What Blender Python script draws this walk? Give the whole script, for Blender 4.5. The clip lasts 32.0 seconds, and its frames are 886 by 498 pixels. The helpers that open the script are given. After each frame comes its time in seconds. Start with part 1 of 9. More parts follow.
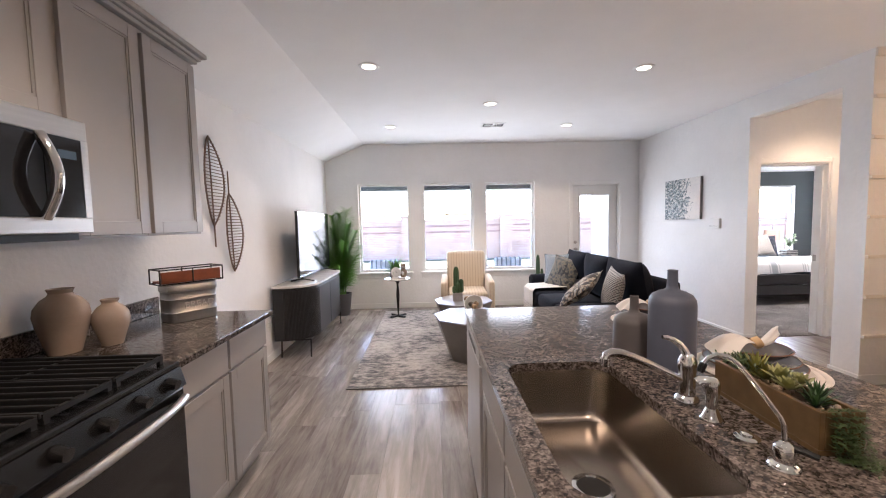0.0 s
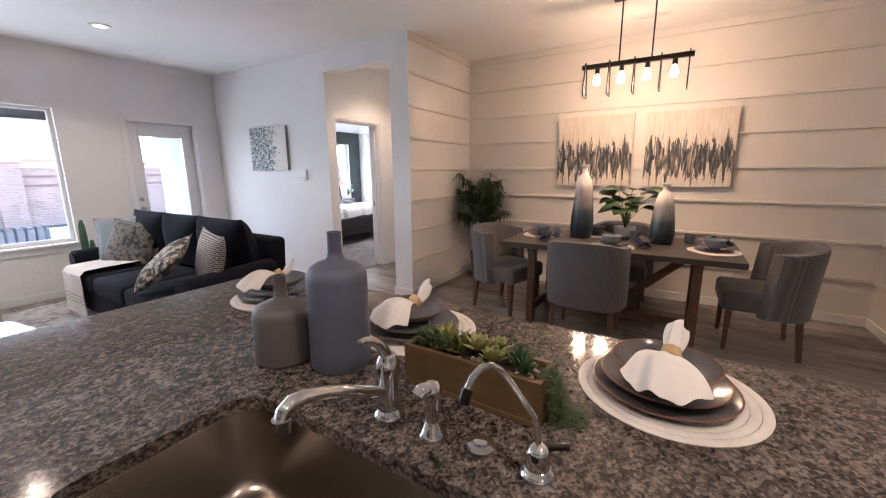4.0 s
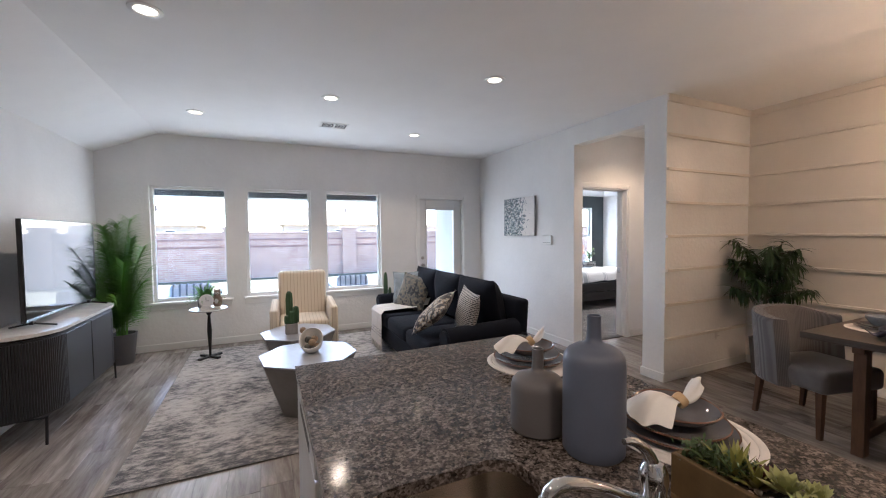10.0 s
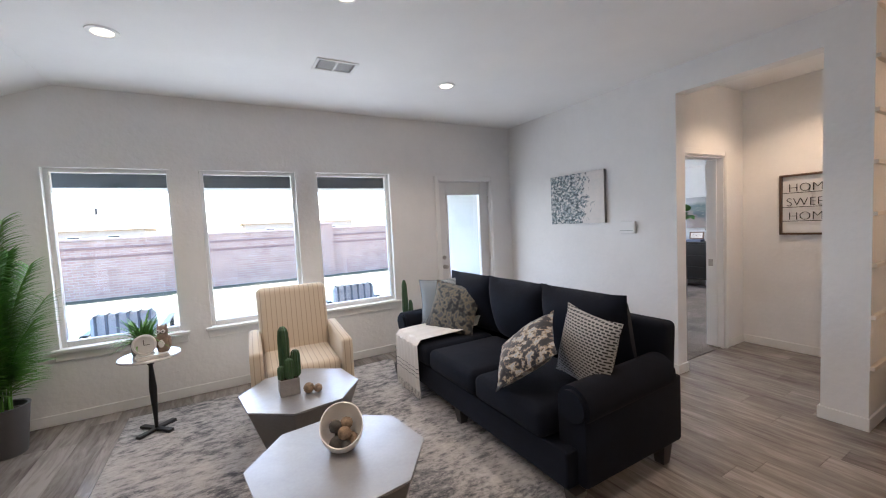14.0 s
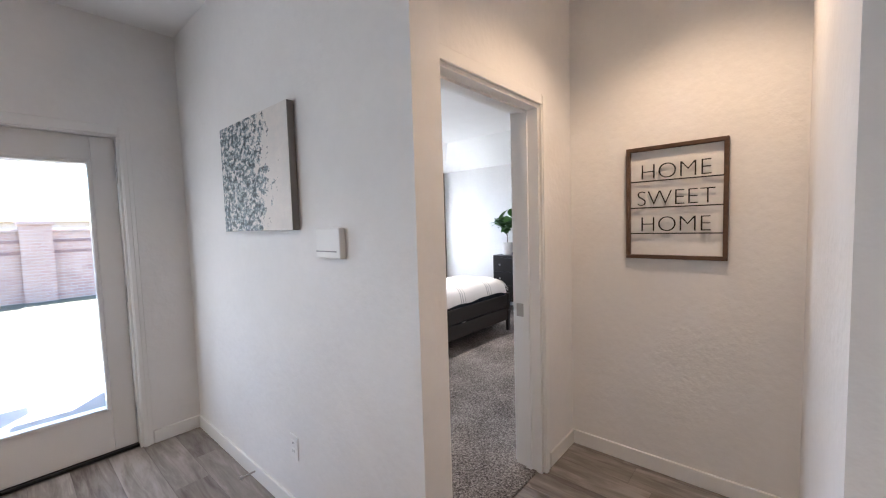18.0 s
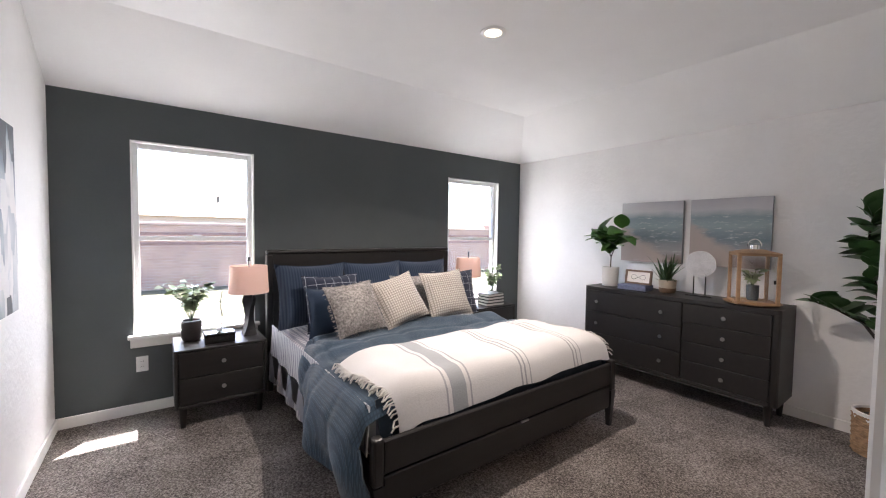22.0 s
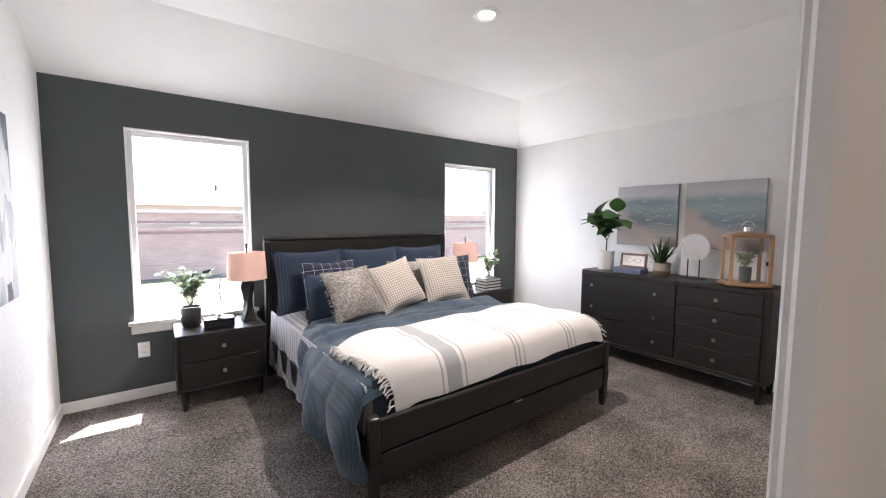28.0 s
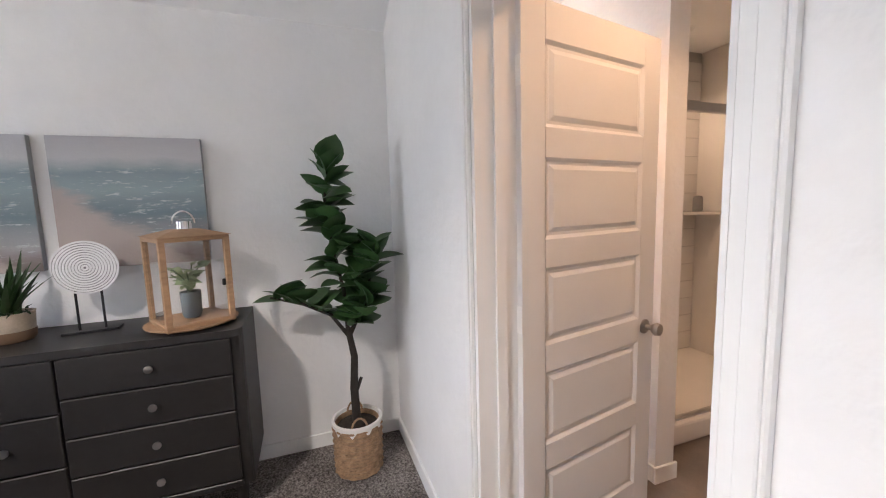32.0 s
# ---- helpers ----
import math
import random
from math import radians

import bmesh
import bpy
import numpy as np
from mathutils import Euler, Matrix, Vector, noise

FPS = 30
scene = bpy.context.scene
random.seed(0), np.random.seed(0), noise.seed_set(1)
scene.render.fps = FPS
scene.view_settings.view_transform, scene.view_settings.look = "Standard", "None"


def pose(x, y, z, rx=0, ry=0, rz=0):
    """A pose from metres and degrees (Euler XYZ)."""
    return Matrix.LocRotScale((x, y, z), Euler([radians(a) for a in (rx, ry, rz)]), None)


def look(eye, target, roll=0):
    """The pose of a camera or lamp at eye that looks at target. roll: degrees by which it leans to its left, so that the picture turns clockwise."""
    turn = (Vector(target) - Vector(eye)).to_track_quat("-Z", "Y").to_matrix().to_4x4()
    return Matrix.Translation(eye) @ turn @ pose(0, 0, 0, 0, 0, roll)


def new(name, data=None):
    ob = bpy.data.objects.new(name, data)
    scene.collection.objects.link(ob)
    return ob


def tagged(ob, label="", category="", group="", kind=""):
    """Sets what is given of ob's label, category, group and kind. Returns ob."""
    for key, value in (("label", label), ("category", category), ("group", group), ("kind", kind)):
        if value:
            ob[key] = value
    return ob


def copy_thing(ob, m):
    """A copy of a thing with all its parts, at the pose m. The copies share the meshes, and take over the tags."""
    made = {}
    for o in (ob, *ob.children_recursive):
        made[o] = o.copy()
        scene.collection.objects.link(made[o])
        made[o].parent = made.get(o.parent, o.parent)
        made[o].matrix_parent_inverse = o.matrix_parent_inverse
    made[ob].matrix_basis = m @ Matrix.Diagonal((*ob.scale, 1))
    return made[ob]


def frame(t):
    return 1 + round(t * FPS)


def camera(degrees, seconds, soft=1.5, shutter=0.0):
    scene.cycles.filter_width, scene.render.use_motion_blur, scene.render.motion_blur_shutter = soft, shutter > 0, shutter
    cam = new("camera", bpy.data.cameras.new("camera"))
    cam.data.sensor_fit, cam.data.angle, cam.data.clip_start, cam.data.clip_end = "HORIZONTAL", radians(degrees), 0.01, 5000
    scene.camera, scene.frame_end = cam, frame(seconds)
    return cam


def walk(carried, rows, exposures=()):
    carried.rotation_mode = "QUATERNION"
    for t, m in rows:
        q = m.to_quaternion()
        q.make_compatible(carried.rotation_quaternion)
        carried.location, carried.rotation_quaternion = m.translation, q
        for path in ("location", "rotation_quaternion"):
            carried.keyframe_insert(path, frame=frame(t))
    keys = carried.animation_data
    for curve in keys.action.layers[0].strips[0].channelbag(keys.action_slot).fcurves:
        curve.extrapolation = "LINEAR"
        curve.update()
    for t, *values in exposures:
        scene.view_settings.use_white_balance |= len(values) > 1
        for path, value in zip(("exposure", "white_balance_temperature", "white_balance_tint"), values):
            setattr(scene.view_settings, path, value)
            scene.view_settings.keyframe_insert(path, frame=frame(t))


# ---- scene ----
EXPOSURES = [(0.0, 5.57, 5620, 16), (2.0, 5.17, 5400, 16), (4.5, 5.3, 5430, 16), (7.0, 5.32, 5200, 11), (8.0, 5.17, 5350, 11), (9.0, 4.98, 5350, 13), (10.0, 5.03, 5350, 12), (11.0, 5.27, 5350, 10), (12.5, 4.98, 5430, 11), (14.0, 5.01, 5490, 12), (15.0, 5.15, 5500, 15), (18.0, 5.06, 5630, 13), (19.0, 4.8, 5450, 8), (20.5, 4.55, 6000, 15), (23.0, 4.6, 6200, 18), (26.0, 4.58, 6200, 18), (29.0, 4.9, 6160, 17), (31.0, 4.73, 6120, 19), (32.0, 5.04, 6020, 15)]
cam = camera(97.6, 32.0, soft=1.1)
# seconds, eye, target, roll
PATH = [
    (0, (-0.095, -0.474, 1.445), (-0.035, 1.52, 1.31), -1.2),
    (0.5, (-0.191, -0.438, 1.446), (0.229, 1.511, 1.291), -1.3),
    (1, (-0.245, -0.417, 1.45), (0.453, 1.447, 1.254), -1.7),
    (1.5, (-0.233, -0.392, 1.443), (0.644, 1.385, 1.176), -1.9),
    (2, (-0.153, -0.266, 1.407), (0.849, 1.423, 1.03), -2.1),
    (2.5, (-0.028, -0.093, 1.395), (1.126, 1.455, 0.873), -2.4),
    (3, (0.058, 0.035, 1.377), (1.381, 1.406, 0.768), -2.5),
    (3.5, (0.068, 0.137, 1.371), (1.572, 1.325, 0.799), -1.2),
    (4, (0.084, 0.130, 1.409), (1.757, 1.152, 1.011), -0.4),
    (4.5, (0.084, 0.106, 1.449), (1.865, 0.991, 1.241), -0.3),
    (6.5, (0.059, 0.080, 1.531), (1.906, 0.848, 1.528), -1.1),
    (7, (0.060, 0.096, 1.520), (1.841, 1.007, 1.507), -1.0),
    (7.5, (0.050, 0.108, 1.521), (1.747, 1.167, 1.497), -0.8),
    (8, (0.043, 0.113, 1.506), (1.620, 1.343, 1.474), -0.4),
    (8.5, (0.019, 0.117, 1.477), (1.442, 1.521, 1.440), -0.2),
    (9, (0.011, 0.135, 1.465), (1.248, 1.706, 1.421), -0.4),
    (9.5, (0.018, 0.117, 1.482), (1.053, 1.827, 1.421), -0.6),
    (10, (-0.001, 0.128, 1.474), (0.834, 1.944, 1.392), -0.6),
    (10.5, (0.010, 0.165, 1.450), (0.644, 2.059, 1.348), -0.6),
    (11, (-0.024, 0.231, 1.442), (0.420, 2.178, 1.326), -0.8),
    (11.5, (-0.117, 0.421, 1.442), (0.189, 2.394, 1.330), -1.5),
    (12, (-0.192, 0.633, 1.474), (0.068, 2.611, 1.327), -1.5),
    (12.5, (-0.191, 0.93, 1.462), (0.091, 2.903, 1.302), -1.2),
    (13, (-0.212, 1.224, 1.453), (0.201, 3.176, 1.31), -1.2),
    (13.5, (-0.226, 1.52, 1.453), (0.429, 3.405, 1.327), -2.0),
    (14, (-0.074, 1.82, 1.489), (0.907, 3.558, 1.363), -2.9),
    (14.5, (0.079, 2.047, 1.488), (1.353, 3.581, 1.328), -3.0),
    (15, (0.304, 2.218, 1.48), (1.799, 3.532, 1.283), -2.5),
    (15.5, (0.659, 2.343, 1.48), (2.306, 3.46, 1.273), -2.1),
    (17.5, (2.188, 2.835, 1.436), (3.75, 4.08, 1.321), -1.6),
    (18, (2.601, 2.936, 1.429), (4.103, 4.25, 1.301), -1.7),
    (18.5, (2.958, 3.135, 1.433), (4.424, 4.489, 1.292), -1.9),
    (19, (3.311, 3.329, 1.42), (4.683, 4.774, 1.245), -2.4),
    (19.5, (3.654, 3.53, 1.453), (4.866, 5.113, 1.287), -1.8),
    (20, (3.886, 3.743, 1.454), (4.875, 5.476, 1.312), -1.3),
    (20.5, (4.088, 3.845, 1.441), (4.921, 5.657, 1.286), -0.4),
    (21, (4.164, 3.96, 1.433), (5.026, 5.759, 1.29), 0.4),
    (21.5, (4.204, 4.063, 1.435), (5.215, 5.785, 1.319), 0.8),
    (22, (4.231, 4.082, 1.439), (5.415, 5.692, 1.353), 0.8),
    (22.5, (4.261, 4.074, 1.436), (5.52, 5.626, 1.365), 0.4),
    (23, (4.256, 4.07, 1.439), (5.465, 5.662, 1.373), -0.2),
    (23.5, (4.248, 4.056, 1.437), (5.312, 5.748, 1.376), -0.6),
    (24, (4.253, 4.047, 1.438), (5.177, 5.82, 1.382), -0.6),
    (24.5, (4.236, 4.042, 1.44), (5.085, 5.852, 1.387), -0.2),
    (25, (4.237, 4.037, 1.434), (5.083, 5.848, 1.354), 0.4),
    (25.5, (4.247, 4.046, 1.432), (5.156, 5.823, 1.314), 0.8),
    (26, (4.264, 4.081, 1.424), (5.288, 5.794, 1.294), 0.8),
    (26.5, (4.257, 4.127, 1.425), (5.376, 5.78, 1.298), 0.6),
    (28.5, (4.24, 4.028, 1.426), (5.479, 5.588, 1.248), -0.2),
    (29, (4.283, 4.121, 1.405), (5.705, 5.516, 1.227), -1.1),
    (29.5, (4.387, 4.306, 1.403), (6.064, 5.382, 1.233), -2.6),
    (30, (4.558, 4.426, 1.409), (6.368, 5.255, 1.215), -3.1),
    (30.5, (4.872, 4.525, 1.415), (6.778, 5.099, 1.216), -2.6),
    (31, (5.245, 4.598, 1.431), (7.215, 4.847, 1.195), -2.5),
    (31.5, (5.625, 4.64, 1.43), (7.603, 4.473, 1.187), -2.2),
    (32, (6.01, 4.583, 1.41), (7.884, 3.92, 1.187), -1.7),
]
walk(cam, [(t, look(eye, aim, roll)) for t, eye, aim, roll in PATH], EXPOSURES)

# ---- world and sun ----
world = bpy.data.worlds.new("sky")
scene.world = world
world.use_nodes = True
_bg = world.node_tree.nodes["Background"]
_sky = world.node_tree.nodes.new("ShaderNodeTexSky")
_sky.sky_type, _sky.sun_disc = "NISHITA", False
_sky.sun_elevation, _sky.sun_rotation = radians(58), radians(38)
world.node_tree.links.new(_sky.outputs[0], _bg.inputs[0])
_bg.inputs[1].default_value = 0.055
_sun = bpy.data.lights.new("sun", "SUN")
_sun.energy, _sun.angle, _sun.color = 2.8, radians(0.5), (1.0, 0.95, 0.88)
new("sun", _sun).matrix_world = look((4.5, 5.5, 12.0), (0, 0, 0))


def down_light(x, y, z, energy, color=(1.0, 0.74, 0.50)):
    d = bpy.data.lights.new("down_light", "SPOT")
    d.energy, d.color, d.spot_size, d.spot_blend, d.shadow_soft_size = energy, color, radians(130), 0.6, 0.06
    new("down_light", d).matrix_world = look((x, y, z - 0.03), (x, y, 0))


def window_light(x0, x1, z0, z1, y, energy, color=(1.0, 0.98, 0.94)):
    """The sky's light through a window's opening, towards -y."""
    d = bpy.data.lights.new("window_light", "AREA")
    d.shape, d.size, d.size_y = "RECTANGLE", x1 - x0, z1 - z0
    d.energy, d.color = energy, color
    c = ((x0 + x1) / 2, y, (z0 + z1) / 2)
    new("window_light", d).matrix_world = look(c, (c[0], c[1] - 1, c[2]))


for _a, _b in ((-1.27, -0.49), (-0.19, 0.59), (0.87, 1.64)):
    window_light(_a, _b, 0.68, 2.07, 6.17, 0.34)
window_light(2.50, 2.98, 0.32, 1.86, 6.17, 0.22)
for _a, _b in ((4.12, 4.87), (7.11, 7.85)):
    window_light(_a, _b, 0.68, 2.05, 7.88, 0.62)

# ---- materials ----
def rgb(c):
    return (*c, 1.0)


def nodes_of(name):
    m = bpy.data.materials.new(name)
    m.use_nodes = True
    nt = m.node_tree
    return m, nt, nt.nodes["Principled BSDF"]


def link(nt, a, b):
    nt.links.new(a, b)


def noise_node(nt, scale, detail=4.0, stretch=(1, 1, 1), world_space=False, rough=0.55):
    tc = nt.nodes.new("ShaderNodeNewGeometry" if world_space else "ShaderNodeTexCoord")
    mp = nt.nodes.new("ShaderNodeMapping")
    mp.inputs["Scale"].default_value = stretch
    link(nt, tc.outputs["Position" if world_space else "Object"], mp.inputs[0])
    n = nt.nodes.new("ShaderNodeTexNoise")
    n.inputs["Scale"].default_value, n.inputs["Detail"].default_value, n.inputs["Roughness"].default_value = scale, detail, rough
    link(nt, mp.outputs[0], n.inputs["Vector"])
    return n


def ramp(nt, fac, stops):
    r = nt.nodes.new("ShaderNodeValToRGB")
    els = r.color_ramp.elements
    while len(els) < len(stops):
        els.new(0.5)
    for e, (p, c) in zip(els, stops):
        e.position, e.color = p, rgb(c)
    link(nt, fac, r.inputs[0])
    return r


def bump(nt, b, height, strength, distance=0.01):
    n = nt.nodes.new("ShaderNodeBump")
    n.inputs["Strength"].default_value, n.inputs["Distance"].default_value = strength, distance
    link(nt, height, n.inputs["Height"])
    link(nt, n.outputs[0], b.inputs["Normal"])


def plain(name, c, rough=0.6, metal=0.0, vary=0.06, scale=3.0, grain=120.0, relief=0.05, stretch=(1, 1, 1), ws=True, dist=0.004, coat=0.0, spec=None):
    """A surface whose colour wanders a little at two scales, with fine relief."""
    m, nt, b = nodes_of(name)
    big = noise_node(nt, scale, 3, stretch, ws)
    fine = noise_node(nt, grain, 3, stretch, ws)
    mix = nt.nodes.new("ShaderNodeMath")
    mix.operation = "MULTIPLY_ADD"
    link(nt, fine.outputs[0], mix.inputs[0])
    mix.inputs[1].default_value = 0.4
    link(nt, big.outputs[0], mix.inputs[2])
    lo, hi = [max(0, v * (1 - vary)) for v in c], [min(1, v * (1 + vary)) for v in c]
    link(nt, ramp(nt, mix.outputs[0], [(0.45, lo), (0.95, hi)]).outputs[0], b.inputs["Base Color"])
    b.inputs["Roughness"].default_value, b.inputs["Metallic"].default_value = rough, metal
    b.inputs["Coat Weight"].default_value = coat
    if spec is not None:
        b.inputs["Specular IOR Level"].default_value = spec
    if relief:
        bump(nt, b, fine.outputs[0], relief, dist)
    return m


def glow(name, c, strength):
    m, nt, b = nodes_of(name)
    b.inputs["Base Color"].default_value = rgb(c)
    b.inputs["Emission Color"].default_value, b.inputs["Emission Strength"].default_value = rgb(c), strength
    return m


def glass(name, c=(1, 1, 1), rough=0.0, ior=1.45):
    m, nt, b = nodes_of(name)
    b.inputs["Base Color"].default_value, b.inputs["Roughness"].default_value = rgb(c), rough
    b.inputs["Transmission Weight"].default_value, b.inputs["IOR"].default_value = 1.0, ior
    return m


WALL = plain("wall_paint", (0.80, 0.795, 0.79), 0.75, vary=0.03, grain=26, relief=0.4, dist=0.008)
CEIL = plain("ceiling_paint", (0.86, 0.86, 0.855), 0.85, vary=0.02, grain=60, relief=0.12, dist=0.005)
SHIP = plain("panel_paint", (0.74, 0.70, 0.65), 0.5, vary=0.03, grain=80, relief=0.03)
DARKWALL = plain("dark_wall_paint", (0.075, 0.088, 0.092), 0.6, vary=0.06, grain=55, relief=0.14, dist=0.006)
TRIM = plain("white_trim", (0.80, 0.80, 0.79), 0.38, vary=0.02, grain=90, relief=0.02)
DOORP = plain("door_paint", (0.72, 0.72, 0.72), 0.32, vary=0.02, grain=90, relief=0.02)
CAB = plain("cabinet_paint", (0.32, 0.305, 0.295), 0.4, vary=0.03, grain=100, relief=0.02)
STEEL = plain("brushed_steel", (0.55, 0.53, 0.51), 0.3, 1.0, 0.06, 3, 200, 0.06, (1, 1, 30), dist=0.001)
CHROME = plain("chrome", (0.75, 0.76, 0.77), 0.06, 1.0, 0.02, relief=0)
BLACK = plain("black_enamel", (0.007, 0.007, 0.0075), 0.25, vary=0.1, relief=0)
BLACKM = plain("black_metal", (0.010, 0.010, 0.011), 0.42, 0.25, 0.1, relief=0.02)
IRON = plain("cast_iron", (0.009, 0.009, 0.0095), 0.6, 0.2, 0.2, 8, 300, 0.2)
DARKWOOD = plain("dark_stained_wood", (0.022, 0.019, 0.018), 0.38, 0, 0.25, 3, 60, 0.06, (1, 8, 8), ws=False)
CLEAR = glass("clear_glass")
LAMPGLOW = glow("lamp_diffuser", (1.0, 0.76, 0.46), 0.22)
BULB = glow("bulb", (1.0, 0.70, 0.36), 0.6)


def granite():
    m, nt, b = nodes_of("granite")
    v = nt.nodes.new("ShaderNodeTexVoronoi")
    g = nt.nodes.new("ShaderNodeNewGeometry")
    v.inputs["Scale"].default_value = 170
    link(nt, g.outputs["Position"], v.inputs["Vector"])
    n = noise_node(nt, 44, 6, world_space=True, rough=0.72)
    big = noise_node(nt, 4, 3, world_space=True)
    sep = nt.nodes.new("ShaderNodeSeparateColor")
    link(nt, v.outputs["Color"], sep.inputs[0])
    a = nt.nodes.new("ShaderNodeMath"); a.operation = "MULTIPLY_ADD"
    link(nt, sep.outputs[0], a.inputs[0]); a.inputs[1].default_value = 0.30; link(nt, n.outputs[0], a.inputs[2])
    a2 = nt.nodes.new("ShaderNodeMath"); a2.operation = "MULTIPLY_ADD"
    link(nt, big.outputs[0], a2.inputs[0]); a2.inputs[1].default_value = 0.25; link(nt, a.outputs[0], a2.inputs[2])
    r = ramp(nt, a2.outputs[0], [(0.52, (0.008, 0.007, 0.0068)), (0.68, (0.040, 0.033, 0.030)), (0.82, (0.105, 0.087, 0.077)), (0.98, (0.21, 0.18, 0.16))])
    link(nt, r.outputs[0], b.inputs["Base Color"])
    b.inputs["Roughness"].default_value = 0.11
    b.inputs["Specular IOR Level"].default_value = 0.34
    bump(nt, b, n.outputs[0], 0.03, 0.001)
    return m


GRANITE = granite()


def planks_mat():
    m, nt, b = nodes_of("vinyl_plank")
    oi = nt.nodes.new("ShaderNodeObjectInfo")
    tc = nt.nodes.new("ShaderNodeNewGeometry")
    off = nt.nodes.new("ShaderNodeVectorMath"); off.operation = "MULTIPLY_ADD"
    cmb = nt.nodes.new("ShaderNodeCombineXYZ")
    for i in range(3):
        link(nt, oi.outputs["Random"], cmb.inputs[i])
    link(nt, cmb.outputs[0], off.inputs[0]); off.inputs[1].default_value = (37, 91, 13); link(nt, tc.outputs["Position"], off.inputs[2])
    def nz(scale, stretch, det=5):
        mp = nt.nodes.new("ShaderNodeMapping"); mp.inputs["Scale"].default_value = stretch
        link(nt, off.outputs[0], mp.inputs[0])
        n = nt.nodes.new("ShaderNodeTexNoise"); n.inputs["Scale"].default_value = scale; n.inputs["Detail"].default_value = det
        n.inputs["Roughness"].default_value = 0.65; n.inputs["Distortion"].default_value = 0.6
        link(nt, mp.outputs[0], n.inputs["Vector"])
        return n
    streak, cloud = nz(8, (2.6, 0.28, 1), 4), nz(2.2, (1.6, 0.5, 1))
    a = nt.nodes.new("ShaderNodeMath"); a.operation = "MULTIPLY_ADD"
    link(nt, cloud.outputs[0], a.inputs[0]); a.inputs[1].default_value = 0.8; link(nt, streak.outputs[0], a.inputs[2])
    a2 = nt.nodes.new("ShaderNodeMath"); a2.operation = "MULTIPLY_ADD"
    link(nt, oi.outputs["Random"], a2.inputs[0]); a2.inputs[1].default_value = 0.18; link(nt, a.outputs[0], a2.inputs[2])
    sq = nt.nodes.new("ShaderNodeMath"); sq.operation = "MULTIPLY"; sq.inputs[1].default_value = 0.6
    link(nt, a2.outputs[0], sq.inputs[0])
    r = ramp(nt, sq.outputs[0], [(0.44, (0.125, 0.108, 0.098)), (0.55, (0.205, 0.182, 0.166)), (0.63, (0.255, 0.23, 0.212)), (0.74, (0.35, 0.32, 0.298))])
    link(nt, r.outputs[0], b.inputs["Base Color"])
    b.inputs["Roughness"].default_value = 0.25
    bump(nt, b, streak.outputs[0], 0.08, 0.002)
    return m


PLANK = planks_mat()
PLANKGAP = plain("plank_joint", (0.10, 0.088, 0.08), 0.6)


def carpet_mat():
    m, nt, b = nodes_of("carpet")
    f, c = noise_node(nt, 88, 2, world_space=True, rough=0.9), noise_node(nt, 2.5, 4, world_space=True)
    a = nt.nodes.new("ShaderNodeMath"); a.operation = "MULTIPLY_ADD"
    link(nt, c.outputs[0], a.inputs[0]); a.inputs[1].default_value = 0.35; link(nt, f.outputs[0], a.inputs[2])
    link(nt, ramp(nt, a.outputs[0], [(0.50, (0.055, 0.048, 0.045)), (0.67, (0.19, 0.17, 0.158)), (0.84, (0.42, 0.385, 0.36))]).outputs[0], b.inputs["Base Color"])
    b.inputs["Roughness"].default_value = 0.95
    b.inputs["Specular IOR Level"].default_value = 0.1
    bump(nt, b, f.outputs[0], 1.0, 0.02)
    return m


CARPET = carpet_mat()


def rug_mat():
    m, nt, b = nodes_of("distressed_rug")
    big, mid = noise_node(nt, 2.0, 3, world_space=True), noise_node(nt, 11, 6, (0.8, 1.5, 1), True, 0.75)
    blot, fine = noise_node(nt, 26, 4, (0.8, 1.6, 1), True, 0.8), noise_node(nt, 240, 2, world_space=True)
    a = nt.nodes.new("ShaderNodeMath"); a.operation = "MULTIPLY_ADD"
    link(nt, big.outputs[0], a.inputs[0]); a.inputs[1].default_value = 0.55; link(nt, mid.outputs[0], a.inputs[2])
    a2 = nt.nodes.new("ShaderNodeMath"); a2.operation = "MULTIPLY_ADD"
    link(nt, blot.outputs[0], a2.inputs[0]); a2.inputs[1].default_value = 0.5; link(nt, a.outputs[0], a2.inputs[2])
    r = ramp(nt, a2.outputs[0], [(0.6, (0.075, 0.075, 0.083)), (0.7, (0.21, 0.20, 0.195)), (0.8, (0.37, 0.345, 0.325)), (0.9, (0.50, 0.465, 0.435))])
    # ramp positions above 1 are clamped: squeeze the value first
    s = nt.nodes.new("ShaderNodeMath"); s.operation = "MULTIPLY"; s.inputs[1].default_value = 0.62
    # the pattern gets darker towards the border nearest the kitchen
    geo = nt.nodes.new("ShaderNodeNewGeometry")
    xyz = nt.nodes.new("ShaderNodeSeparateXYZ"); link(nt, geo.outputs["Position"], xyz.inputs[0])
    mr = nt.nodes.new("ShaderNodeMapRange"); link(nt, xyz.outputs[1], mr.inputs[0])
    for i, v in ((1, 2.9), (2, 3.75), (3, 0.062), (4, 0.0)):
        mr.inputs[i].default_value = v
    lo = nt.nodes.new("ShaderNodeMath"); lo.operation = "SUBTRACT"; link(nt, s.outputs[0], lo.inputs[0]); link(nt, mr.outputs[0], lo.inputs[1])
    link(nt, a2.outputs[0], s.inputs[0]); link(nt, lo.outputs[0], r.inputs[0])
    for e, p in zip(r.color_ramp.elements, (0.515, 0.585, 0.645, 0.76)):
        e.position = p
    link(nt, r.outputs[0], b.inputs["Base Color"])
    b.inputs["Roughness"].default_value = 0.95
    bump(nt, b, fine.outputs[0], 0.5, 0.006)
    return m


RUG = rug_mat()

# ---- mesh helpers ----
def bm_new():
    return bmesh.new()


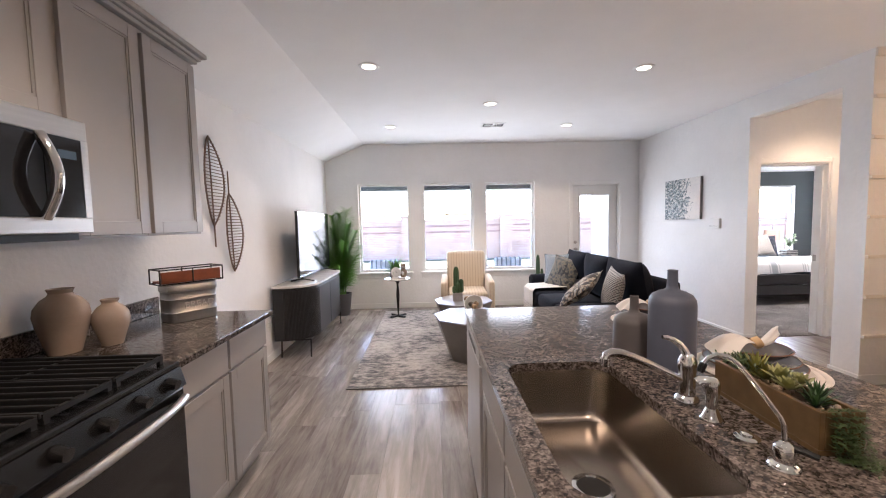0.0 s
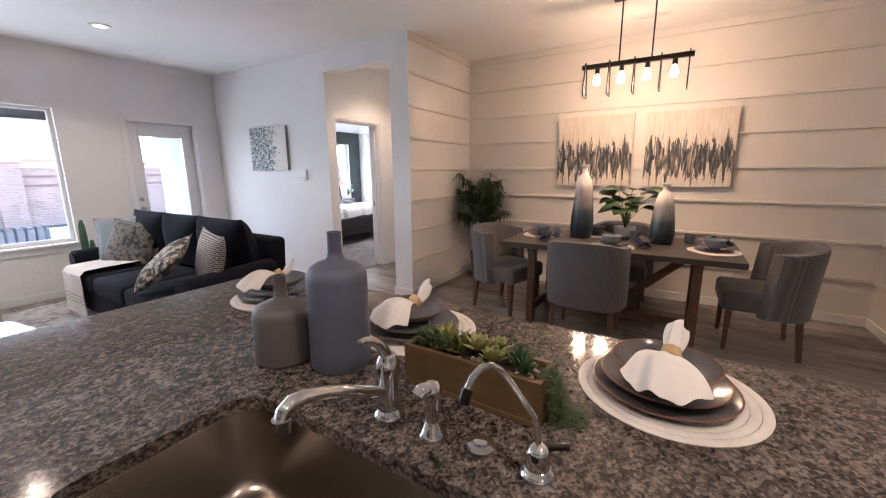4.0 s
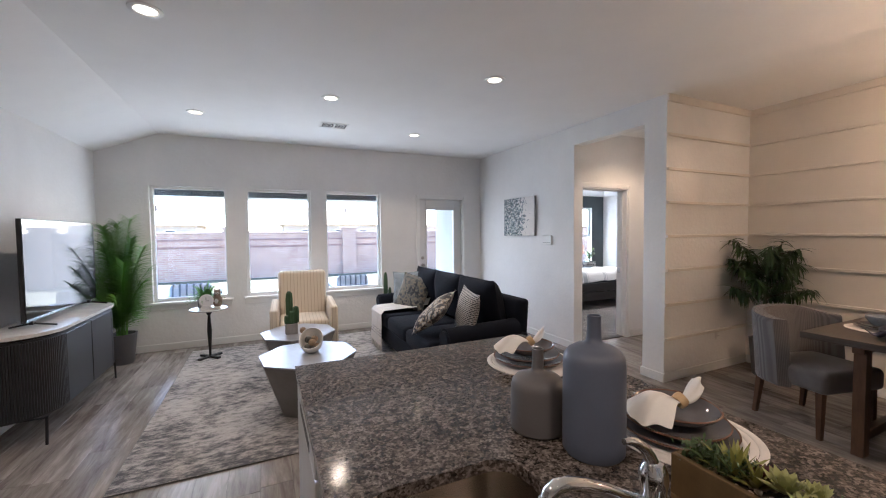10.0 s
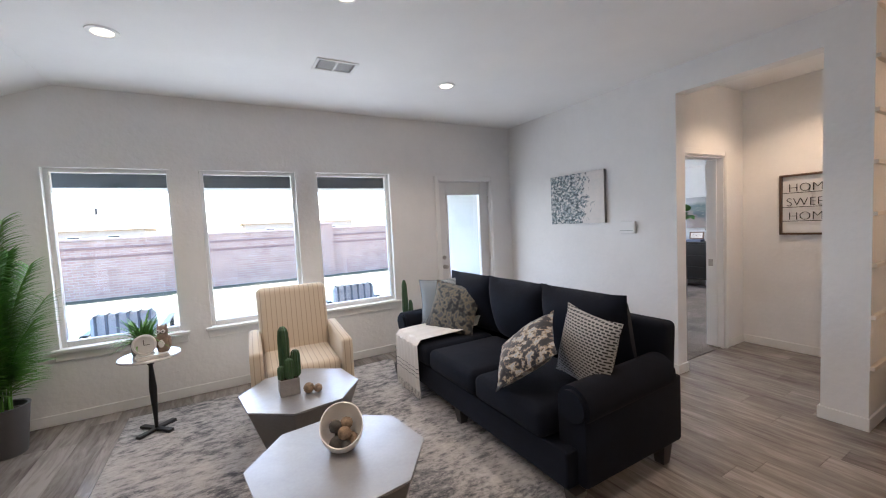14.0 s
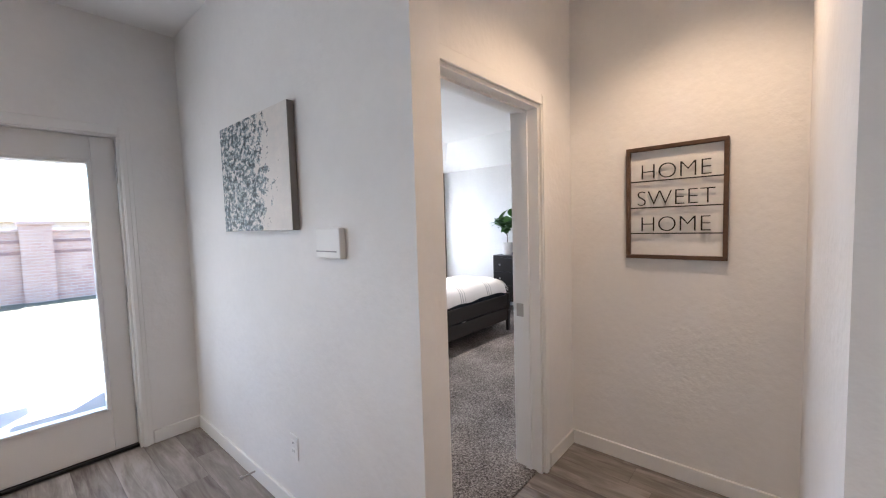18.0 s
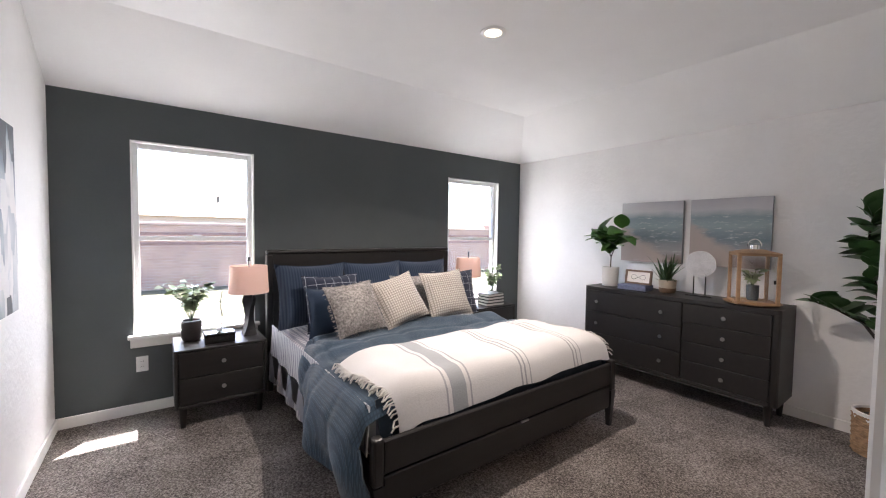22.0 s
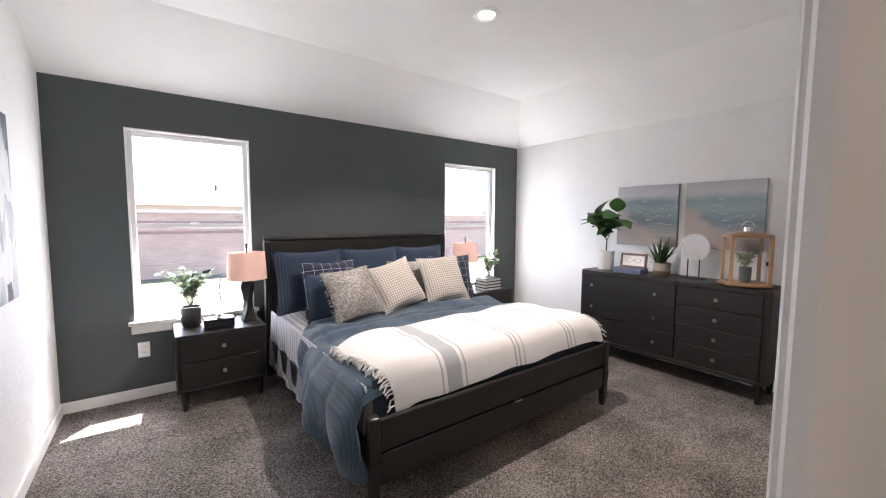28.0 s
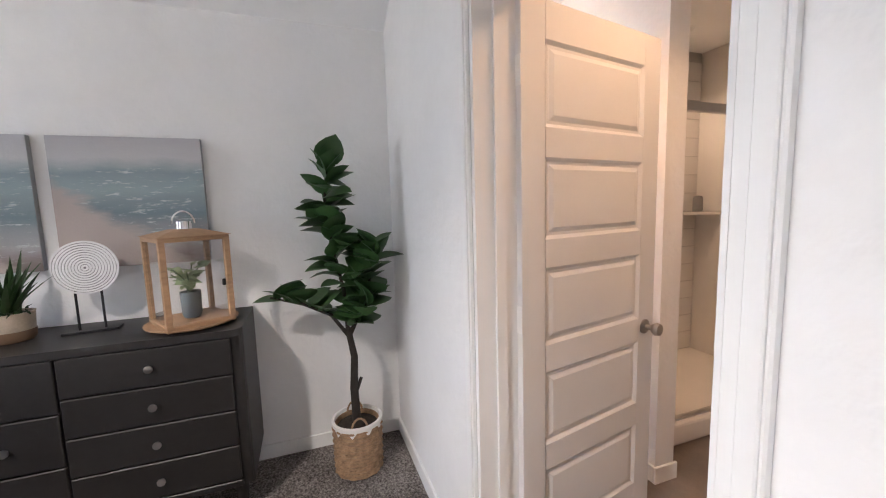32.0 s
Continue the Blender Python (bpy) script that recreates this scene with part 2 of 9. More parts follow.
def box(bm, x0, x1, y0, y1, z0, z1, bevel=0.0, seg=2, m=None):
    c = Vector(((x0 + x1) / 2, (y0 + y1) / 2, (z0 + z1) / 2))
    g = bmesh.ops.create_cube(bm, size=1.0, matrix=Matrix.Translation(c) @ Matrix.Diagonal((abs(x1 - x0), abs(y1 - y0), abs(z1 - z0), 1)))
    vs = g["verts"]
    if bevel > 0:
        es = list({e for v in vs for e in v.link_edges})
        r = bmesh.ops.bevel(bm, geom=es, offset=bevel, segments=seg, affect="EDGES", profile=0.5)
        vs = list({v for f in r["faces"] for v in f.verts} | {v for v in vs if v.is_valid})
    if m is not None:
        bmesh.ops.transform(bm, matrix=m, verts=vs)
    return vs


def cyl(bm, p0, p1, r0, r1=None, seg=16, caps=True):
    p0, p1 = Vector(p0), Vector(p1)
    d = p1 - p0
    rot = d.to_track_quat("Z", "Y").to_matrix().to_4x4()
    g = bmesh.ops.create_cone(bm, cap_ends=caps, segments=seg, radius1=r0, radius2=r0 if r1 is None else r1, depth=d.length,
                              matrix=Matrix.Translation((p0 + p1) / 2) @ rot)
    return g["verts"]


def lathe(bm, prof, seg=24, at=(0, 0, 0), axis=None, sx=1.0, sy=1.0):
    """prof: (radius, height) from bottom to top; ends with radius 0 close."""
    rings = []
    for r, z in prof:
        if r <= 1e-6:
            rings.append([bm.verts.new((0, 0, z))])
        else:
            rings.append([bm.verts.new((sx * r * math.cos(2 * math.pi * i / seg), sy * r * math.sin(2 * math.pi * i / seg), z)) for i in range(seg)])
    for a, b in zip(rings, rings[1:]):
        for i in range(seg):
            j = (i + 1) % seg
            q = [a[i % len(a)], a[j % len(a)], b[j % len(b)], b[i % len(b)]]
            u = list(dict.fromkeys(q))
            if len(u) > 2:
                bm.faces.new(u)
    vs = [v for ring in rings for v in ring]
    m = Matrix.Translation(at)
    if axis is not None:
        m = m @ Vector(axis).to_track_quat("Z", "Y").to_matrix().to_4x4()
    bmesh.ops.transform(bm, matrix=m, verts=vs)
    return vs


def tube(bm, pts, r, seg=8, r1=None, closed=False):
    pts = [Vector(p) for p in pts]
    n = len(pts)
    rings, up = [], None
    for i, p in enumerate(pts):
        a = pts[(i - 1) % n] if closed or i > 0 else p
        b = pts[(i + 1) % n] if closed or i < n - 1 else p
        d = (b - a).normalized()
        if up is None:
            up = d.orthogonal().normalized()
        up = (up - d * up.dot(d)).normalized()
        side = d.cross(up)
        rr = r if r1 is None else r + (r1 - r) * i / (n - 1)
        rings.append([bm.verts.new(p + rr * (math.cos(2 * math.pi * k / seg) * up + math.sin(2 * math.pi * k / seg) * side)) for k in range(seg)])
    for i in range(n if closed else n - 1):
        a, b = rings[i], rings[(i + 1) % n]
        for k in range(seg):
            bm.faces.new((a[k], a[(k + 1) % seg], b[(k + 1) % seg], b[k]))
    if not closed:
        bm.faces.new(rings[0][::-1])
        bm.faces.new(rings[-1])
    return [v for q in rings for v in q]


def prism(bm, pts, z0, z1, top=None):
    """An upright prism over a plan outline; top: an outline of its own for the upper rim."""
    a = [bm.verts.new((x, y, z0)) for x, y in pts]
    b = [bm.verts.new((x, y, z1)) for x, y in (top or pts)]
    n = len(pts)
    for i in range(n):
        bm.faces.new((a[i], a[(i + 1) % n], b[(i + 1) % n], b[i]))
    bm.faces.new(a[::-1])
    bm.faces.new(b)
    return a + b


def grid_sheet(bm, nx, ny, fn, thick=0.0):
    """A sheet of nx by ny cells; fn(u, v) gives its place."""
    vs = [[bm.verts.new(fn(i / nx, j / ny)) for j in range(ny + 1)] for i in range(nx + 1)]
    fs = [bm.faces.new((vs[i][j], vs[i + 1][j], vs[i + 1][j + 1], vs[i][j + 1])) for i in range(nx) for j in range(ny)]
    if thick:
        bm.normal_update()
        r = bmesh.ops.solidify(bm, geom=fs, thickness=thick)
    return vs


def finish(name, bm, material, smooth=False):
    bm.normal_update()
    bmesh.ops.recalc_face_normals(bm, faces=bm.faces[:])
    me = bpy.data.meshes.new(name)
    bm.to_mesh(me)
    bm.free()
    for mm in (material if isinstance(material, (list, tuple)) else [material]):
        me.materials.append(mm)
    if smooth:
        for p in me.polygons:
            p.use_smooth = True
        try:
            me.set_sharp_from_angle(angle=radians(42))
        except AttributeError:
            pass
    return me


def part(name, bm, material, parent, label="", smooth=False):
    ob = new(name, finish(name, bm, material, smooth))
    ob.parent = parent
    if label:
        ob["label"] = label
    return ob


def thing(name, at, label, category, group="", turn=0.0):
    ob = new(name)
    ob.empty_display_size = 0.1
    ob.matrix_world = pose(*at, 0, 0, turn)
    return tagged(ob, label, category, group)


def solid(name, bm, material, label, category, group="", smooth=False, kind="", m=None):
    ob = new(name, finish(name, bm, material, smooth))
    if m is not None:
        ob.matrix_world = m
    return tagged(ob, label, category, group, kind)


def setting(name, bm, material, label="", smooth=False):
    ob = new(name, finish(name, bm, material, smooth))
    return tagged(ob, label, "", "", "structure")


def wall_x(bm, x0, x1, y0, y1, z0, z1, holes):
    """A wall along x between y0 and y1, with holes (x0, x1, z0, z1)."""
    xs = sorted({x0, x1, *[h[0] for h in holes], *[h[1] for h in holes]})
    for a, b in zip(xs, xs[1:]):
        cut = sorted((h[2], h[3]) for h in holes if h[0] <= a + 1e-6 and h[1] >= b - 1e-6)
        z = z0
        for c, d in cut:
            if c > z + 1e-6:
                box(bm, a, b, y0, y1, z, c)
            z = d
        if z < z1 - 1e-6:
            box(bm, a, b, y0, y1, z, z1)


# ---- the large structure ----
CZ = 2.77           # flat ceiling
XW, YN, XE = -1.84, 6.13, 3.49      # living room: west, window and east wall faces
BX0, BX1, BY0, BY1 = 3.63, 8.31, 4.09, 7.84   # bedroom

bm = bm_new()
box(bm, -30, 40, -30, 60, -0.6, -0.16)
GRASS = plain("lawn", (0.055, 0.052, 0.025), 0.95, vary=0.35, scale=0.8, grain=40, relief=0.5)
setting("ground", bm, GRASS, "sunlit dry lawn behind the house")
bm = bm_new(); box(bm, XW - 0.1, 5.0, -4.2, 6.2, -0.14, -0.004)
setting("floor", bm, PLANKGAP, "grey-brown wood-look plank floor")
bm = bm_new(); box(bm, BX0 - 0.05, BX1 + 0.1, 3.96, BY1 + 0.1, -0.14, 0.008)
setting("floor_bedroom", bm, CARPET, "grey-brown cut-pile carpet in the bedroom")

bm = bm_new()
wall_x(bm, XW - 0.15, XE + 0.14, YN, YN + 0.15, 0, 3.0, [(-1.32, -0.44, 0.62, 2.125), (-0.24, 0.64, 0.62, 2.125), (0.82, 1.69, 0.62, 2.125), (2.33, 3.145, 0, 2.05)])
setting("wall_north", bm, WALL, "pale grey painted wall with three windows and a door")
bm = bm_new(); box(bm, XW - 0.15, XW, -4.2, YN, 0, 3.0)
setting("wall_west", bm, WALL, "pale grey painted wall of kitchen and living room")
bm = bm_new(); box(bm, XE, BX0, 3.825, YN, 0, 3.0); box(bm, XE, BX0, 2.85, 3.825, 2.54, 3.0)
setting("wall_east", bm, WALL, "white textured wall with an opening to the hall")
bm = bm_new(); box(bm, XE, 5.1, 2.62, 2.85, 0, 3.0)
setting("wall_pillar", bm, WALL, "white wall end between hall and dining room")
bm = bm_new(); box(bm, 4.96, 5.1, 2.85, 3.93, 0, 3.0)
setting("wall_hall", bm, WALL, "cream wall of the small hall")
bm = bm_new()
wall_x(bm, BX0, BX1 + 0.14, 3.93, BY0, 0, 3.0, [(3.70, 4.55, 0, 2.05), (6.335, 7.115, 0, 2.05)])
setting("wall_bedroom_south", bm, WALL, "white bedroom wall with two door openings")
bm = bm_new(); box(bm, BX1, BX1 + 0.15, BY0, BY1 + 0.15, 0, 3.0)
setting("wall_bedroom_east", bm, WALL, "white bedroom wall behind the dresser")
bm = bm_new(); box(bm, XE + 0.0, BX0, YN + 0.15, BY1 + 0.15, 0, 3.0)
setting("wall_bedroom_west", bm, WALL, "white bedroom wall")
bm = bm_new()
wall_x(bm, BX0, BX1, BY1, BY1 + 0.15, 0, 3.0, [(4.07, 4.92, 0.62, 2.10), (7.06, 7.90, 0.62, 2.10)])
setting("wall_bedroom_north", bm, DARKWALL, "dark slate grey accent wall with two windows")
bm = bm_new(); box(bm, 4.86, 5.0, -1.55, 2.62, 0, 3.0)
setting("wall_dining_east", bm, SHIP, "cream shiplap panelled wall")
bm = bm_new(); box(bm, 1.9, 4.86, -1.55, -1.41, 0, 3.0)
setting("wall_dining_south", bm, SHIP, "cream shiplap panelled wall")
bm = bm_new(); box(bm, XW, 2.04, -4.2, -4.06, 0, 3.0); box(bm, 1.9, 2.04, -4.06, -1.55, 0, 3.0)
setting("wall_south", bm, WALL, "plain pale wall closing the kitchen")

# ceilings: flat sheets and their sloping borders
bm = bm_new()
box(bm, -1.18, 3.60, -4.2, YN + 0.1, CZ, CZ + 0.12)
prism(bm, [(-1.18, CZ), (XW - 0.05, 2.47), (XW - 0.05, 2.6), (-1.18, CZ + 0.12)], -4.2, YN + 0.1)
vs = bm.verts[8:]
for v in vs:
    v.co = Vector((v.co.x, v.co.z, v.co.y))
box(bm, 3.60, 5.1, -4.2, 3.895, CZ, CZ + 0.12)
setting("ceiling", bm, CEIL, "white ceiling sloping down towards the west wall")
bm = bm_new()
ox0, ox1, oy0, oy1 = BX0 - 0.02, BX1 + 0.02, 3.9, BY1 + 0.02
ix, iy, LZ = 7.62, 7.16, 2.39
a = [bm.verts.new(p) for p in ((ox0, oy0, CZ), (ix, oy0, CZ), (ix, iy, CZ), (ox0, iy, CZ), (ox0, oy1, LZ), (ox1, oy1, LZ), (ox1, oy0, LZ))]
for q in ((0, 1, 2, 3), (3, 2, 5, 4), (1, 6, 5, 2)):
    bm.faces.new([a[i] for i in q])
r = bmesh.ops.extrude_face_region(bm, geom=bm.faces[:])
bmesh.ops.translate(bm, verts=[g for g in r["geom"] if isinstance(g, bmesh.types.BMVert)], vec=(0, 0, 0.2))
setting("ceiling_bedroom", bm, CEIL, "white bedroom ceiling with sloping borders")

# ---- windows, doors, trim ----
def window_unit(name, x0, x1, z0, z1, y, hung, label):
    """A white window set in a wall along x whose room face is at y; hung: with a meeting rail half way."""
    t = tagged(new(name), label, "window", "", "structure")
    f, d0, d1 = 0.045, y + 0.055, y + 0.12
    bm = bm_new()
    box(bm, x0, x0 + f, d0, d1, z0, z1, 0.004, 1); box(bm, x1 - f, x1, d0, d1, z0, z1, 0.004, 1)
    box(bm, x0 + f, x1 - f, d0, d1, z0, z0 + f, 0.004, 1); box(bm, x0 + f, x1 - f, d0, d1, z1 - f, z1, 0.004, 1)
    part("window_frame", bm, TRIM, t)
    mid = (z0 + z1) / 2
    panes = [(z0 + f, mid - 0.018), (mid + 0.018, z1 - f)] if hung else [(z0 + f, z1 - f)]
    if hung:
        bm = bm_new(); box(bm, x0 + f, x1 - f, d0 + 0.005, d1 - 0.01, mid - 0.018, mid + 0.018, 0.003, 1); part("meeting_rail", bm, TRIM, t)
        bm = bm_new(); box(bm, (x0 + x1) / 2 - 0.03, (x0 + x1) / 2 + 0.03, d0 - 0.005, d0 + 0.012, mid + 0.018, mid + 0.03, 0.003, 1); part("sash_lock", bm, TRIM, t)
    for a, b in panes:
        bm = bm_new(); box(bm, x0 + f, x1 - f, d0 + 0.03, d0 + 0.034, a, b)
        p = part("pane", bm, CLEAR, t); p.visible_shadow = False
    bm = bm_new()      # returns of white trim round the opening
    for a in ((x0, x0 + 0.012, z0, z1), (x1 - 0.012, x1, z0, z1), (x0 + 0.012, x1 - 0.012, z1 - 0.012, z1)):
        box(bm, a[0], a[1], y - 0.002, d0, a[2], a[3])
    part("jamb", bm, TRIM, t)
    bm = bm_new(); box(bm, x0 - 0.035, x1 + 0.035, y - 0.045, y + 0.056, z0 - 0.028, z0 + 0.002, 0.006, 2); part("window_sill", bm, TRIM, t)
    bm = bm_new(); box(bm, x0 - 0.02, x1 + 0.02, y - 0.016, y, z0 - 0.098, z0 - 0.028, 0.003, 1); part("apron", bm, TRIM, t)
    return t


for _i, (_a, _b) in enumerate(((-1.32, -0.44), (-0.24, 0.64), (0.82, 1.69))):
    window_unit("window_%d" % (_i + 1), _a, _b, 0.62, 2.125, YN, False, "white-framed fixed window looking onto the patio")
for _i, (_a, _b) in enumerate(((4.07, 4.92), (7.06, 7.90))):
    window_unit("window_%d" % (_i + 4), _a, _b, 0.62, 2.10, BY1, True, "white single-hung bedroom window looking onto the yard")


def casing_x(x0, x1, z1, y, out, w=0.057, t=0.016, left=True, right=True):
    """Door casing on a wall along x: two legs and a head; out = -1 or +1, the side it stands on."""
    bm = bm_new()
    def slab(a, b, c, d):
        for ww, tt in ((0.0, t), ):
            ya, yb = sorted((y, y + out * tt))
            box(bm, a, b, ya, yb, c, d, 0.003, 1)
    def leg(a, b):
        slab(a, b, 0, z1 + w)
        mid = (a + b) / 2
        ya, yb = sorted((y + out * t * 0.9, y + out * (t + 0.006)))
        box(bm, a + 0.006, mid + 0.004, ya, yb, 0, z1 + w * 0.8, 0.002, 1)
    if left:
        leg(x0 - w, x0)
    if right:
        leg(x1, x1 + w)
    slab(x0, x1, z1, z1 + w)
    return bm


# back door to the patio
t = tagged(new("door_patio"), "white glazed back door, closed, with steel knob and deadbolt", "door", "", "structure")
bm = bm_new()
for a in ((2.345, 2.465, 0.02, 2.04), (3.01, 3.13, 0.02, 2.04), (2.465, 3.01, 0.02, 0.29), (2.465, 3.01, 1.89, 2.04)):
    box(bm, a[0], a[1], YN + 0.055, YN + 0.10, a[2], a[3], 0.003, 1)
part("door_leaf", bm, DOORP, t)
bm = bm_new()
for a in ((2.465, 2.487, 0.29, 1.89), (2.988, 3.01, 0.29, 1.89), (2.487, 2.988, 0.29, 0.312), (2.487, 2.988, 1.868, 1.89)):
    box(bm, a[0], a[1], YN + 0.045, YN + 0.11, a[2], a[3], 0.004, 1)
part("glazing_frame", bm, DOORP, t)
bm = bm_new(); box(bm, 2.487, 2.988, YN + 0.074, YN + 0.078, 0.312, 1.868); p = part("pane", bm, CLEAR, t); p.visible_shadow = False
NICKEL = plain("satin_nickel", (0.42, 0.40, 0.38), 0.3, 1.0, 0.04, relief=0)
bm = bm_new(); lathe(bm, [(0.028, 0), (0.028, 0.006), (0.012, 0.012), (0.011, 0.03), (0.02, 0.036), (0.026, 0.05), (0.022, 0.062), (0, 0.066)], 20, (2.405, YN + 0.055, 0.94), (0, -1, 0)); part("door_knob", bm, NICKEL, t, "satin nickel knob", True)
bm = bm_new(); lathe(bm, [(0.027, 0), (0.027, 0.008), (0.012, 0.012), (0, 0.013)], 20, (2.405, YN + 0.055, 1.06), (0, -1, 0)); box(bm, 2.4, 2.41, YN + 0.025, YN + 0.045, 1.045, 1.075, 0.002, 1); part("deadbolt", bm, NICKEL, t, "", True)
for z in (0.25, 1.03, 1.80):
    bm = bm_new(); cyl(bm, (3.138, YN + 0.048, z - 0.05), (3.138, YN + 0.048, z + 0.05), 0.007, seg=8); part("hinge", bm, NICKEL, t, "", True)
bm = bm_new()
for a, b in ((2.33, 2.342), (3.133, 3.145)):
    box(bm, a, b, YN, YN + 0.15, 0, 2.05)
box(bm, 2.342, 3.133, YN, YN + 0.15, 2.042, 2.052); part("door_jamb", bm, TRIM, t)
part("casing", casing_x(2.33, 3.145, 2.05, YN, -1), TRIM, t)
bm = bm_new(); box(bm, 2.342, 3.133, YN + 0.03, YN + 0.15, 0, 0.018, 0.002, 1); part("threshold", bm, BLACKM, t)


def panel_door(name, width, height, label):
    """Five-panel moulded door, hinge edge at x=0, leaf along +x, thickness along y, panels on both faces."""
    t = tagged(new(name), label, "door", "", "structure")
    th, st = 0.035, 0.105
    n = 5
    rails = [0.0, 0.19]
    ph = (height - 0.19 - 0.115 - 4 * 0.095) / n
    bm = bm_new()
    box(bm, 0, st, -th / 2, th / 2, 0, height, 0.002, 1); box(bm, width - st, width, -th / 2, th / 2, 0, height, 0.002, 1)
    z = 0.0
    cells = []
    for k in range(n + 1):
        h = 0.19 if k == 0 else (0.115 if k == n else 0.095)
        box(bm, st, width - st, -th / 2, th / 2, z, z + h)
        z += h
        if k < n:
            cells.append((z, z + ph))
            z += ph
    part("door_leaf", bm, DOORP, t)
    for a, b in cells:
        bm = bm_new()
        x0, x1 = st, width - st
        for s in (-1, 1):
            y0, y1, y2 = s * th / 2, s * (th / 2 - 0.009), s * (th / 2 - 0.002)
            rings = []
            for o, y in ((0.0, y0), (0.012, y1), (0.022, y1), (0.038, y2)):
                rings.append([bm.verts.new(p) for p in ((x0 + o, y, a + o), (x1 - o, y, a + o), (x1 - o, y, b - o), (x0 + o, y, b - o))])
            for p, q in zip(rings, rings[1:]):
                for i in range(4):
                    bm.faces.new((p[i], p[(i + 1) % 4], q[(i + 1) % 4], q[i]))
            bm.faces.new(rings[-1])
        part("door_panel", bm, DOORP, t)
    for s in (-1, 1):
        bm = bm_new(); lathe(bm, [(0.03, 0), (0.03, 0.005), (0.012, 0.011), (0.011, 0.032), (0.02, 0.038), (0.027, 0.052), (0.023, 0.066), (0, 0.07)], 22, (width - 0.062, s * th / 2, 0.875), (0, s, 0)); part("door_knob", bm, NICKEL, t, "satin nickel knob", True)
    for z in (0.25, 1.02, 1.80):
        bm = bm_new(); cyl(bm, (-0.004, th / 2, z - 0.045), (-0.004, th / 2, z + 0.045), 0.007, seg=8); box(bm, -0.002, 0.001, -th / 2, th / 2, z - 0.045, z + 0.045); part("hinge", bm, TRIM, t, "", True)
    return t


def door_lining(name, x0, x1, z1, y0, y1, label, left_south=True):
    t = tagged(new(name), label, "door frame", "", "structure")
    bm = bm_new(); box(bm, x0, x0 + 0.018, y0, y1, 0, z1); box(bm, x1 - 0.018, x1, y0, y1, 0, z1); box(bm, x0 + 0.018, x1 - 0.018, y0, y1, z1 - 0.018, z1)
    part("door_jamb", bm, TRIM, t)
    bm = bm_new(); m = (y0 + y1) / 2 - 0.02
    box(bm, x0 + 0.018, x0 + 0.03, m, m + 0.035, 0, z1 - 0.018); box(bm, x1 - 0.03, x1 - 0.018, m, m + 0.035, 0, z1 - 0.018); box(bm, x0 + 0.03, x1 - 0.03, m, m + 0.035, z1 - 0.03, z1 - 0.018)
    part("door_stop", bm, TRIM, t)
    part("casing", casing_x(x0, x1, z1, y0, -1, left=left_south), TRIM, t)
    part("casing", casing_x(x0, x1, z1, y1, 1, left=left_south), TRIM, t)
    return t


t = door_lining("door_frame_bedroom", 3.70, 4.55, 2.05, 3.93, BY0, "white door frame between hall and bedroom", True)
bm = bm_new(); box(bm, 4.528, 4.5325, 4.02, 4.075, 0.89, 0.965, 0.001, 1); part("strike_plate", bm, NICKEL, t, "nickel strike plate")
door_lining("door_frame_bath", 6.335, 7.115, 2.05, 3.93, BY0, "white door frame between bedroom and bathroom")
d = panel_door("door_bedroom", 0.795, 2.02, "white five-panel door standing open against the wall")
d.matrix_world = pose(3.735, BY0 + 0.02, 0.012, 0, 0, 88.5)
d = panel_door("door_bath", 0.735, 2.02, "white five-panel bathroom door standing open")
d.matrix_world = pose(7.092, 3.945, 0.012, 0, 0, 281.5)

# baseboards


def board(bm, x0, x1, y0, y1):
    box(bm, x0, x1, y0, y1, 0.0, 0.088, 0.003, 1)
    cx, cy = x1 - x0, y1 - y0
    return bm


def baseboard(*runs):
    for r in runs:
        bm = bm_new(); board(bm, *r); setting("baseboard", bm, TRIM, "white painted baseboard")


T = 0.014
baseboard((XW, XW + T, 1.96, YN), (XW + T, 2.27, YN - T, YN), (3.205, XE, YN - T, YN), (XE - T, XE, 3.825, YN - T),
          (XE - T, BX0 + 0.01, 3.811, 3.825), (BX0, BX0 + T, 3.825, 3.93), (4.62, 4.96, 3.93 - T, 3.93), (4.96 - T, 4.96, 2.85 + T, 3.93 - T), (XE, 4.96, 2.85, 2.85 + T),
          (XE - T, XE, 2.62 - T, 2.85 + T), (XE, 4.86 - T, 2.62 - T, 2.62), (4.86 - T, 4.86, -1.41, 2.62 - T), (1.9, 4.86 - T, -1.41, -1.41 + T),
          (BX0, BX1, BY1 - T, BY1), (BX0, BX0 + T, 4.86, BY1 - T), (BX1 - T, BX1, BY0, BY1 - T), (7.19, BX1 - T, BY0, BY0 + T), (4.62, 6.27, BY0, BY0 + T))

# shiplap battens on the dining walls: thin strips that cast a line of shadow, and a cap under the ceiling
for z in (0.42, 0.755, 1.09, 1.42, 1.745, 2.065, 2.39):
    for r in ((4.83, 4.86, -1.41, 2.62), (XE + 0.001, 4.83, 2.59, 2.62), (1.9, 4.83, -1.41, -1.38)):
        bm = bm_new(); box(bm, *r, z - 0.013, z + 0.013, 0.002, 1); setting("trim", bm, SHIP, "narrow cream batten across the panelled wall")
for r in ((4.836, 4.86, -1.41, 2.62), (XE + 0.001, 4.836, 2.596, 2.62), (1.9, 4.836, -1.41, -1.386)):
    bm = bm_new(); box(bm, *r, 2.70, CZ, 0.003, 1); setting("trim", bm, SHIP, "cream ceiling trim of the panelled wall")
bm = bm_new(); box(bm, XE - 0.003, XE + 0.03, 2.612, 2.62, 0.09, CZ); setting("trim", bm, TRIM, "white corner bead")


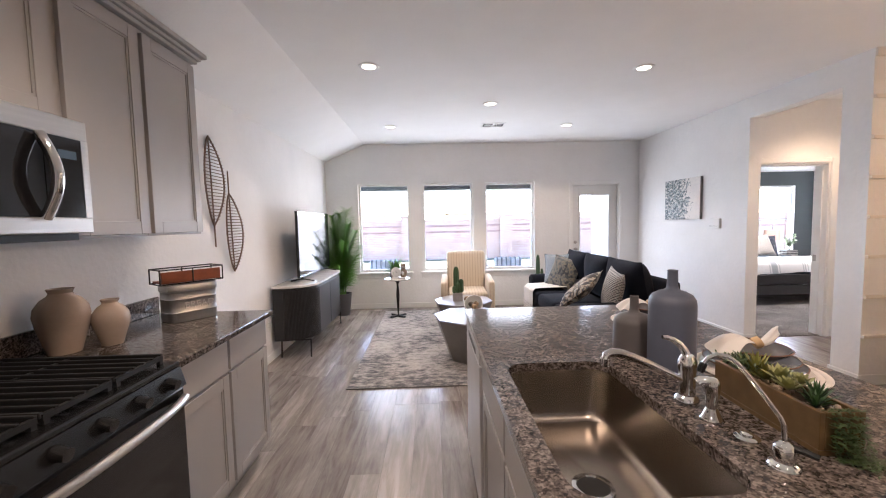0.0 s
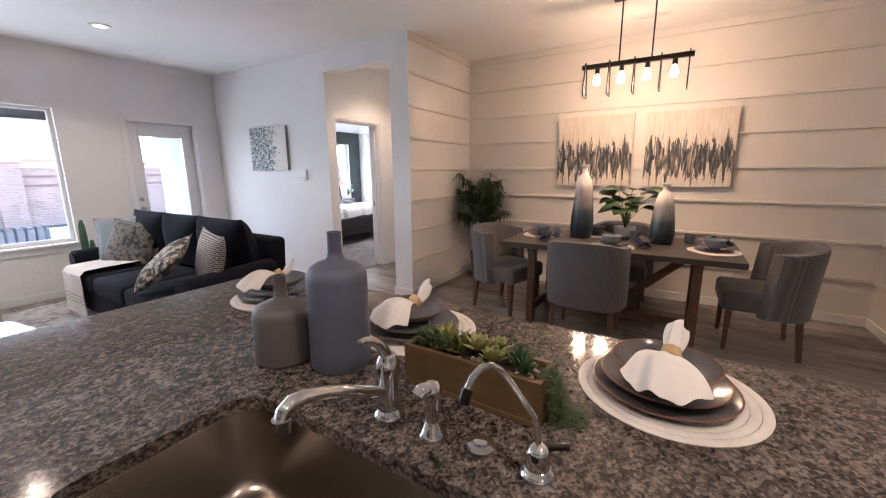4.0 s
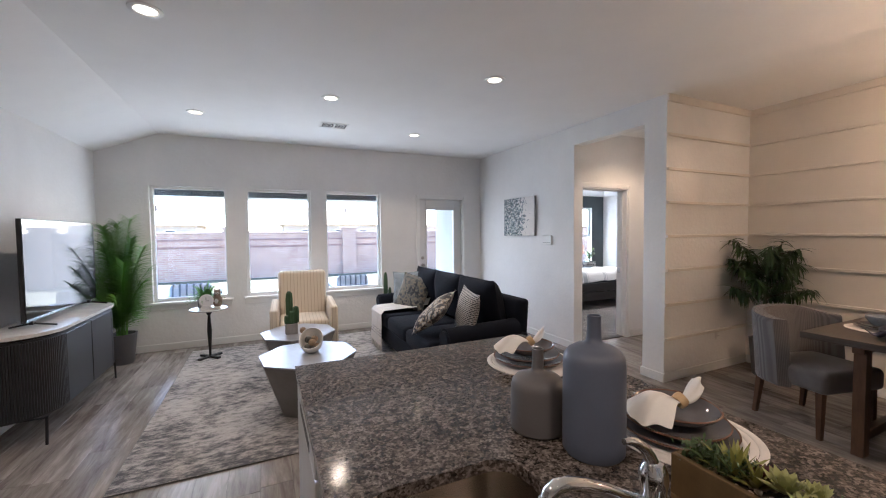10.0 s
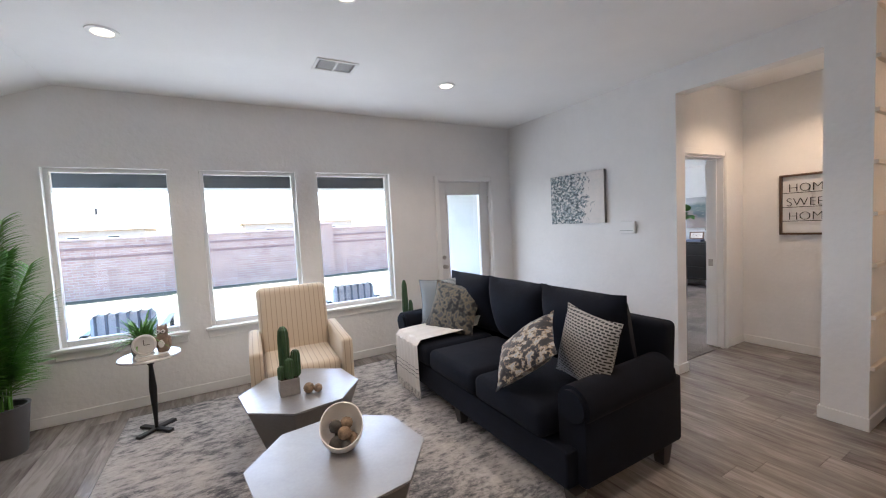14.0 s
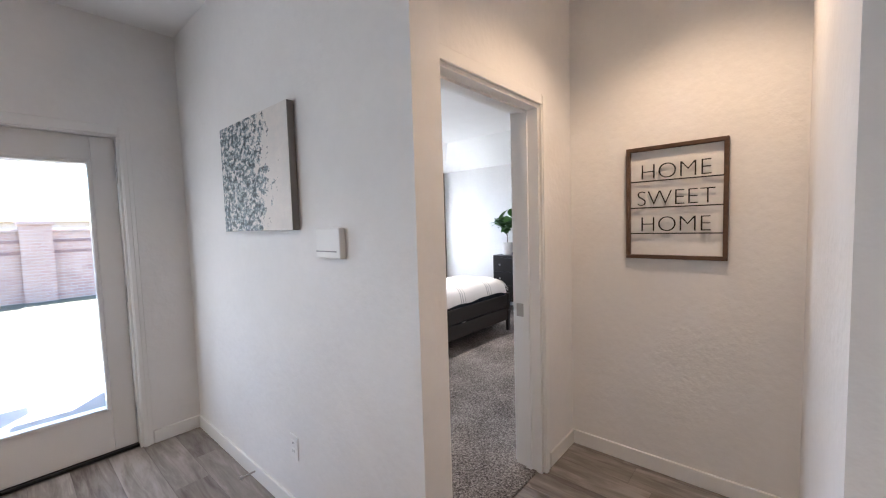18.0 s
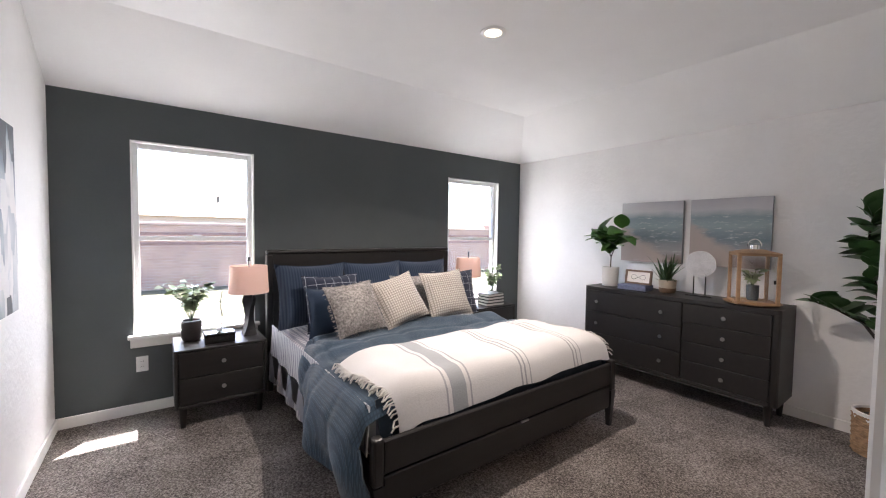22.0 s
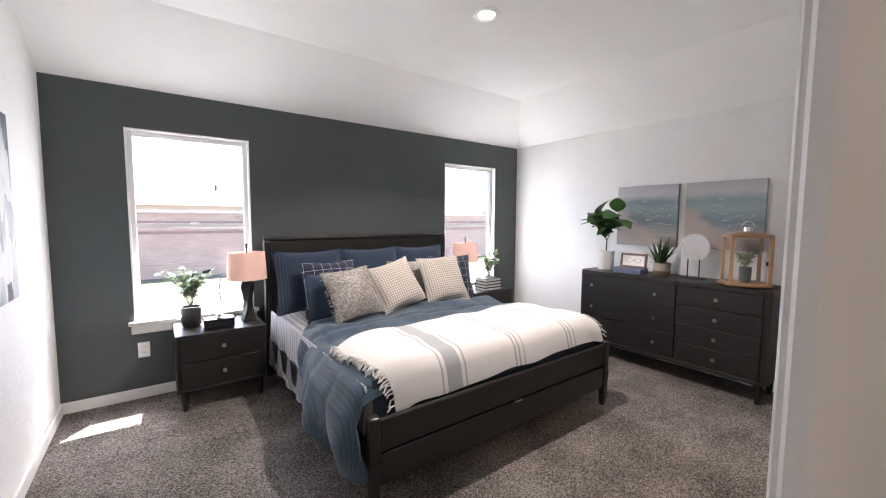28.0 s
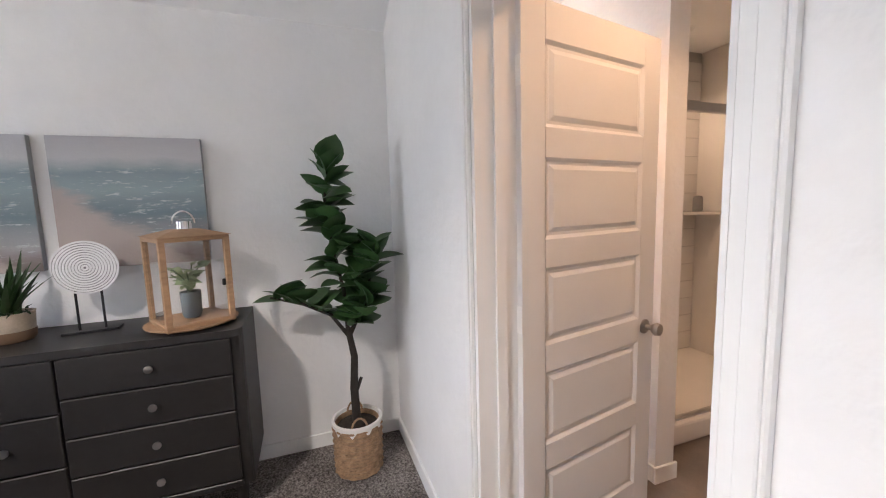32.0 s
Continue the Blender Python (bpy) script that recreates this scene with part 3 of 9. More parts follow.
# ---- ceiling fittings ----
def recessed_light(x, y, z, energy, color=(1.0, 0.74, 0.50)):
    t = thing("recessed_light", (x, y, z), "round white recessed ceiling light, switched on", "ceiling light", "recessed lights")
    bm = bm_new(); lathe(bm, [(0.056, -0.004), (0.062, -0.009), (0.085, -0.006), (0.088, 0), (0.05, 0.0)], 32); part("trim_ring", bm, TRIM, t, "", True)
    bm = bm_new(); lathe(bm, [(0.058, -0.003), (0.05, -0.0045), (0, -0.005)], 28); part("diffuser", bm, LAMPGLOW, t, "", True)
    down_light(x, y, z, energy, color)


# the last three, over the kitchen, are unseen: added to light counter and sink
for _x, _y in ((-0.585, 2.90), (1.81, 2.98), (0.605, 3.97), (1.83, 4.98), (-0.62, 4.95), (-0.565, 0.5), (0.55, -0.75), (-0.6, -1.6)):
    recessed_light(_x, _y, CZ, 1.3 if _y > 2 else 2.0)
recessed_light(4.28, 3.25, CZ, 1.55, (1.0, 0.66, 0.38))
recessed_light(6.045, 6.02, CZ, 9.5, (1.0, 0.88, 0.74))


def ceiling_vent(x, y, z, w, h, turn=0):
    t = thing("ceiling_vent", (x, y, z), "white slatted air vent in the ceiling", "vent", "ceiling vents", turn)
    bm = bm_new()
    for a in ((-w / 2, w / 2, -h / 2, -h / 2 + 0.022), (-w / 2, w / 2, h / 2 - 0.022, h / 2), (-w / 2, -w / 2 + 0.022, -h / 2 + 0.022, h / 2 - 0.022), (w / 2 - 0.022, w / 2, -h / 2 + 0.022, h / 2 - 0.022), (-0.008, 0.008, -h / 2 + 0.022, h / 2 - 0.022)):
        box(bm, *a, -0.008, 0.0, 0.002, 1)
    part("frame", bm, TRIM, t)
    # flat dark sheet stands in for the shade of the duct behind the slats
    bm = bm_new(); box(bm, -w / 2 + 0.02, w / 2 - 0.02, -h / 2 + 0.02, h / 2 - 0.02, -0.0015, -0.0005); part("duct_shade", bm, IRON, t)
    n = 8
    for s in (-1, 1):
        for k in range(n):
            x0 = s * (0.016 + (w / 2 - 0.045) * k / n)
            bm = bm_new(); box(bm, x0 - 0.002, x0 + 0.002, -h / 2 + 0.022, h / 2 - 0.022, -0.0035, -0.002); part("slat", bm, TRIM, t)
    return t


ceiling_vent(0.79, 4.92, CZ, 0.32, 0.22)
ceiling_vent(4.35, 0.52, CZ, 0.14, 0.32)
t = thing("smoke_detector", (4.02, 6.75, CZ), "round white smoke detector on the ceiling", "smoke detector")
bm = bm_new(); lathe(bm, [(0.068, 0), (0.068, -0.012), (0.06, -0.03), (0.04, -0.036), (0, -0.037)], 28); part("housing", bm, TRIM, t, "", True)
bm = bm_new(); lathe(bm, [(0.012, -0.0368), (0.012, -0.039), (0, -0.0395)], 12); part("test_button", bm, plain("grey_plastic", (0.4, 0.4, 0.4), 0.5, relief=0), t)


def wall_plate(name, m, label, w=0.075, h=0.118, kind="outlet"):
    """A plate facing +z of its own frame, lying on the wall."""
    t = tagged(new(name), label, kind)
    t.matrix_world = m
    bm = bm_new(); box(bm, -w / 2, w / 2, -h / 2, h / 2, 0, 0.006, 0.002, 2); part("plate", bm, TRIM, t)
    if kind == "outlet":
        for s in (-1, 1):
            bm = bm_new(); box(bm, -0.017, 0.017, s * 0.02 - 0.014, s * 0.02 + 0.014, 0.006, 0.008, 0.001, 1); so = part("socket", bm, TRIM, t)
            bm = bm_new(); box(bm, -0.008, -0.005, s * 0.02 - 0.004, s * 0.02 + 0.006, 0.008, 0.0085); box(bm, 0.005, 0.008, s * 0.02 - 0.004, s * 0.02 + 0.006, 0.008, 0.0085); part("slot", bm, BLACKM, so)
    else:
        k = max(1, round(w / 0.06) - 0)
        for i in range(k if w > 0.1 else 1):
            x = (i - ((k if w > 0.1 else 1) - 1) / 2) * 0.046
            bm = bm_new(); box(bm, x - 0.016, x + 0.016, -0.033, 0.033, 0.006, 0.011, 0.002, 1); part("rocker", bm, TRIM, t)
    return t


def on_wall(x, y, z, nx, ny):
    return Matrix.Translation((x, y, z)) @ Vector((nx, ny, 0)).to_track_quat("Z", "Y").to_matrix().to_4x4()


t = tagged(new("thermostat"), "white wall controller box beside the hall opening", "thermostat")
t.matrix_world = on_wall(XE, 4.30, 1.366, -1, 0)
bm = bm_new(); box(bm, -0.083, 0.083, -0.062, 0.062, 0, 0.028, 0.006, 2); part("housing", bm, TRIM, t)
bm = bm_new(); box(bm, -0.083, 0.06, -0.035, -0.03, 0.0282, 0.03); part("seam", bm, plain("grey_seam", (0.3, 0.3, 0.3), 0.5, relief=0), t)
wall_plate("light_switch", on_wall(2.16, YN, 1.17, 0, -1), "white light switch beside the back door", kind="switch")
wall_plate("outlet", on_wall(XE, 4.72, 0.36, -1, 0), "white wall outlet above the baseboard")
wall_plate("outlet", on_wall(4.12, BY1, 0.39, 0, -1), "white wall outlet on the dark wall")
wall_plate("outlet", on_wall(BX1, 6.75, 0.36, -1, 0), "white wall outlet beside the dresser")
wall_plate("outlet", on_wall(XW, 3.62, 0.40, 1, 0), "white wall outlet behind the console")
wall_plate("outlet", on_wall(4.86, -0.35, 0.30, -1, 0), "white wall outlet on the panelled wall")
wall_plate("outlet", on_wall(4.35, 2.62, 0.38, 0, -1), "white wall outlet on the panelled wall")
bm = bm_new(); tube(bm, [(0, 0, 0), (-0.07, 0, 0)], 0.005, 8); lathe(bm, [(0.011, 0), (0.011, 0.012), (0, 0.013)], 10, (-0.07, 0, 0), (-1, 0, 0))
solid("door_stop", bm, NICKEL, "nickel spring door stop on the baseboard", "door stop", smooth=True, m=pose(XE - T, 5.18, 0.05))

# unseen overhang, added so only the lower sash throws a sun patch
bm = bm_new(); box(bm, BX0 - 0.1, BX1 + 0.6, BY1 + 0.152, BY1 + 0.66, 2.50, 2.60); setting("shading_eave", bm, TRIM, "unseen white soffit added to keep sun off the bedroom's upper sashes")

# ---- outside: patio, lawn, brick fence, houses ----
CONCRETE = plain("patio_concrete", (0.22, 0.213, 0.20), 0.9, vary=0.1, scale=2, relief=0.15)
bm = bm_new(); box(bm, XW - 0.15, XE, YN + 0.15, 8.6, -0.15, -0.02, 0.01, 1); setting("patio", bm, CONCRETE, "pale concrete patio slab behind the house")
PATIODARK = plain("patio_beam_paint", (0.03, 0.033, 0.037), 0.7)
bm = bm_new(); box(bm, XW - 0.4, XE, YN + 0.15, 8.75, 2.62, 2.7); setting("patio_ceiling", bm, TRIM, "white ceiling of the covered patio")
bm = bm_new(); box(bm, XW - 0.4, XE, 8.55, 8.75, 2.20, 2.62); setting("patio_beam", bm, PATIODARK, "dark beam along the covered patio")
bm = bm_new(); box(bm, XW - 0.5, XE, 8.54, 8.76, 2.165, 2.20); setting("trim", bm, TRIM, "white lower edge of the patio beam")
bm = bm_new(); box(bm, XW - 0.45, XW - 0.2, 8.5, 8.75, -0.15, 2.165); setting("patio_post", bm, TRIM, "white patio post")
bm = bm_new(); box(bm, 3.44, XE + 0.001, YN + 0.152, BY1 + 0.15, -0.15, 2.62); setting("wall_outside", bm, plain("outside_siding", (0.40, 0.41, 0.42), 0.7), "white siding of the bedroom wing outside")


def brick_fence_mat():
    m, nt, b = nodes_of("fence_brick")
    tc = nt.nodes.new("ShaderNodeNewGeometry")
    mp = nt.nodes.new("ShaderNodeMapping"); mp.inputs["Rotation"].default_value = (radians(90), 0, 0)
    link(nt, tc.outputs["Position"], mp.inputs[0])
    br = nt.nodes.new("ShaderNodeTexBrick")
    br.inputs["Scale"].default_value = 1.0
    br.inputs["Brick Width"].default_value, br.inputs["Row Height"].default_value, br.inputs["Mortar Size"].default_value = 0.22, 0.075, 0.006
    br.inputs["Color1"].default_value, br.inputs["Color2"].default_value, br.inputs["Mortar"].default_value = (0.44, 0.28, 0.20, 1), (0.38, 0.22, 0.165, 1), (0.44, 0.38, 0.33, 1)
    link(nt, mp.outputs[0], br.inputs["Vector"])
    n = noise_node(nt, 3, 4, world_space=True)
    mx = nt.nodes.new("ShaderNodeMixRGB"); mx.blend_type = "MULTIPLY"; mx.inputs[0].default_value = 0.35
    link(nt, br.outputs[0], mx.inputs[1]); link(nt, n.outputs[0], mx.inputs[2])
    link(nt, mx.outputs[0], b.inputs["Base Color"])
    b.inputs["Roughness"].default_value = 0.9
    bump(nt, b, br.outputs["Fac"], -0.4, 0.01)
    return m


BRICK = brick_fence_mat()
BRICKDK = plain("dark_brick_band", (0.20, 0.115, 0.095), 0.9, vary=0.2, scale=5)
CAP = plain("fence_cap_stone", (0.36, 0.25, 0.2), 0.9, vary=0.15)
FY = 16.5
t = tagged(new("fence"), "red-brown brick garden fence with pilasters behind the lawn", "fence", "", "structure")
for k in range(8):
    x = -14 + 4.3 * k
    bm = bm_new(); box(bm, x + 0.28, x + 4.02, FY, FY + 0.2, -0.16, 1.52); part("fence_panel", bm, BRICK, t)
    for z in (1.0, 1.27):
        bm = bm_new(); box(bm, x + 0.28, x + 4.02, FY - 0.012, FY, z, z + 0.075); part("dark_course", bm, BRICKDK, t)
    bm = bm_new(); box(bm, x + 0.28, x + 4.02, FY - 0.03, FY + 0.23, 1.52, 1.60, 0.01, 1); part("coping", bm, CAP, t)
    bm = bm_new(); box(bm, x - 0.28, x + 0.28, FY - 0.12, FY + 0.32, -0.16, 1.70); part("pilaster", bm, BRICK, t)
    bm = bm_new(); box(bm, x - 0.33, x + 0.33, FY - 0.17, FY + 0.37, 1.70, 1.79, 0.01, 1); part("pilaster_cap", bm, CAP, t)
ROOF = plain("roof_shingle", (0.30, 0.22, 0.15), 0.9, vary=0.2, scale=1.5, grain=12)
SIDING = plain("house_brick_far", (0.42, 0.33, 0.27), 0.9, vary=0.1)
for hx, hy in ((-12, 52), (7.5, 50), (27, 52)):
    t = tagged(new("house"), "tan-roofed single-storey house beyond the fence", "house", "houses beyond the fence")
    t.matrix_world = pose(hx, hy, -0.16)
    bm = bm_new(); box(bm, -5.5, 5.5, -4, 4, 0, 2.7); part("wall", bm, SIDING, t)
    bm = bm_new(); prism(bm, [(-6, -4.5), (6, -4.5), (6, 4.5), (-6, 4.5)], 2.7, 5.0, [(-2.4, -0.15), (2.4, -0.15), (2.4, 0.15), (-2.4, 0.15)]); part("roof", bm, ROOF, t)
    for wx in (-3.2, 0.4, 3.2):
        bm = bm_new(); box(bm, wx - 0.5, wx + 0.5, -4.03, -3.97, 0.9, 2.2); w = part("window", bm, TRIM, t)
        bm = bm_new(); box(bm, wx - 0.43, wx + 0.43, -4.045, -4.03, 0.97, 2.13); part("pane", bm, BLACK, w)
    bm = bm_new(); cyl(bm, (1.6, -1.5, 3.9), (1.6, -1.5, 4.9), 0.09, seg=10); part("vent_pipe", bm, BLACKM, t)

STRIPE = plain("outdoor_cushion", (0.35, 0.37, 0.40), 0.9, vary=0.1, relief=0.1)
STRIPED = plain("outdoor_cushion_stripe", (0.12, 0.14, 0.17), 0.9, vary=0.1, relief=0.1)
for cx in (-0.98, 1.33):
    t = thing("patio_chair", (cx, 7.05, -0.02), "patio armchair with a grey striped cushion", "chair", "patio chairs")
    bm = bm_new(); box(bm, -0.33, 0.33, -0.3, 0.35, 0.25, 0.38, 0.03); part("seat", bm, STRIPE, t)
    bm = bm_new(); box(bm, -0.26, 0.26, -0.42, -0.28, 0.38, 0.80, 0.05, 3); bk = part("backrest", bm, STRIPE, t)
    for k in range(6):
        bm = bm_new(); x = -0.21 + k * 0.084; box(bm, x - 0.012, x + 0.012, -0.424, -0.277, 0.43, 0.806, 0.004, 1); part("stripe", bm, STRIPED, bk)
    for x in (-0.31, 0.31):
        for y in (-0.34, 0.32):
            bm = bm_new(); box(bm, x - 0.02, x + 0.02, y - 0.02, y + 0.02, 0, 0.62 if y > 0 else 0.6); part("leg", bm, BLACKM, t)
        bm = bm_new(); box(bm, x - 0.03, x + 0.03, -0.4, 0.36, 0.6, 0.63, 0.008, 1); part("arm", bm, BLACKM, t)

# ---- more materials ----
CERAM = plain("stoneware_tan", (0.34, 0.27, 0.22), 0.22, vary=0.08, scale=6, grain=40, relief=0.03)
GALV = plain("galvanised_steel", (0.42, 0.43, 0.44), 0.35, 0.9, 0.12, 9, 80, 0.03)
RUSTWOOD = plain("red_brown_wood", (0.23, 0.06, 0.025), 0.45, vary=0.25, scale=4, grain=50, relief=0.05, stretch=(6, 1, 6))
REED = plain("brown_reed", (0.13, 0.075, 0.045), 0.6, vary=0.25, scale=20)
GLASSBLACK = plain("black_glass", (0.008, 0.008, 0.009), 0.08, vary=0.0, relief=0)
BOTTLE_A = plain("matt_grey_glaze", (0.105, 0.098, 0.10), 0.5, vary=0.06, scale=8, relief=0.03)
BOTTLE_B = plain("matt_blue_grey_glaze", (0.095, 0.11, 0.155), 0.5, vary=0.06, scale=8, relief=0.03)
NAPKIN = plain("white_linen", (0.80, 0.76, 0.72), 0.9, vary=0.04, scale=12, grain=250, relief=0.12)
WOVEN = plain("white_woven_mat", (0.72, 0.68, 0.64), 0.9, vary=0.08, scale=20, grain=200, relief=0.3)
PLATE = plain("grey_glazed_plate", (0.13, 0.12, 0.125), 0.15, vary=0.12, scale=14, relief=0.02)
PLATERIM = plain("brown_glaze_rim", (0.16, 0.085, 0.06), 0.2, vary=0.2, scale=30)
BRASSWOOD = plain("gilded_planter_wood", (0.135, 0.085, 0.036), 0.42, 0.25, 0.2, 5, 60, 0.08, (1, 6, 6))
RINGWOOD = plain("pale_wood_ring", (0.55, 0.38, 0.2), 0.5, vary=0.15, scale=20)
SOIL = plain("potting_soil", (0.03, 0.022, 0.016), 0.95, vary=0.4, scale=40, relief=0.6)


def leaf_mat(name, c, vary=0.3):
    m, nt, b = nodes_of(name)
    oi = nt.nodes.new("ShaderNodeObjectInfo")
    ng = nt.nodes.new("ShaderNodeNewGeometry")
    n = noise_node(nt, 30, 3)
    a = nt.nodes.new("ShaderNodeMath"); a.operation = "ADD"
    link(nt, oi.outputs["Random"], a.inputs[0]); link(nt, ng.outputs["Random Per Island"], a.inputs[1])
    a2 = nt.nodes.new("ShaderNodeMath"); a2.operation = "MULTIPLY_ADD"
    link(nt, n.outputs[0], a2.inputs[0]); a2.inputs[1].default_value = 0.6; link(nt, a.outputs[0], a2.inputs[2])
    s = nt.nodes.new("ShaderNodeMath"); s.operation = "MULTIPLY"; s.inputs[1].default_value = 0.4
    link(nt, a2.outputs[0], s.inputs[0])
    link(nt, ramp(nt, s.outputs[0], [(0.1, [v * (1 - vary) for v in c]), (0.9, [v * (1 + vary) for v in c])]).outputs[0], b.inputs["Base Color"])
    b.inputs["Roughness"].default_value = 0.42
    b.inputs["Subsurface Weight"].default_value = 0.0
    return m


LEAF = leaf_mat("leaf_deep_green", (0.032, 0.075, 0.022))
LEAF_FRESH = leaf_mat("leaf_fresh_green", (0.12, 0.29, 0.04))
# lightened to stand in for window light passing through the leaves
LEAF_PALE = leaf_mat("leaf_sage_green", (0.27, 0.35, 0.19))
LEAF_BUSH = leaf_mat("leaf_bush_green", (0.05, 0.085, 0.028))
LEAF_ALOE = leaf_mat("leaf_aloe_green", (0.20, 0.20, 0.045))
LEAF_SUCCULENT = leaf_mat("leaf_yellow_green", (0.30, 0.31, 0.12))
LEAF_PURPLE = leaf_mat("leaf_purple", (0.09, 0.03, 0.04))
CACTUS = leaf_mat("cactus_green", (0.05, 0.10, 0.045), 0.2)
STEM = plain("brown_stem", (0.06, 0.042, 0.03), 0.8, vary=0.3, scale=20, relief=0.2)
WHITEPOT = plain("white_ceramic", (0.75, 0.74, 0.72), 0.3, vary=0.03, relief=0.01)


# ---- plants: shared helpers ----
def leaf_mesh(name, length, width, material, bend=0.25, fold=0.15, n=5, tip=0.6):
    """One leaf along +x from its stalk, arching down, folded along the midrib."""
    bm = bm_new()
    rows = []
    for i in range(n + 1):
        u = i / n
        w = width / 2 * (math.sin(math.pi * min(1, u ** tip * 0.97 + 0.03)) ** 0.8)
        z = -bend * length * u * u
        rows.append([bm.verts.new((length * u, s * w, z + abs(s) * fold * w)) for s in (-1, 0, 1)])
    for a, b in zip(rows, rows[1:]):
        for k in range(2):
            bm.faces.new((a[k], a[k + 1], b[k + 1], b[k]))
    bm.normal_update()
    bmesh.ops.solidify(bm, geom=bm.faces[:], thickness=-0.0008)
    return finish(name, bm, material, True)


def put_leaf(mesh, parent, at, yaw, pitch, scale=1.0, roll=0.0, name="leaf"):
    ob = new(name, mesh)
    ob.parent = parent
    ob.matrix_local = pose(*at, 0, 0, yaw) @ pose(0, 0, 0, 0, -pitch, 0) @ pose(0, 0, 0, roll, 0, 0) @ Matrix.Diagonal((scale, scale, scale, 1))
    return ob


def add_blade(bm, at, yaw, pitch, length, width, bend=0.4, n=4):
    """A narrow leaf joined into bm."""
    m = pose(*at, 0, 0, yaw) @ pose(0, 0, 0, 0, -pitch, 0)
    rows = []
    for i in range(n + 1):
        u = i / n
        w = width / 2 * (1 - u) ** 0.6 * min(1, 0.35 + 3 * u)
        z = -bend * length * u * u
        rows.append([bm.verts.new(m @ Vector((length * u, s * w, z + (0.3 * w if s else 0)))) for s in (-1, 0, 1)])
    for a, b in zip(rows, rows[1:]):
        for k in range(2):
            bm.faces.new((a[k], a[k + 1], b[k + 1], b[k]))


def rosette(bm, c, r, rng, n=16, rise=50, w=0.35):
    for i in range(n):
        k = i / n
        add_blade(bm, c, i * 137.5 + rng.uniform(-8, 8), 12 + rise * k + rng.uniform(-5, 5), r * (1 - 0.45 * k) * rng.uniform(0.85, 1.1), r * w, -0.25, 3)


# ---- kitchen ----
def panel_front(bm, x, y0, y1, z0, z1, rail=0.055, depth=0.02, recess=0.009):
    """A shaker front facing +x at x: a frame of rails round a sunk panel with a stepped edge."""
    box(bm, x - depth, x, y0, y0 + rail, z0, z1, 0.0015, 1)
    box(bm, x - depth, x, y1 - rail, y1, z0, z1, 0.0015, 1)
    box(bm, x - depth, x, y0 + rail, y1 - rail, z0, z0 + rail, 0.0015, 1)
    box(bm, x - depth, x, y0 + rail, y1 - rail, z1 - rail, z1, 0.0015, 1)
    box(bm, x - depth, x - recess, y0 + rail, y1 - rail, z0 + rail, z1 - rail)
    b = 0.01
    for a in ((y0 + rail, y0 + rail + b, z0 + rail, z1 - rail), (y1 - rail - b, y1 - rail, z0 + rail, z1 - rail),
              (y0 + rail + b, y1 - rail - b, z0 + rail, z0 + rail + b), (y0 + rail + b, y1 - rail - b, z1 - rail - b, z1 - rail)):
        box(bm, x - depth + 0.002, x - recess + 0.004, *a)


CX = -1.14     # front of the base cabinets


def base_cabinet(y0, y1):
    t = thing("base_cabinet", (0, 0, 0), "taupe painted shaker base cabinet with a drawer and a door", "cabinet", "kitchen base cabinets")
    bm = bm_new(); box(bm, XW + 0.002, CX - 0.02, y0 + 0.001, y1 - 0.001, 0.10, 0.884); box(bm, XW + 0.002, CX - 0.08, y0 + 0.001, y1 - 0.001, 0.0, 0.10)
    part("body", bm, CAB, t)
    bm = bm_new(); box(bm, CX - 0.019, CX, y0 + 0.012, y1 - 0.012, 0.715, 0.872, 0.003, 2); part("drawer_front", bm, CAB, t)
    bm = bm_new(); panel_front(bm, CX, y0 + 0.012, y1 - 0.012, 0.115, 0.70); part("door", bm, CAB, t)
    return t


for _a, _b in ((1.062, 1.50), (1.50, 1.955), (-0.45, 0.284), (-1.2, -0.45)):
    base_cabinet(_a, _b)

bm = bm_new(); box(bm, XW, -1.11, 1.056, 2.0, 0.885, 0.915, 0.004, 2)
solid("countertop", bm, GRANITE, "dark speckled granite countertop on the base cabinets", "countertop")
bm = bm_new(); box(bm, XW, -1.11, -1.2, 0.288, 0.885, 0.915, 0.004, 2)
solid("countertop", bm, GRANITE, "dark speckled granite countertop on the base cabinets", "countertop")
bm = bm_new(); box(bm, XW, XW + 0.022, 1.056, 2.0, 0.916, 1.018, 0.003, 2)
solid("backsplash", bm, GRANITE, "low granite backsplash strip along the wall", "backsplash")

UX = -1.485


def wall_cabinet(y0, y1, z0, z1, doors):
    t = thing("wall_cabinet", (0, 0, 0), "taupe painted shaker wall cabinet with closed doors", "cabinet", "kitchen wall cabinets")
    bm = bm_new(); box(bm, XW + 0.002, UX - 0.02, y0 + 0.001, y1 - 0.001, z0, z1); part("body", bm, CAB, t)
    for a, b in doors:
        bm = bm_new(); panel_front(bm, UX, a, b, z0 + 0.012, z1 - 0.02, 0.06); part("door", bm, CAB, t)
    return t


wall_cabinet(1.06, 1.51, 1.41, 2.42, [(1.095, 1.50)])
wall_cabinet(1.51, 1.955, 1.41, 2.42, [(1.53, 1.945)])
wall_cabinet(0.294, 1.06, 1.85, 2.42, [(0.31, 0.67), (0.68, 1.045)])
wall_cabinet(-0.9, 0.294, 1.41, 2.42, [(-0.88, -0.30), (-0.28, 0.28)])
bm = bm_new()
for _d, _z0, _z1 in ((0.012, 2.421, 2.442), (0.028, 2.442, 2.462), (0.05, 2.462, 2.49)):
    box(bm, XW + 0.002, UX + _d, -0.9, 1.955 + _d, _z0, _z1, 0.003, 1)
solid("crown_moulding", bm, CAB, "taupe stepped crown moulding on the wall cabinets", "moulding")

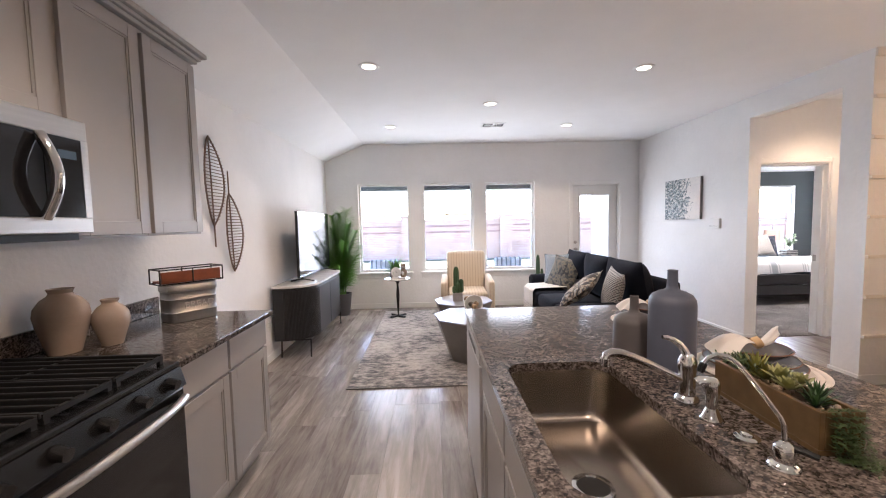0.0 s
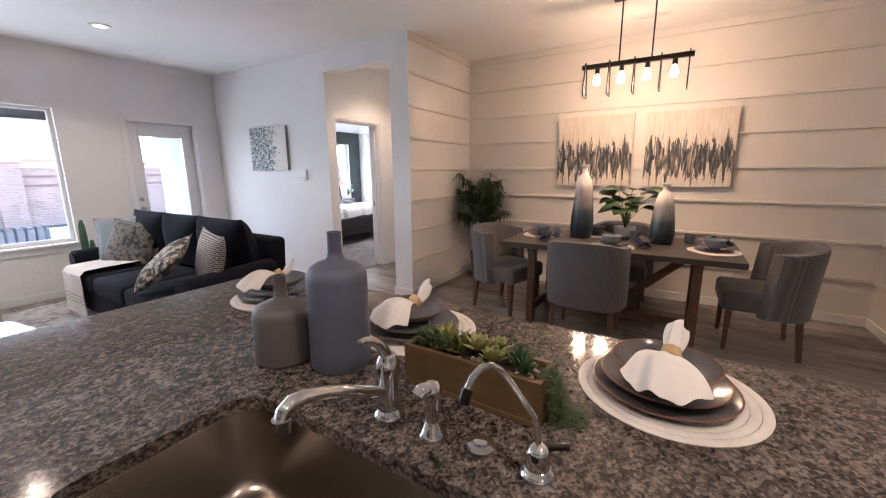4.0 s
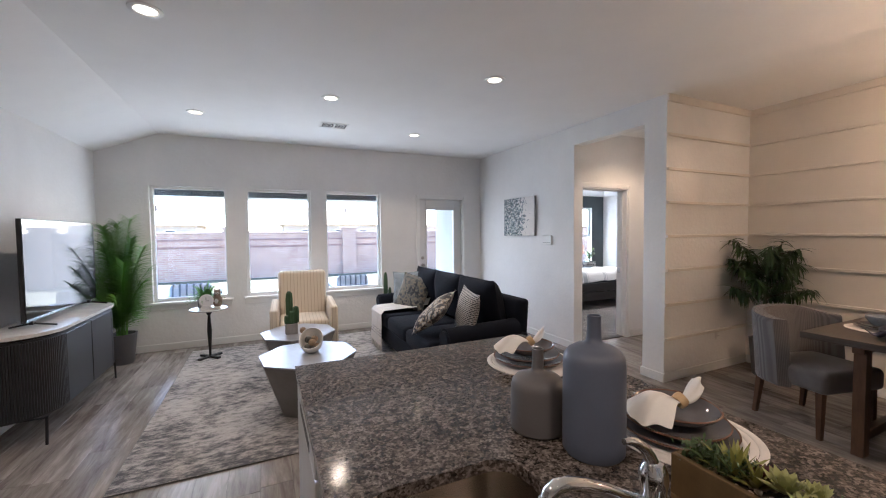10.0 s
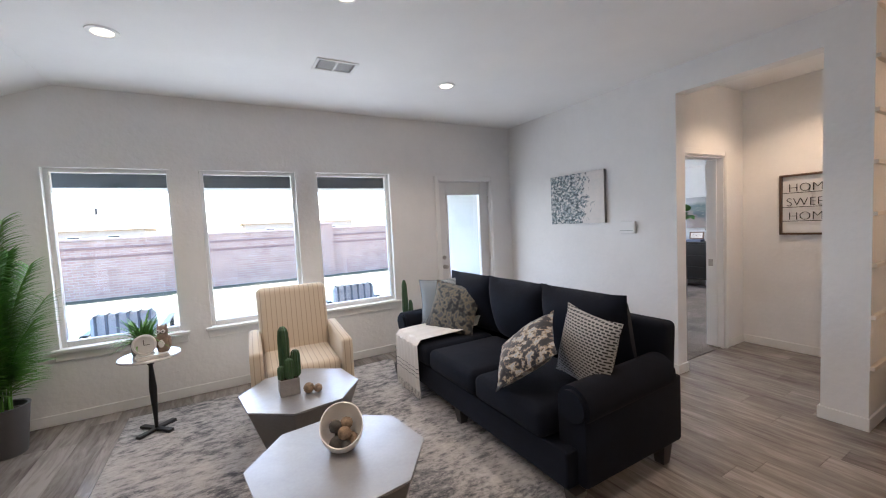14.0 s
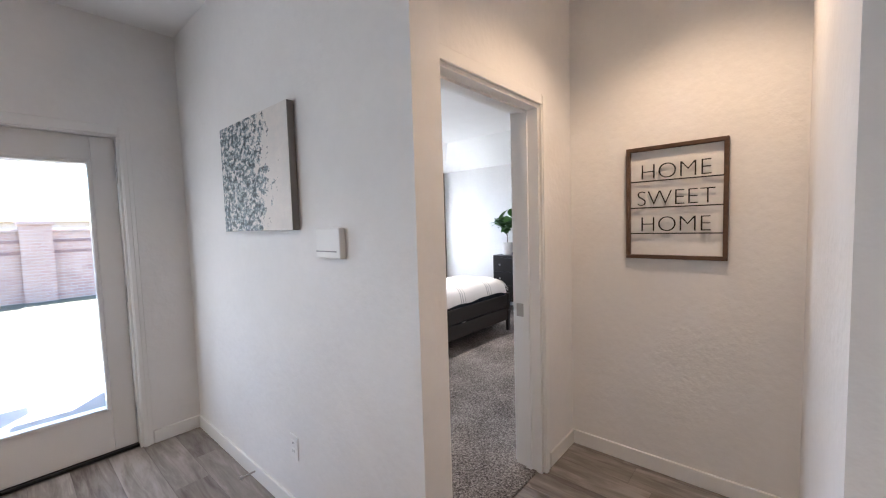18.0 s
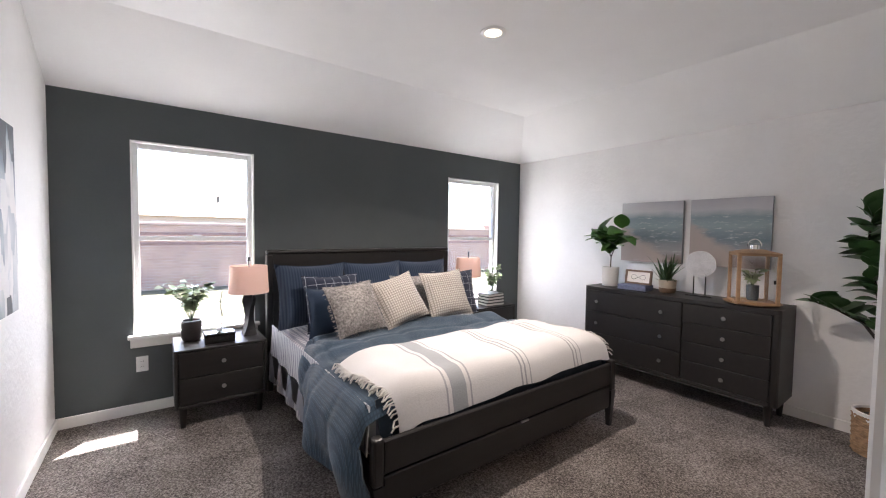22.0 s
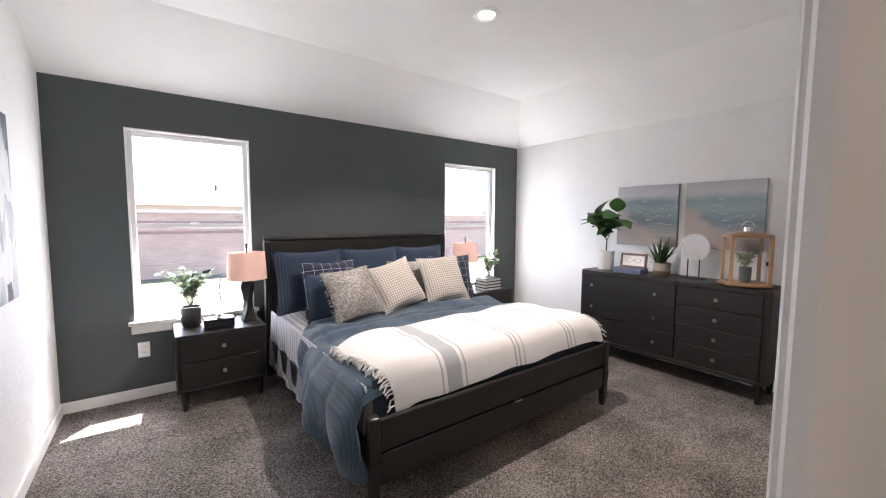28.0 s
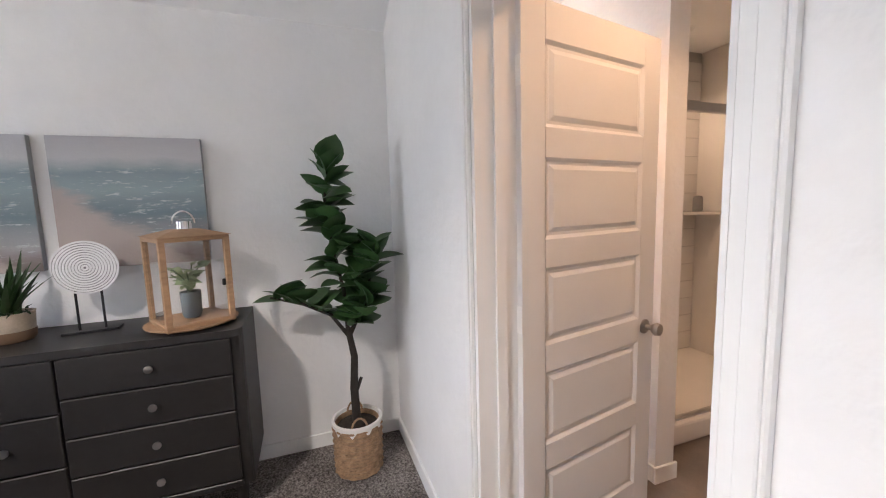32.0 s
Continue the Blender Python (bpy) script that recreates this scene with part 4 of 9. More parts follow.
# microwave above the range
t = thing("microwave", (0, 0, 0), "stainless steel over-the-range microwave with black glass door", "microwave")
MX, m0, m1 = -1.385, 0.296, 1.056
bm = bm_new(); box(bm, XW + 0.002, MX - 0.03, m0, m1, 1.435, 1.846); part("body", bm, BLACKM, t)
bm = bm_new()
box(bm, MX - 0.03, MX, m0, m1, 1.775, 1.846, 0.004); box(bm, MX - 0.03, MX, m0, m1, 1.435, 1.492, 0.004)
box(bm, MX - 0.03, MX, m0, m0 + 0.03, 1.492, 1.775); box(bm, MX - 0.03, MX, m1 - 0.028, m1, 1.492, 1.775)
part("frame", bm, STEEL, t)
bm = bm_new(); box(bm, MX - 0.028, MX - 0.004, m0 + 0.03, m1 - 0.17, 1.492, 1.775); part("door_glass", bm, GLASSBLACK, t)
bm = bm_new(); box(bm, MX - 0.028, MX - 0.002, m1 - 0.168, m1 - 0.028, 1.492, 1.775); part("control_panel", bm, GLASSBLACK, t)
bm = bm_new(); box(bm, MX - 0.003, MX + 0.0, m1 - 0.12, m1 - 0.05, 1.70, 1.73); part("display", bm, plain("dim_display", (0.05, 0.08, 0.12), 0.2, relief=0), t)
bm = bm_new(); tube(bm, [(MX + 0.008 + 0.05 * math.sin(math.pi * k / 10), m1 - 0.19, 1.488 + 0.28 * k / 10) for k in range(11)], 0.017, 10)
part("handle", bm, CHROME, t, "curved chrome handle", True)
bm = bm_new(); box(bm, XW + 0.02, MX - 0.05, m0 + 0.01, m1 - 0.01, 1.408, 1.434); part("vent_base", bm, BLACKM, t)

# gas range
t = thing("gas_range", (0, 0, 0), "black gas range with cast-iron grates and steel oven handle", "stove")
r0, r1, RX = 0.292, 1.052, -1.095
bm = bm_new(); box(bm, XW + 0.03, RX - 0.03, r0, r1, 0.02, 0.905, 0.004); part("body", bm, BLACKM, t)
bm = bm_new(); box(bm, XW + 0.03, RX, r0 - 0.001, r1 + 0.001, 0.905, 0.926, 0.006, 2); part("cooktop", bm, BLACK, t)
bm = bm_new(); prism(bm, [(RX - 0.03, 0.83), (RX + 0.02, 0.83), (RX + 0.0, 0.904), (RX - 0.03, 0.904)], r0, r1)
for v in bm.verts:
    v.co = Vector((v.co.x, v.co.z, v.co.y))
part("control_panel", bm, BLACK, t)
for k in range(5):
    bm = bm_new(); cyl(bm, (RX + 0.008, r0 + 0.09 + k * 0.146, 0.868), (RX + 0.045, r0 + 0.09 + k * 0.146, 0.862), 0.022, 0.018, 20); part("knob", bm, BLACK, t, "black burner knob", True)
bm = bm_new(); box(bm, RX - 0.03, RX + 0.012, r0 + 0.004, r1 - 0.004, 0.22, 0.825, 0.006, 2); d = part("oven_door", bm, GLASSBLACK, t)
bm = bm_new(); tube(bm, [(RX + 0.03 + 0.04 * math.sin(math.pi * k / 12) ** 0.6, r0 + 0.03 + (r1 - r0 - 0.06) * k / 12, 0.79) for k in range(13)], 0.016, 10)
part("handle", bm, STEEL, d, "bowed stainless oven handle", True)
bm = bm_new(); box(bm, RX - 0.03, RX + 0.008, r0 + 0.004, r1 - 0.004, 0.05, 0.212, 0.005); part("drawer", bm, BLACK, t)
for c in range(3):
    bm = bm_new()
    a0, a1 = r0 + 0.03 + c * 0.24, r0 + 0.255 + c * 0.24
    for k in range(6):
        y = a0 + (a1 - a0) * k / 5
        box(bm, XW + 0.10, RX - 0.05, y - 0.006, y + 0.006, 0.946, 0.962, 0.002, 1)
    for x in (XW + 0.10, XW + 0.34, RX - 0.06):
        box(bm, x, x + 0.014, a0, a1, 0.940, 0.956)
        for y in (a0 + 0.01, a1 - 0.01):
            box(bm, x, x + 0.014, y - 0.008, y + 0.008, 0.926, 0.941)
    part("grate", bm, IRON, t, "cast-iron grate")
for x in (XW + 0.2, XW + 0.46):
    for y in (r0 + 0.16, r1 - 0.16):
        bm = bm_new(); lathe(bm, [(0.05, 0.926), (0.05, 0.934), (0.038, 0.936), (0.036, 0.944), (0, 0.945)], 20, (x, y, 0)); part("burner", bm, IRON, t, "", True)
bm = bm_new(); box(bm, XW + 0.03, XW + 0.075, r0, r1, 0.926, 1.13, 0.02, 3); g = part("backguard", bm, BLACK, t)
bm = bm_new(); box(bm, XW + 0.074, XW + 0.079, r0 + 0.03, r1 - 0.03, 0.96, 1.105, 0.002, 1); part("backguard_panel", bm, plain("grey_panel", (0.30, 0.30, 0.31), 0.3, relief=0), g)


def vase(name, at, prof, material, label, cat="vase", group="", seg=32):
    bm = bm_new(); lathe(bm, prof, seg)
    return solid(name, bm, material, label, cat, group, True, m=pose(*at))


vase("stoneware_vase", (-1.70, 1.235, 0.916), [(0.0, 0), (0.0558, 0), (0.0594, 0.01), (0.0675, 0.04), (0.0882, 0.12), (0.0954, 0.165), (0.09, 0.2), (0.0675, 0.235), (0.045, 0.25), (0.0396, 0.262), (0.0468, 0.28), (0.0378, 0.28), (0.0342, 0.255), (0.0, 0.25)], CERAM, "large tan glazed stoneware vase on the counter", "vase", "stoneware vases")
vase("stoneware_vase", (-1.585, 1.345, 0.916), [(0.0, 0), (0.0405, 0), (0.0432, 0.01), (0.0504, 0.035), (0.0675, 0.09), (0.072, 0.12), (0.0666, 0.15), (0.0468, 0.178), (0.0324, 0.188), (0.0297, 0.196), (0.036, 0.21), (0.0279, 0.21), (0.0252, 0.19), (0.0, 0.185)], CERAM, "small tan glazed stoneware vase on the counter", "vase", "stoneware vases")
t = thing("bread_box", (-1.53, 1.835, 0.916), "galvanised steel bread box with an embossed word", "bread box", turn=-36)


def box_tin(prof):
    """A turned profile pushed out to a rounded oblong."""
    bm = bm_new(); lathe(bm, prof, 64)
    for v in bm.verts:
        r = math.hypot(v.co.x, v.co.y)
        if r > 1e-5:
            c, d = abs(v.co.x / r), abs(v.co.y / r)
            k = (c ** 5 + d ** 5) ** -0.2
            v.co.x *= k * 0.66; v.co.y *= k
    return bm


part("tin", box_tin([(0, 0), (0.126, 0), (0.130, 0.010), (0.130, 0.050), (0.133, 0.054), (0.130, 0.058), (0.130, 0.125), (0.133, 0.129), (0.130, 0.133), (0.130, 0.165), (0.134, 0.170), (0, 0.171)]), GALV, t, "", True)
part("lid", box_tin([(0.1345, 0.171), (0.136, 0.177), (0.136, 0.203), (0.131, 0.211), (0, 0.213)]), GALV, t, "", True)


def lettering(name, text, size, m, material, parent=None, depth=0.001, align="CENTER", thin=0.0):
    cu = bpy.data.curves.new(name, "FONT")
    cu.body, cu.size, cu.extrude, cu.align_x, cu.align_y = text, size, depth, align, "CENTER"
    cu.offset = -thin
    tmp = bpy.data.objects.new(name, cu)
    scene.collection.objects.link(tmp)
    me = bpy.data.meshes.new_from_object(tmp.evaluated_get(bpy.context.evaluated_depsgraph_get()))
    bpy.data.objects.remove(tmp)
    bpy.data.curves.remove(cu)
    me.materials.append(material)
    ob = new(name, me)
    ob.parent = parent
    ob.matrix_local = m
    return ob


lettering("word", "BREAD", 0.052, Matrix.Translation((0.0875, 0.02, 0.092)) @ pose(0, 0, 0, 90, 0, 90), plain("pale_stamp", (0.62, 0.63, 0.64), 0.4, 0.6, relief=0), t)
t = thing("wire_tray", (-1.53, 1.835, 1.131), "black wire tray with a red-brown wooden panel", "tray", turn=-36)
bm = bm_new()
for z in (0.004, 0.085):
    tube(bm, [(-0.07, -0.165, z), (0.07, -0.165, z), (0.07, 0.165, z), (-0.07, 0.165, z)], 0.004, 6, closed=True)
for x in (-0.07, 0.07):
    for y in (-0.165, 0.0, 0.165):
        cyl(bm, (x, y, 0.004), (x, y, 0.085), 0.004, seg=6)
part("wire_frame", bm, BLACKM, t, "", True)
bm = bm_new(); box(bm, 0.05, 0.064, -0.155, 0.155, 0.008, 0.072, 0.002, 1); box(bm, -0.06, 0.05, -0.155, 0.155, 0.008, 0.018); part("panel", bm, RUSTWOOD, t)


def reed_leaf(name, y, z0, z1, half, stem_end, lean, label):
    """A wall ornament: two bowed rods with rungs across, and a stem."""
    t = thing(name, (XW + 0.004, y, 0), label, "wall decoration", "woven leaf wall ornaments")
    def edge(u, s):
        w = half * math.sin(math.pi * u) ** 0.8
        return Vector((0.012 + 0.03 * math.sin(math.pi * u), s * w + lean * (u - 0.5), z0 + (z1 - z0) * u))
    for s in (-1, 1):
        bm = bm_new(); tube(bm, [edge(k / 20, s) for k in range(21)], 0.007, 6); part("rim", bm, REED, t, "", True)
    bm = bm_new(); a, b = (edge(0, 1), edge(1, 1))
    tube(bm, [a + Vector((0, -lean * 0.2, stem_end if stem_end < 0 else 0)), a, b, b + Vector((0, lean * 0.1, stem_end if stem_end > 0 else 0))], 0.006, 6); part("stem", bm, REED, t, "", True)
    for k in range(2, 26):
        u = k / 27
        p, q = edge(u, -1), edge(u, 1)
        d = (q - p).normalized() * 0.018
        bm = bm_new(); cyl(bm, p - d + Vector((0.004, 0, 0)), q + d + Vector((0.004, 0, 0)), 0.0035, seg=5); part("rung", bm, REED, t)
    return t


reed_leaf("leaf_ornament", 2.68, 1.46, 2.16, 0.135, -0.17, -0.02, "woven brown reed leaf ornament on the wall, stem down")
reed_leaf("leaf_ornament", 2.955, 1.06, 1.735, 0.135, 0.19, -0.03, "woven brown reed leaf ornament on the wall, stem up")

# ---- island ----
IX0, IX1, IY0, IY1 = 0.102, 1.27, -0.85, 1.87
SX0, SX1, SY0, SY1 = 0.168, 0.545, 0.215, 0.932   # sink opening


def rounded(x0, x1, y0, y1, r, n=6):
    pts = []
    for cx, cy, a0 in ((x1 - r, y1 - r, 0), (x0 + r, y1 - r, 90), (x0 + r, y0 + r, 180), (x1 - r, y0 + r, 270)):
        for k in range(n + 1):
            a = radians(a0 + 90 * k / n)
            pts.append((cx + r * math.cos(a), cy + r * math.sin(a)))
    return pts


bm = bm_new()
hole = rounded(SX0, SX1, SY0, SY1, 0.075)
rim = []
for x, y in hole:      # a matching outer point for each point of the cut-out
    cx, cy = (SX0 + SX1) / 2, (SY0 + SY1) / 2
    dx, dy = x - cx, y - cy
    sx = ((IX1 if dx > 0 else IX0) - cx) / dx if abs(dx) > 1e-6 else 1e9
    sy = ((IY1 if dy > 0 else IY0) - cy) / dy if abs(dy) > 1e-6 else 1e9
    s = min(sx, sy)
    rim.append((cx + dx * s, cy + dy * s))
corner = {0: (IX1, IY1), 1: (IX0, IY1), 2: (IX0, IY0), 3: (IX1, IY0)}
n = len(hole)
layers = {}
for z in (0.885, 0.915):
    layers[z] = ([bm.verts.new((x, y, z)) for x, y in hole], [bm.verts.new((x, y, z)) for x, y in rim], [bm.verts.new((x, y, z)) for x, y in corner.values()])
for z in (0.885, 0.915):
    h, o, c = layers[z]
    for i in range(n):
        j = (i + 1) % n
        a, b = rim[i], rim[j]
        same = abs(a[0] - b[0]) < 1e-6 or abs(a[1] - b[1]) < 1e-6
        if same:
            bm.faces.new((h[i], o[i], o[j], h[j]))
        else:
            k = min(range(4), key=lambda q: (corner[q][0] - (a[0] + b[0]) / 2) ** 2 + (corner[q][1] - (a[1] + b[1]) / 2) ** 2)
            bm.faces.new((h[i], o[i], c[k], o[j], h[j]))
for i in range(n):
    j = (i + 1) % n
    bm.faces.new((layers[0.885][0][i], layers[0.915][0][i], layers[0.915][0][j], layers[0.885][0][j]))
ends = [(IX1, IY1), (IX0, IY1), (IX0, IY0), (IX1, IY0)]
for i in range(n):
    j = (i + 1) % n
    lo, up = layers[0.885], layers[0.915]
    a, b = rim[i], rim[j]
    if abs(a[0] - b[0]) < 1e-6 or abs(a[1] - b[1]) < 1e-6:
        bm.faces.new((lo[1][i], lo[1][j], up[1][j], up[1][i]))
    else:
        k = min(range(4), key=lambda q: (corner[q][0] - (a[0] + b[0]) / 2) ** 2 + (corner[q][1] - (a[1] + b[1]) / 2) ** 2)
        bm.faces.new((lo[1][i], lo[2][k], up[2][k], up[1][i]))
        bm.faces.new((lo[2][k], lo[1][j], up[1][j], up[2][k]))
solid("island_countertop", bm, GRANITE, "speckled brown-grey granite island top with a sink cut-out", "countertop")

t = thing("kitchen_sink", (0, 0, 0), "stainless steel single-bowl undermount sink", "sink")
bm = bm_new()
rings = []
for z, o, r in ((0.884, 0.012, 0.085), (0.884, -0.004, 0.075), (0.87, -0.006, 0.075), (0.73, 0.006, 0.072), (0.708, 0.013, 0.07), (0.697, 0.027, 0.062), (0.692, 0.05, 0.05)):
    rings.append([bm.verts.new((x, y, z)) for x, y in rounded(SX0 + (-o if z > 0.88 and o > 0 else o), SX1 - (-o if z > 0.88 and o > 0 else o), SY0 + (-o if z > 0.88 and o > 0 else o), SY1 - (-o if z > 0.88 and o > 0 else o), r)])
for a, b in zip(rings, rings[1:]):
    for i in range(len(a)):
        j = (i + 1) % len(a)
        bm.faces.new((a[i], a[j], b[j], b[i]))
bm.faces.new(rings[-1])
SINKSTEEL = plain("sink_steel", (0.32, 0.285, 0.25), 0.27, 1.0, 0.05, 3, 90, 0.0, (1, 1, 1))
part("bowl", bm, SINKSTEEL, t, "", True)
bm = bm_new(); lathe(bm, [(0.054, 0.693), (0.058, 0.697), (0.046, 0.698), (0.043, 0.6935)], 28, (0.345, 0.556, 0)); dr = part("drain", bm, CHROME, t, "chrome drain ring", True)
# near-black disc: the shade down inside the drain is put into its colour
bm = bm_new(); lathe(bm, [(0.044, 0.6945), (0.03, 0.6955), (0, 0.6958)], 24, (0.345, 0.556, 0)); part("strainer", bm, IRON, dr)

t = thing("kitchen_faucet", (0.637, 0.6, 0.916), "chrome single-handle kitchen faucet with a low spout", "faucet")
bm = bm_new(); lathe(bm, [(0.033, 0), (0.033, 0.005), (0.029, 0.012), (0.023, 0.018), (0.0215, 0.05), (0.023, 0.085), (0.0255, 0.1), (0.0245, 0.118), (0.017, 0.134), (0, 0.14)], 28); part("base", bm, CHROME, t, "", True)
bm = bm_new(); tube(bm, [(0, 0, 0.055), (-0.025, 0.001, 0.064), (-0.07, 0.003, 0.088), (-0.115, 0.006, 0.112), (-0.16, 0.008, 0.132), (-0.195, 0.01, 0.143), (-0.218, 0.011, 0.144), (-0.231, 0.011, 0.137), (-0.236, 0.011, 0.122)], 0.0115, 14, 0.0125); sp = part("spout", bm, CHROME, t, "", True)
bm = bm_new(); cyl(bm, (-0.2358, 0.011, 0.128), (-0.237, 0.011, 0.106), 0.0145, 0.0135, 16); part("aerator", bm, CHROME, sp, "", True)
bm = bm_new(); tube(bm, [(0, 0, 0.125), (-0.008, 0.002, 0.146), (-0.022, 0.003, 0.165), (-0.042, 0.004, 0.179), (-0.06, 0.004, 0.186), (-0.072, 0.004, 0.187)], 0.0125, 12, 0.0055); part("lever", bm, CHROME, t, "", True)
t = thing("side_sprayer", (0.63, 0.49, 0.916), "chrome pull-out side sprayer on the island", "faucet")
bm = bm_new(); lathe(bm, [(0.027, 0), (0.027, 0.005), (0.021, 0.012), (0.0165, 0.024), (0.0135, 0.03), (0, 0.03)], 22); part("collar", bm, CHROME, t, "", True)
bm = bm_new(); lathe(bm, [(0.0125, 0.03), (0.015, 0.05), (0.0175, 0.072), (0.019, 0.088), (0.0175, 0.102), (0.011, 0.11), (0, 0.112)], 20)
tube(bm, [(0, 0, 0.094), (-0.012, 0.004, 0.1), (-0.024, 0.008, 0.1), (-0.03, 0.01, 0.094)], 0.0135, 12, 0.015); part("spray_head", bm, CHROME, t, "", True)
t = thing("hole_cover", (0.648, 0.397, 0.916), "small round chrome sink-hole cover", "hole cover")
bm = bm_new(); lathe(bm, [(0.027, 0), (0.027, 0.004), (0.021, 0.008), (0.016, 0.0085), (0, 0.0085)], 28); part("flange", bm, CHROME, t, "", True)
bm = bm_new(); lathe(bm, [(0.0135, 0.0085), (0.0135, 0.0125), (0.011, 0.014), (0, 0.0145)], 22); part("button", bm, CHROME, t, "", True)
t = thing("water_filter_faucet", (0.638, 0.289, 0.916), "slim chrome drinking-water faucet with black lever", "faucet")
bm = bm_new(); lathe(bm, [(0.03, 0), (0.03, 0.004), (0.026, 0.01), (0.02, 0.014), (0.0195, 0.042), (0.016, 0.05), (0.007, 0.056), (0, 0.056)], 24); part("base", bm, CHROME, t, "", True)
bm = bm_new(); tube(bm, [(0, 0, 0.05), (0.0, 0.004, 0.09), (-0.004, 0.008, 0.104), (-0.03, 0.018, 0.145), (-0.06, 0.03, 0.19), (-0.078, 0.037, 0.213), (-0.095, 0.044, 0.226), (-0.112, 0.051, 0.228), (-0.127, 0.057, 0.219), (-0.135, 0.06, 0.205)], 0.0052, 10); sp = part("spout", bm, CHROME, t, "", True)
bm = bm_new(); cyl(bm, (-0.1345, 0.06, 0.207), (-0.141, 0.0625, 0.187), 0.0078, seg=12); part("spout_tip", bm, BLACK, sp, "black rubber tip")
bm = bm_new(); tube(bm, [(0.008, -0.006, 0.046), (0.022, -0.022, 0.044), (0.036, -0.04, 0.041)], 0.0075, 10, 0.0065); part("lever", bm, BLACK, t, "black lever", True)

# island body, dishwasher and fronts facing the kitchen (-x)
IF = 0.135


def front_west(bm, y0, y1, z0, z1, framed):
    if framed:
        panel_front(bm, 0, y0, y1, z0, z1)
        bmesh.ops.transform(bm, matrix=Matrix.Translation((IF - 0.02, 0, 0)) @ Matrix.Diagonal((-1, 1, 1, 1)), verts=bm.verts[:])
    else:
        box(bm, IF - 0.02, IF - 0.001, y0, y1, z0, z1, 0.003)


for (y0, y1), split in (((-0.77, 0.15), 2), ((0.15, 1.19), 2)):
    t = thing("island_cabinet", (0, 0, 0), "taupe painted island base cabinet with shaker doors", "cabinet", "island cabinets")
    bm = bm_new(); box(bm, IF, 0.72, y0 + 0.001, y1 - 0.001, 0.10, 0.884 if y0 < 0 else 0.60); box(bm, IF + 0.06, 0.72, y0 + 0.001, y1 - 0.001, 0, 0.10)
    if y0 > 0:
        box(bm, IF, 0.15, y0 + 0.001, y1 - 0.001, 0.60, 0.884); box(bm, 0.69, 0.72, y0 + 0.001, y1 - 0.001, 0.60, 0.884)
    part("body", bm, CAB, t)
    w = (y1 - y0) / split
    for k in range(split):
        a, b = y0 + k * w + 0.01, y0 + (k + 1) * w - 0.01
        bm = bm_new(); front_west(bm, a, b, 0.715, 0.872, False); part("drawer_front", bm, CAB, t)
        bm = bm_new(); front_west(bm, a, b, 0.115, 0.70, True); part("door", bm, CAB, t)
t = thing("dishwasher", (0, 0, 0), "pale steel dishwasher built into the island end", "dishwasher")
bm = bm_new(); box(bm, IF + 0.005, 0.70, 1.205, 1.805, 0.10, 0.880); part("body", bm, BLACKM, t)
bm = bm_new(); box(bm, IF - 0.03, IF + 0.004, 1.207, 1.803, 0.11, 0.80, 0.005); box(bm, IF - 0.03, IF + 0.004, 1.207, 1.803, 0.805, 0.876, 0.005); dd = part("door", bm, plain("pale_steel", (0.6, 0.6, 0.61), 0.35, 0.6, 0.05, relief=0.02), t)
bm = bm_new(); box(bm, IF - 0.0315, IF - 0.029, 1.34, 1.67, 0.812, 0.842, 0.001, 1); part("pocket_handle", bm, BLACKM, dd, "dark recessed pull")
t = thing("island_cabinet", (0, 0, 0), "taupe painted panelling round the island", "cabinet")
for a in ((IF + 0.02, 0.72, 1.808, 1.838), (0.722, 0.75, -0.77, 1.838), (IF + 0.02, 0.72, -0.80, -0.772)):
    bm = bm_new(); box(bm, *a, 0, 0.884); part("panel", bm, CAB, t)

# on the island
vase("bottle_vase", (0.695, 1.005, 0.916), [(0, 0), (0.07, 0), (0.076, 0.006), (0.0765, 0.03), (0.0755, 0.122), (0.072, 0.137), (0.062, 0.149), (0.042, 0.158), (0.024, 0.163), (0.0185, 0.169), (0.0165, 0.18), (0.0155, 0.222), (0.0165, 0.228), (0.0135, 0.2285), (0.012, 0.2), (0, 0.19)], BOTTLE_A, "short matt grey ceramic bottle vase on the island", "vase", "bottle vases")
vase("bottle_vase", (0.748, 0.85, 0.916), [(0, 0), (0.07, 0), (0.076, 0.008), (0.0765, 0.04), (0.0755, 0.228), (0.073, 0.246), (0.064, 0.26), (0.046, 0.271), (0.027, 0.277), (0.0195, 0.284), (0.0175, 0.296), (0.0165, 0.34), (0.0175, 0.347), (0.014, 0.3475), (0.013, 0.31), (0, 0.3)], BOTTLE_B, "tall matt blue-grey ceramic bottle vase on the island", "vase", "bottle vases")


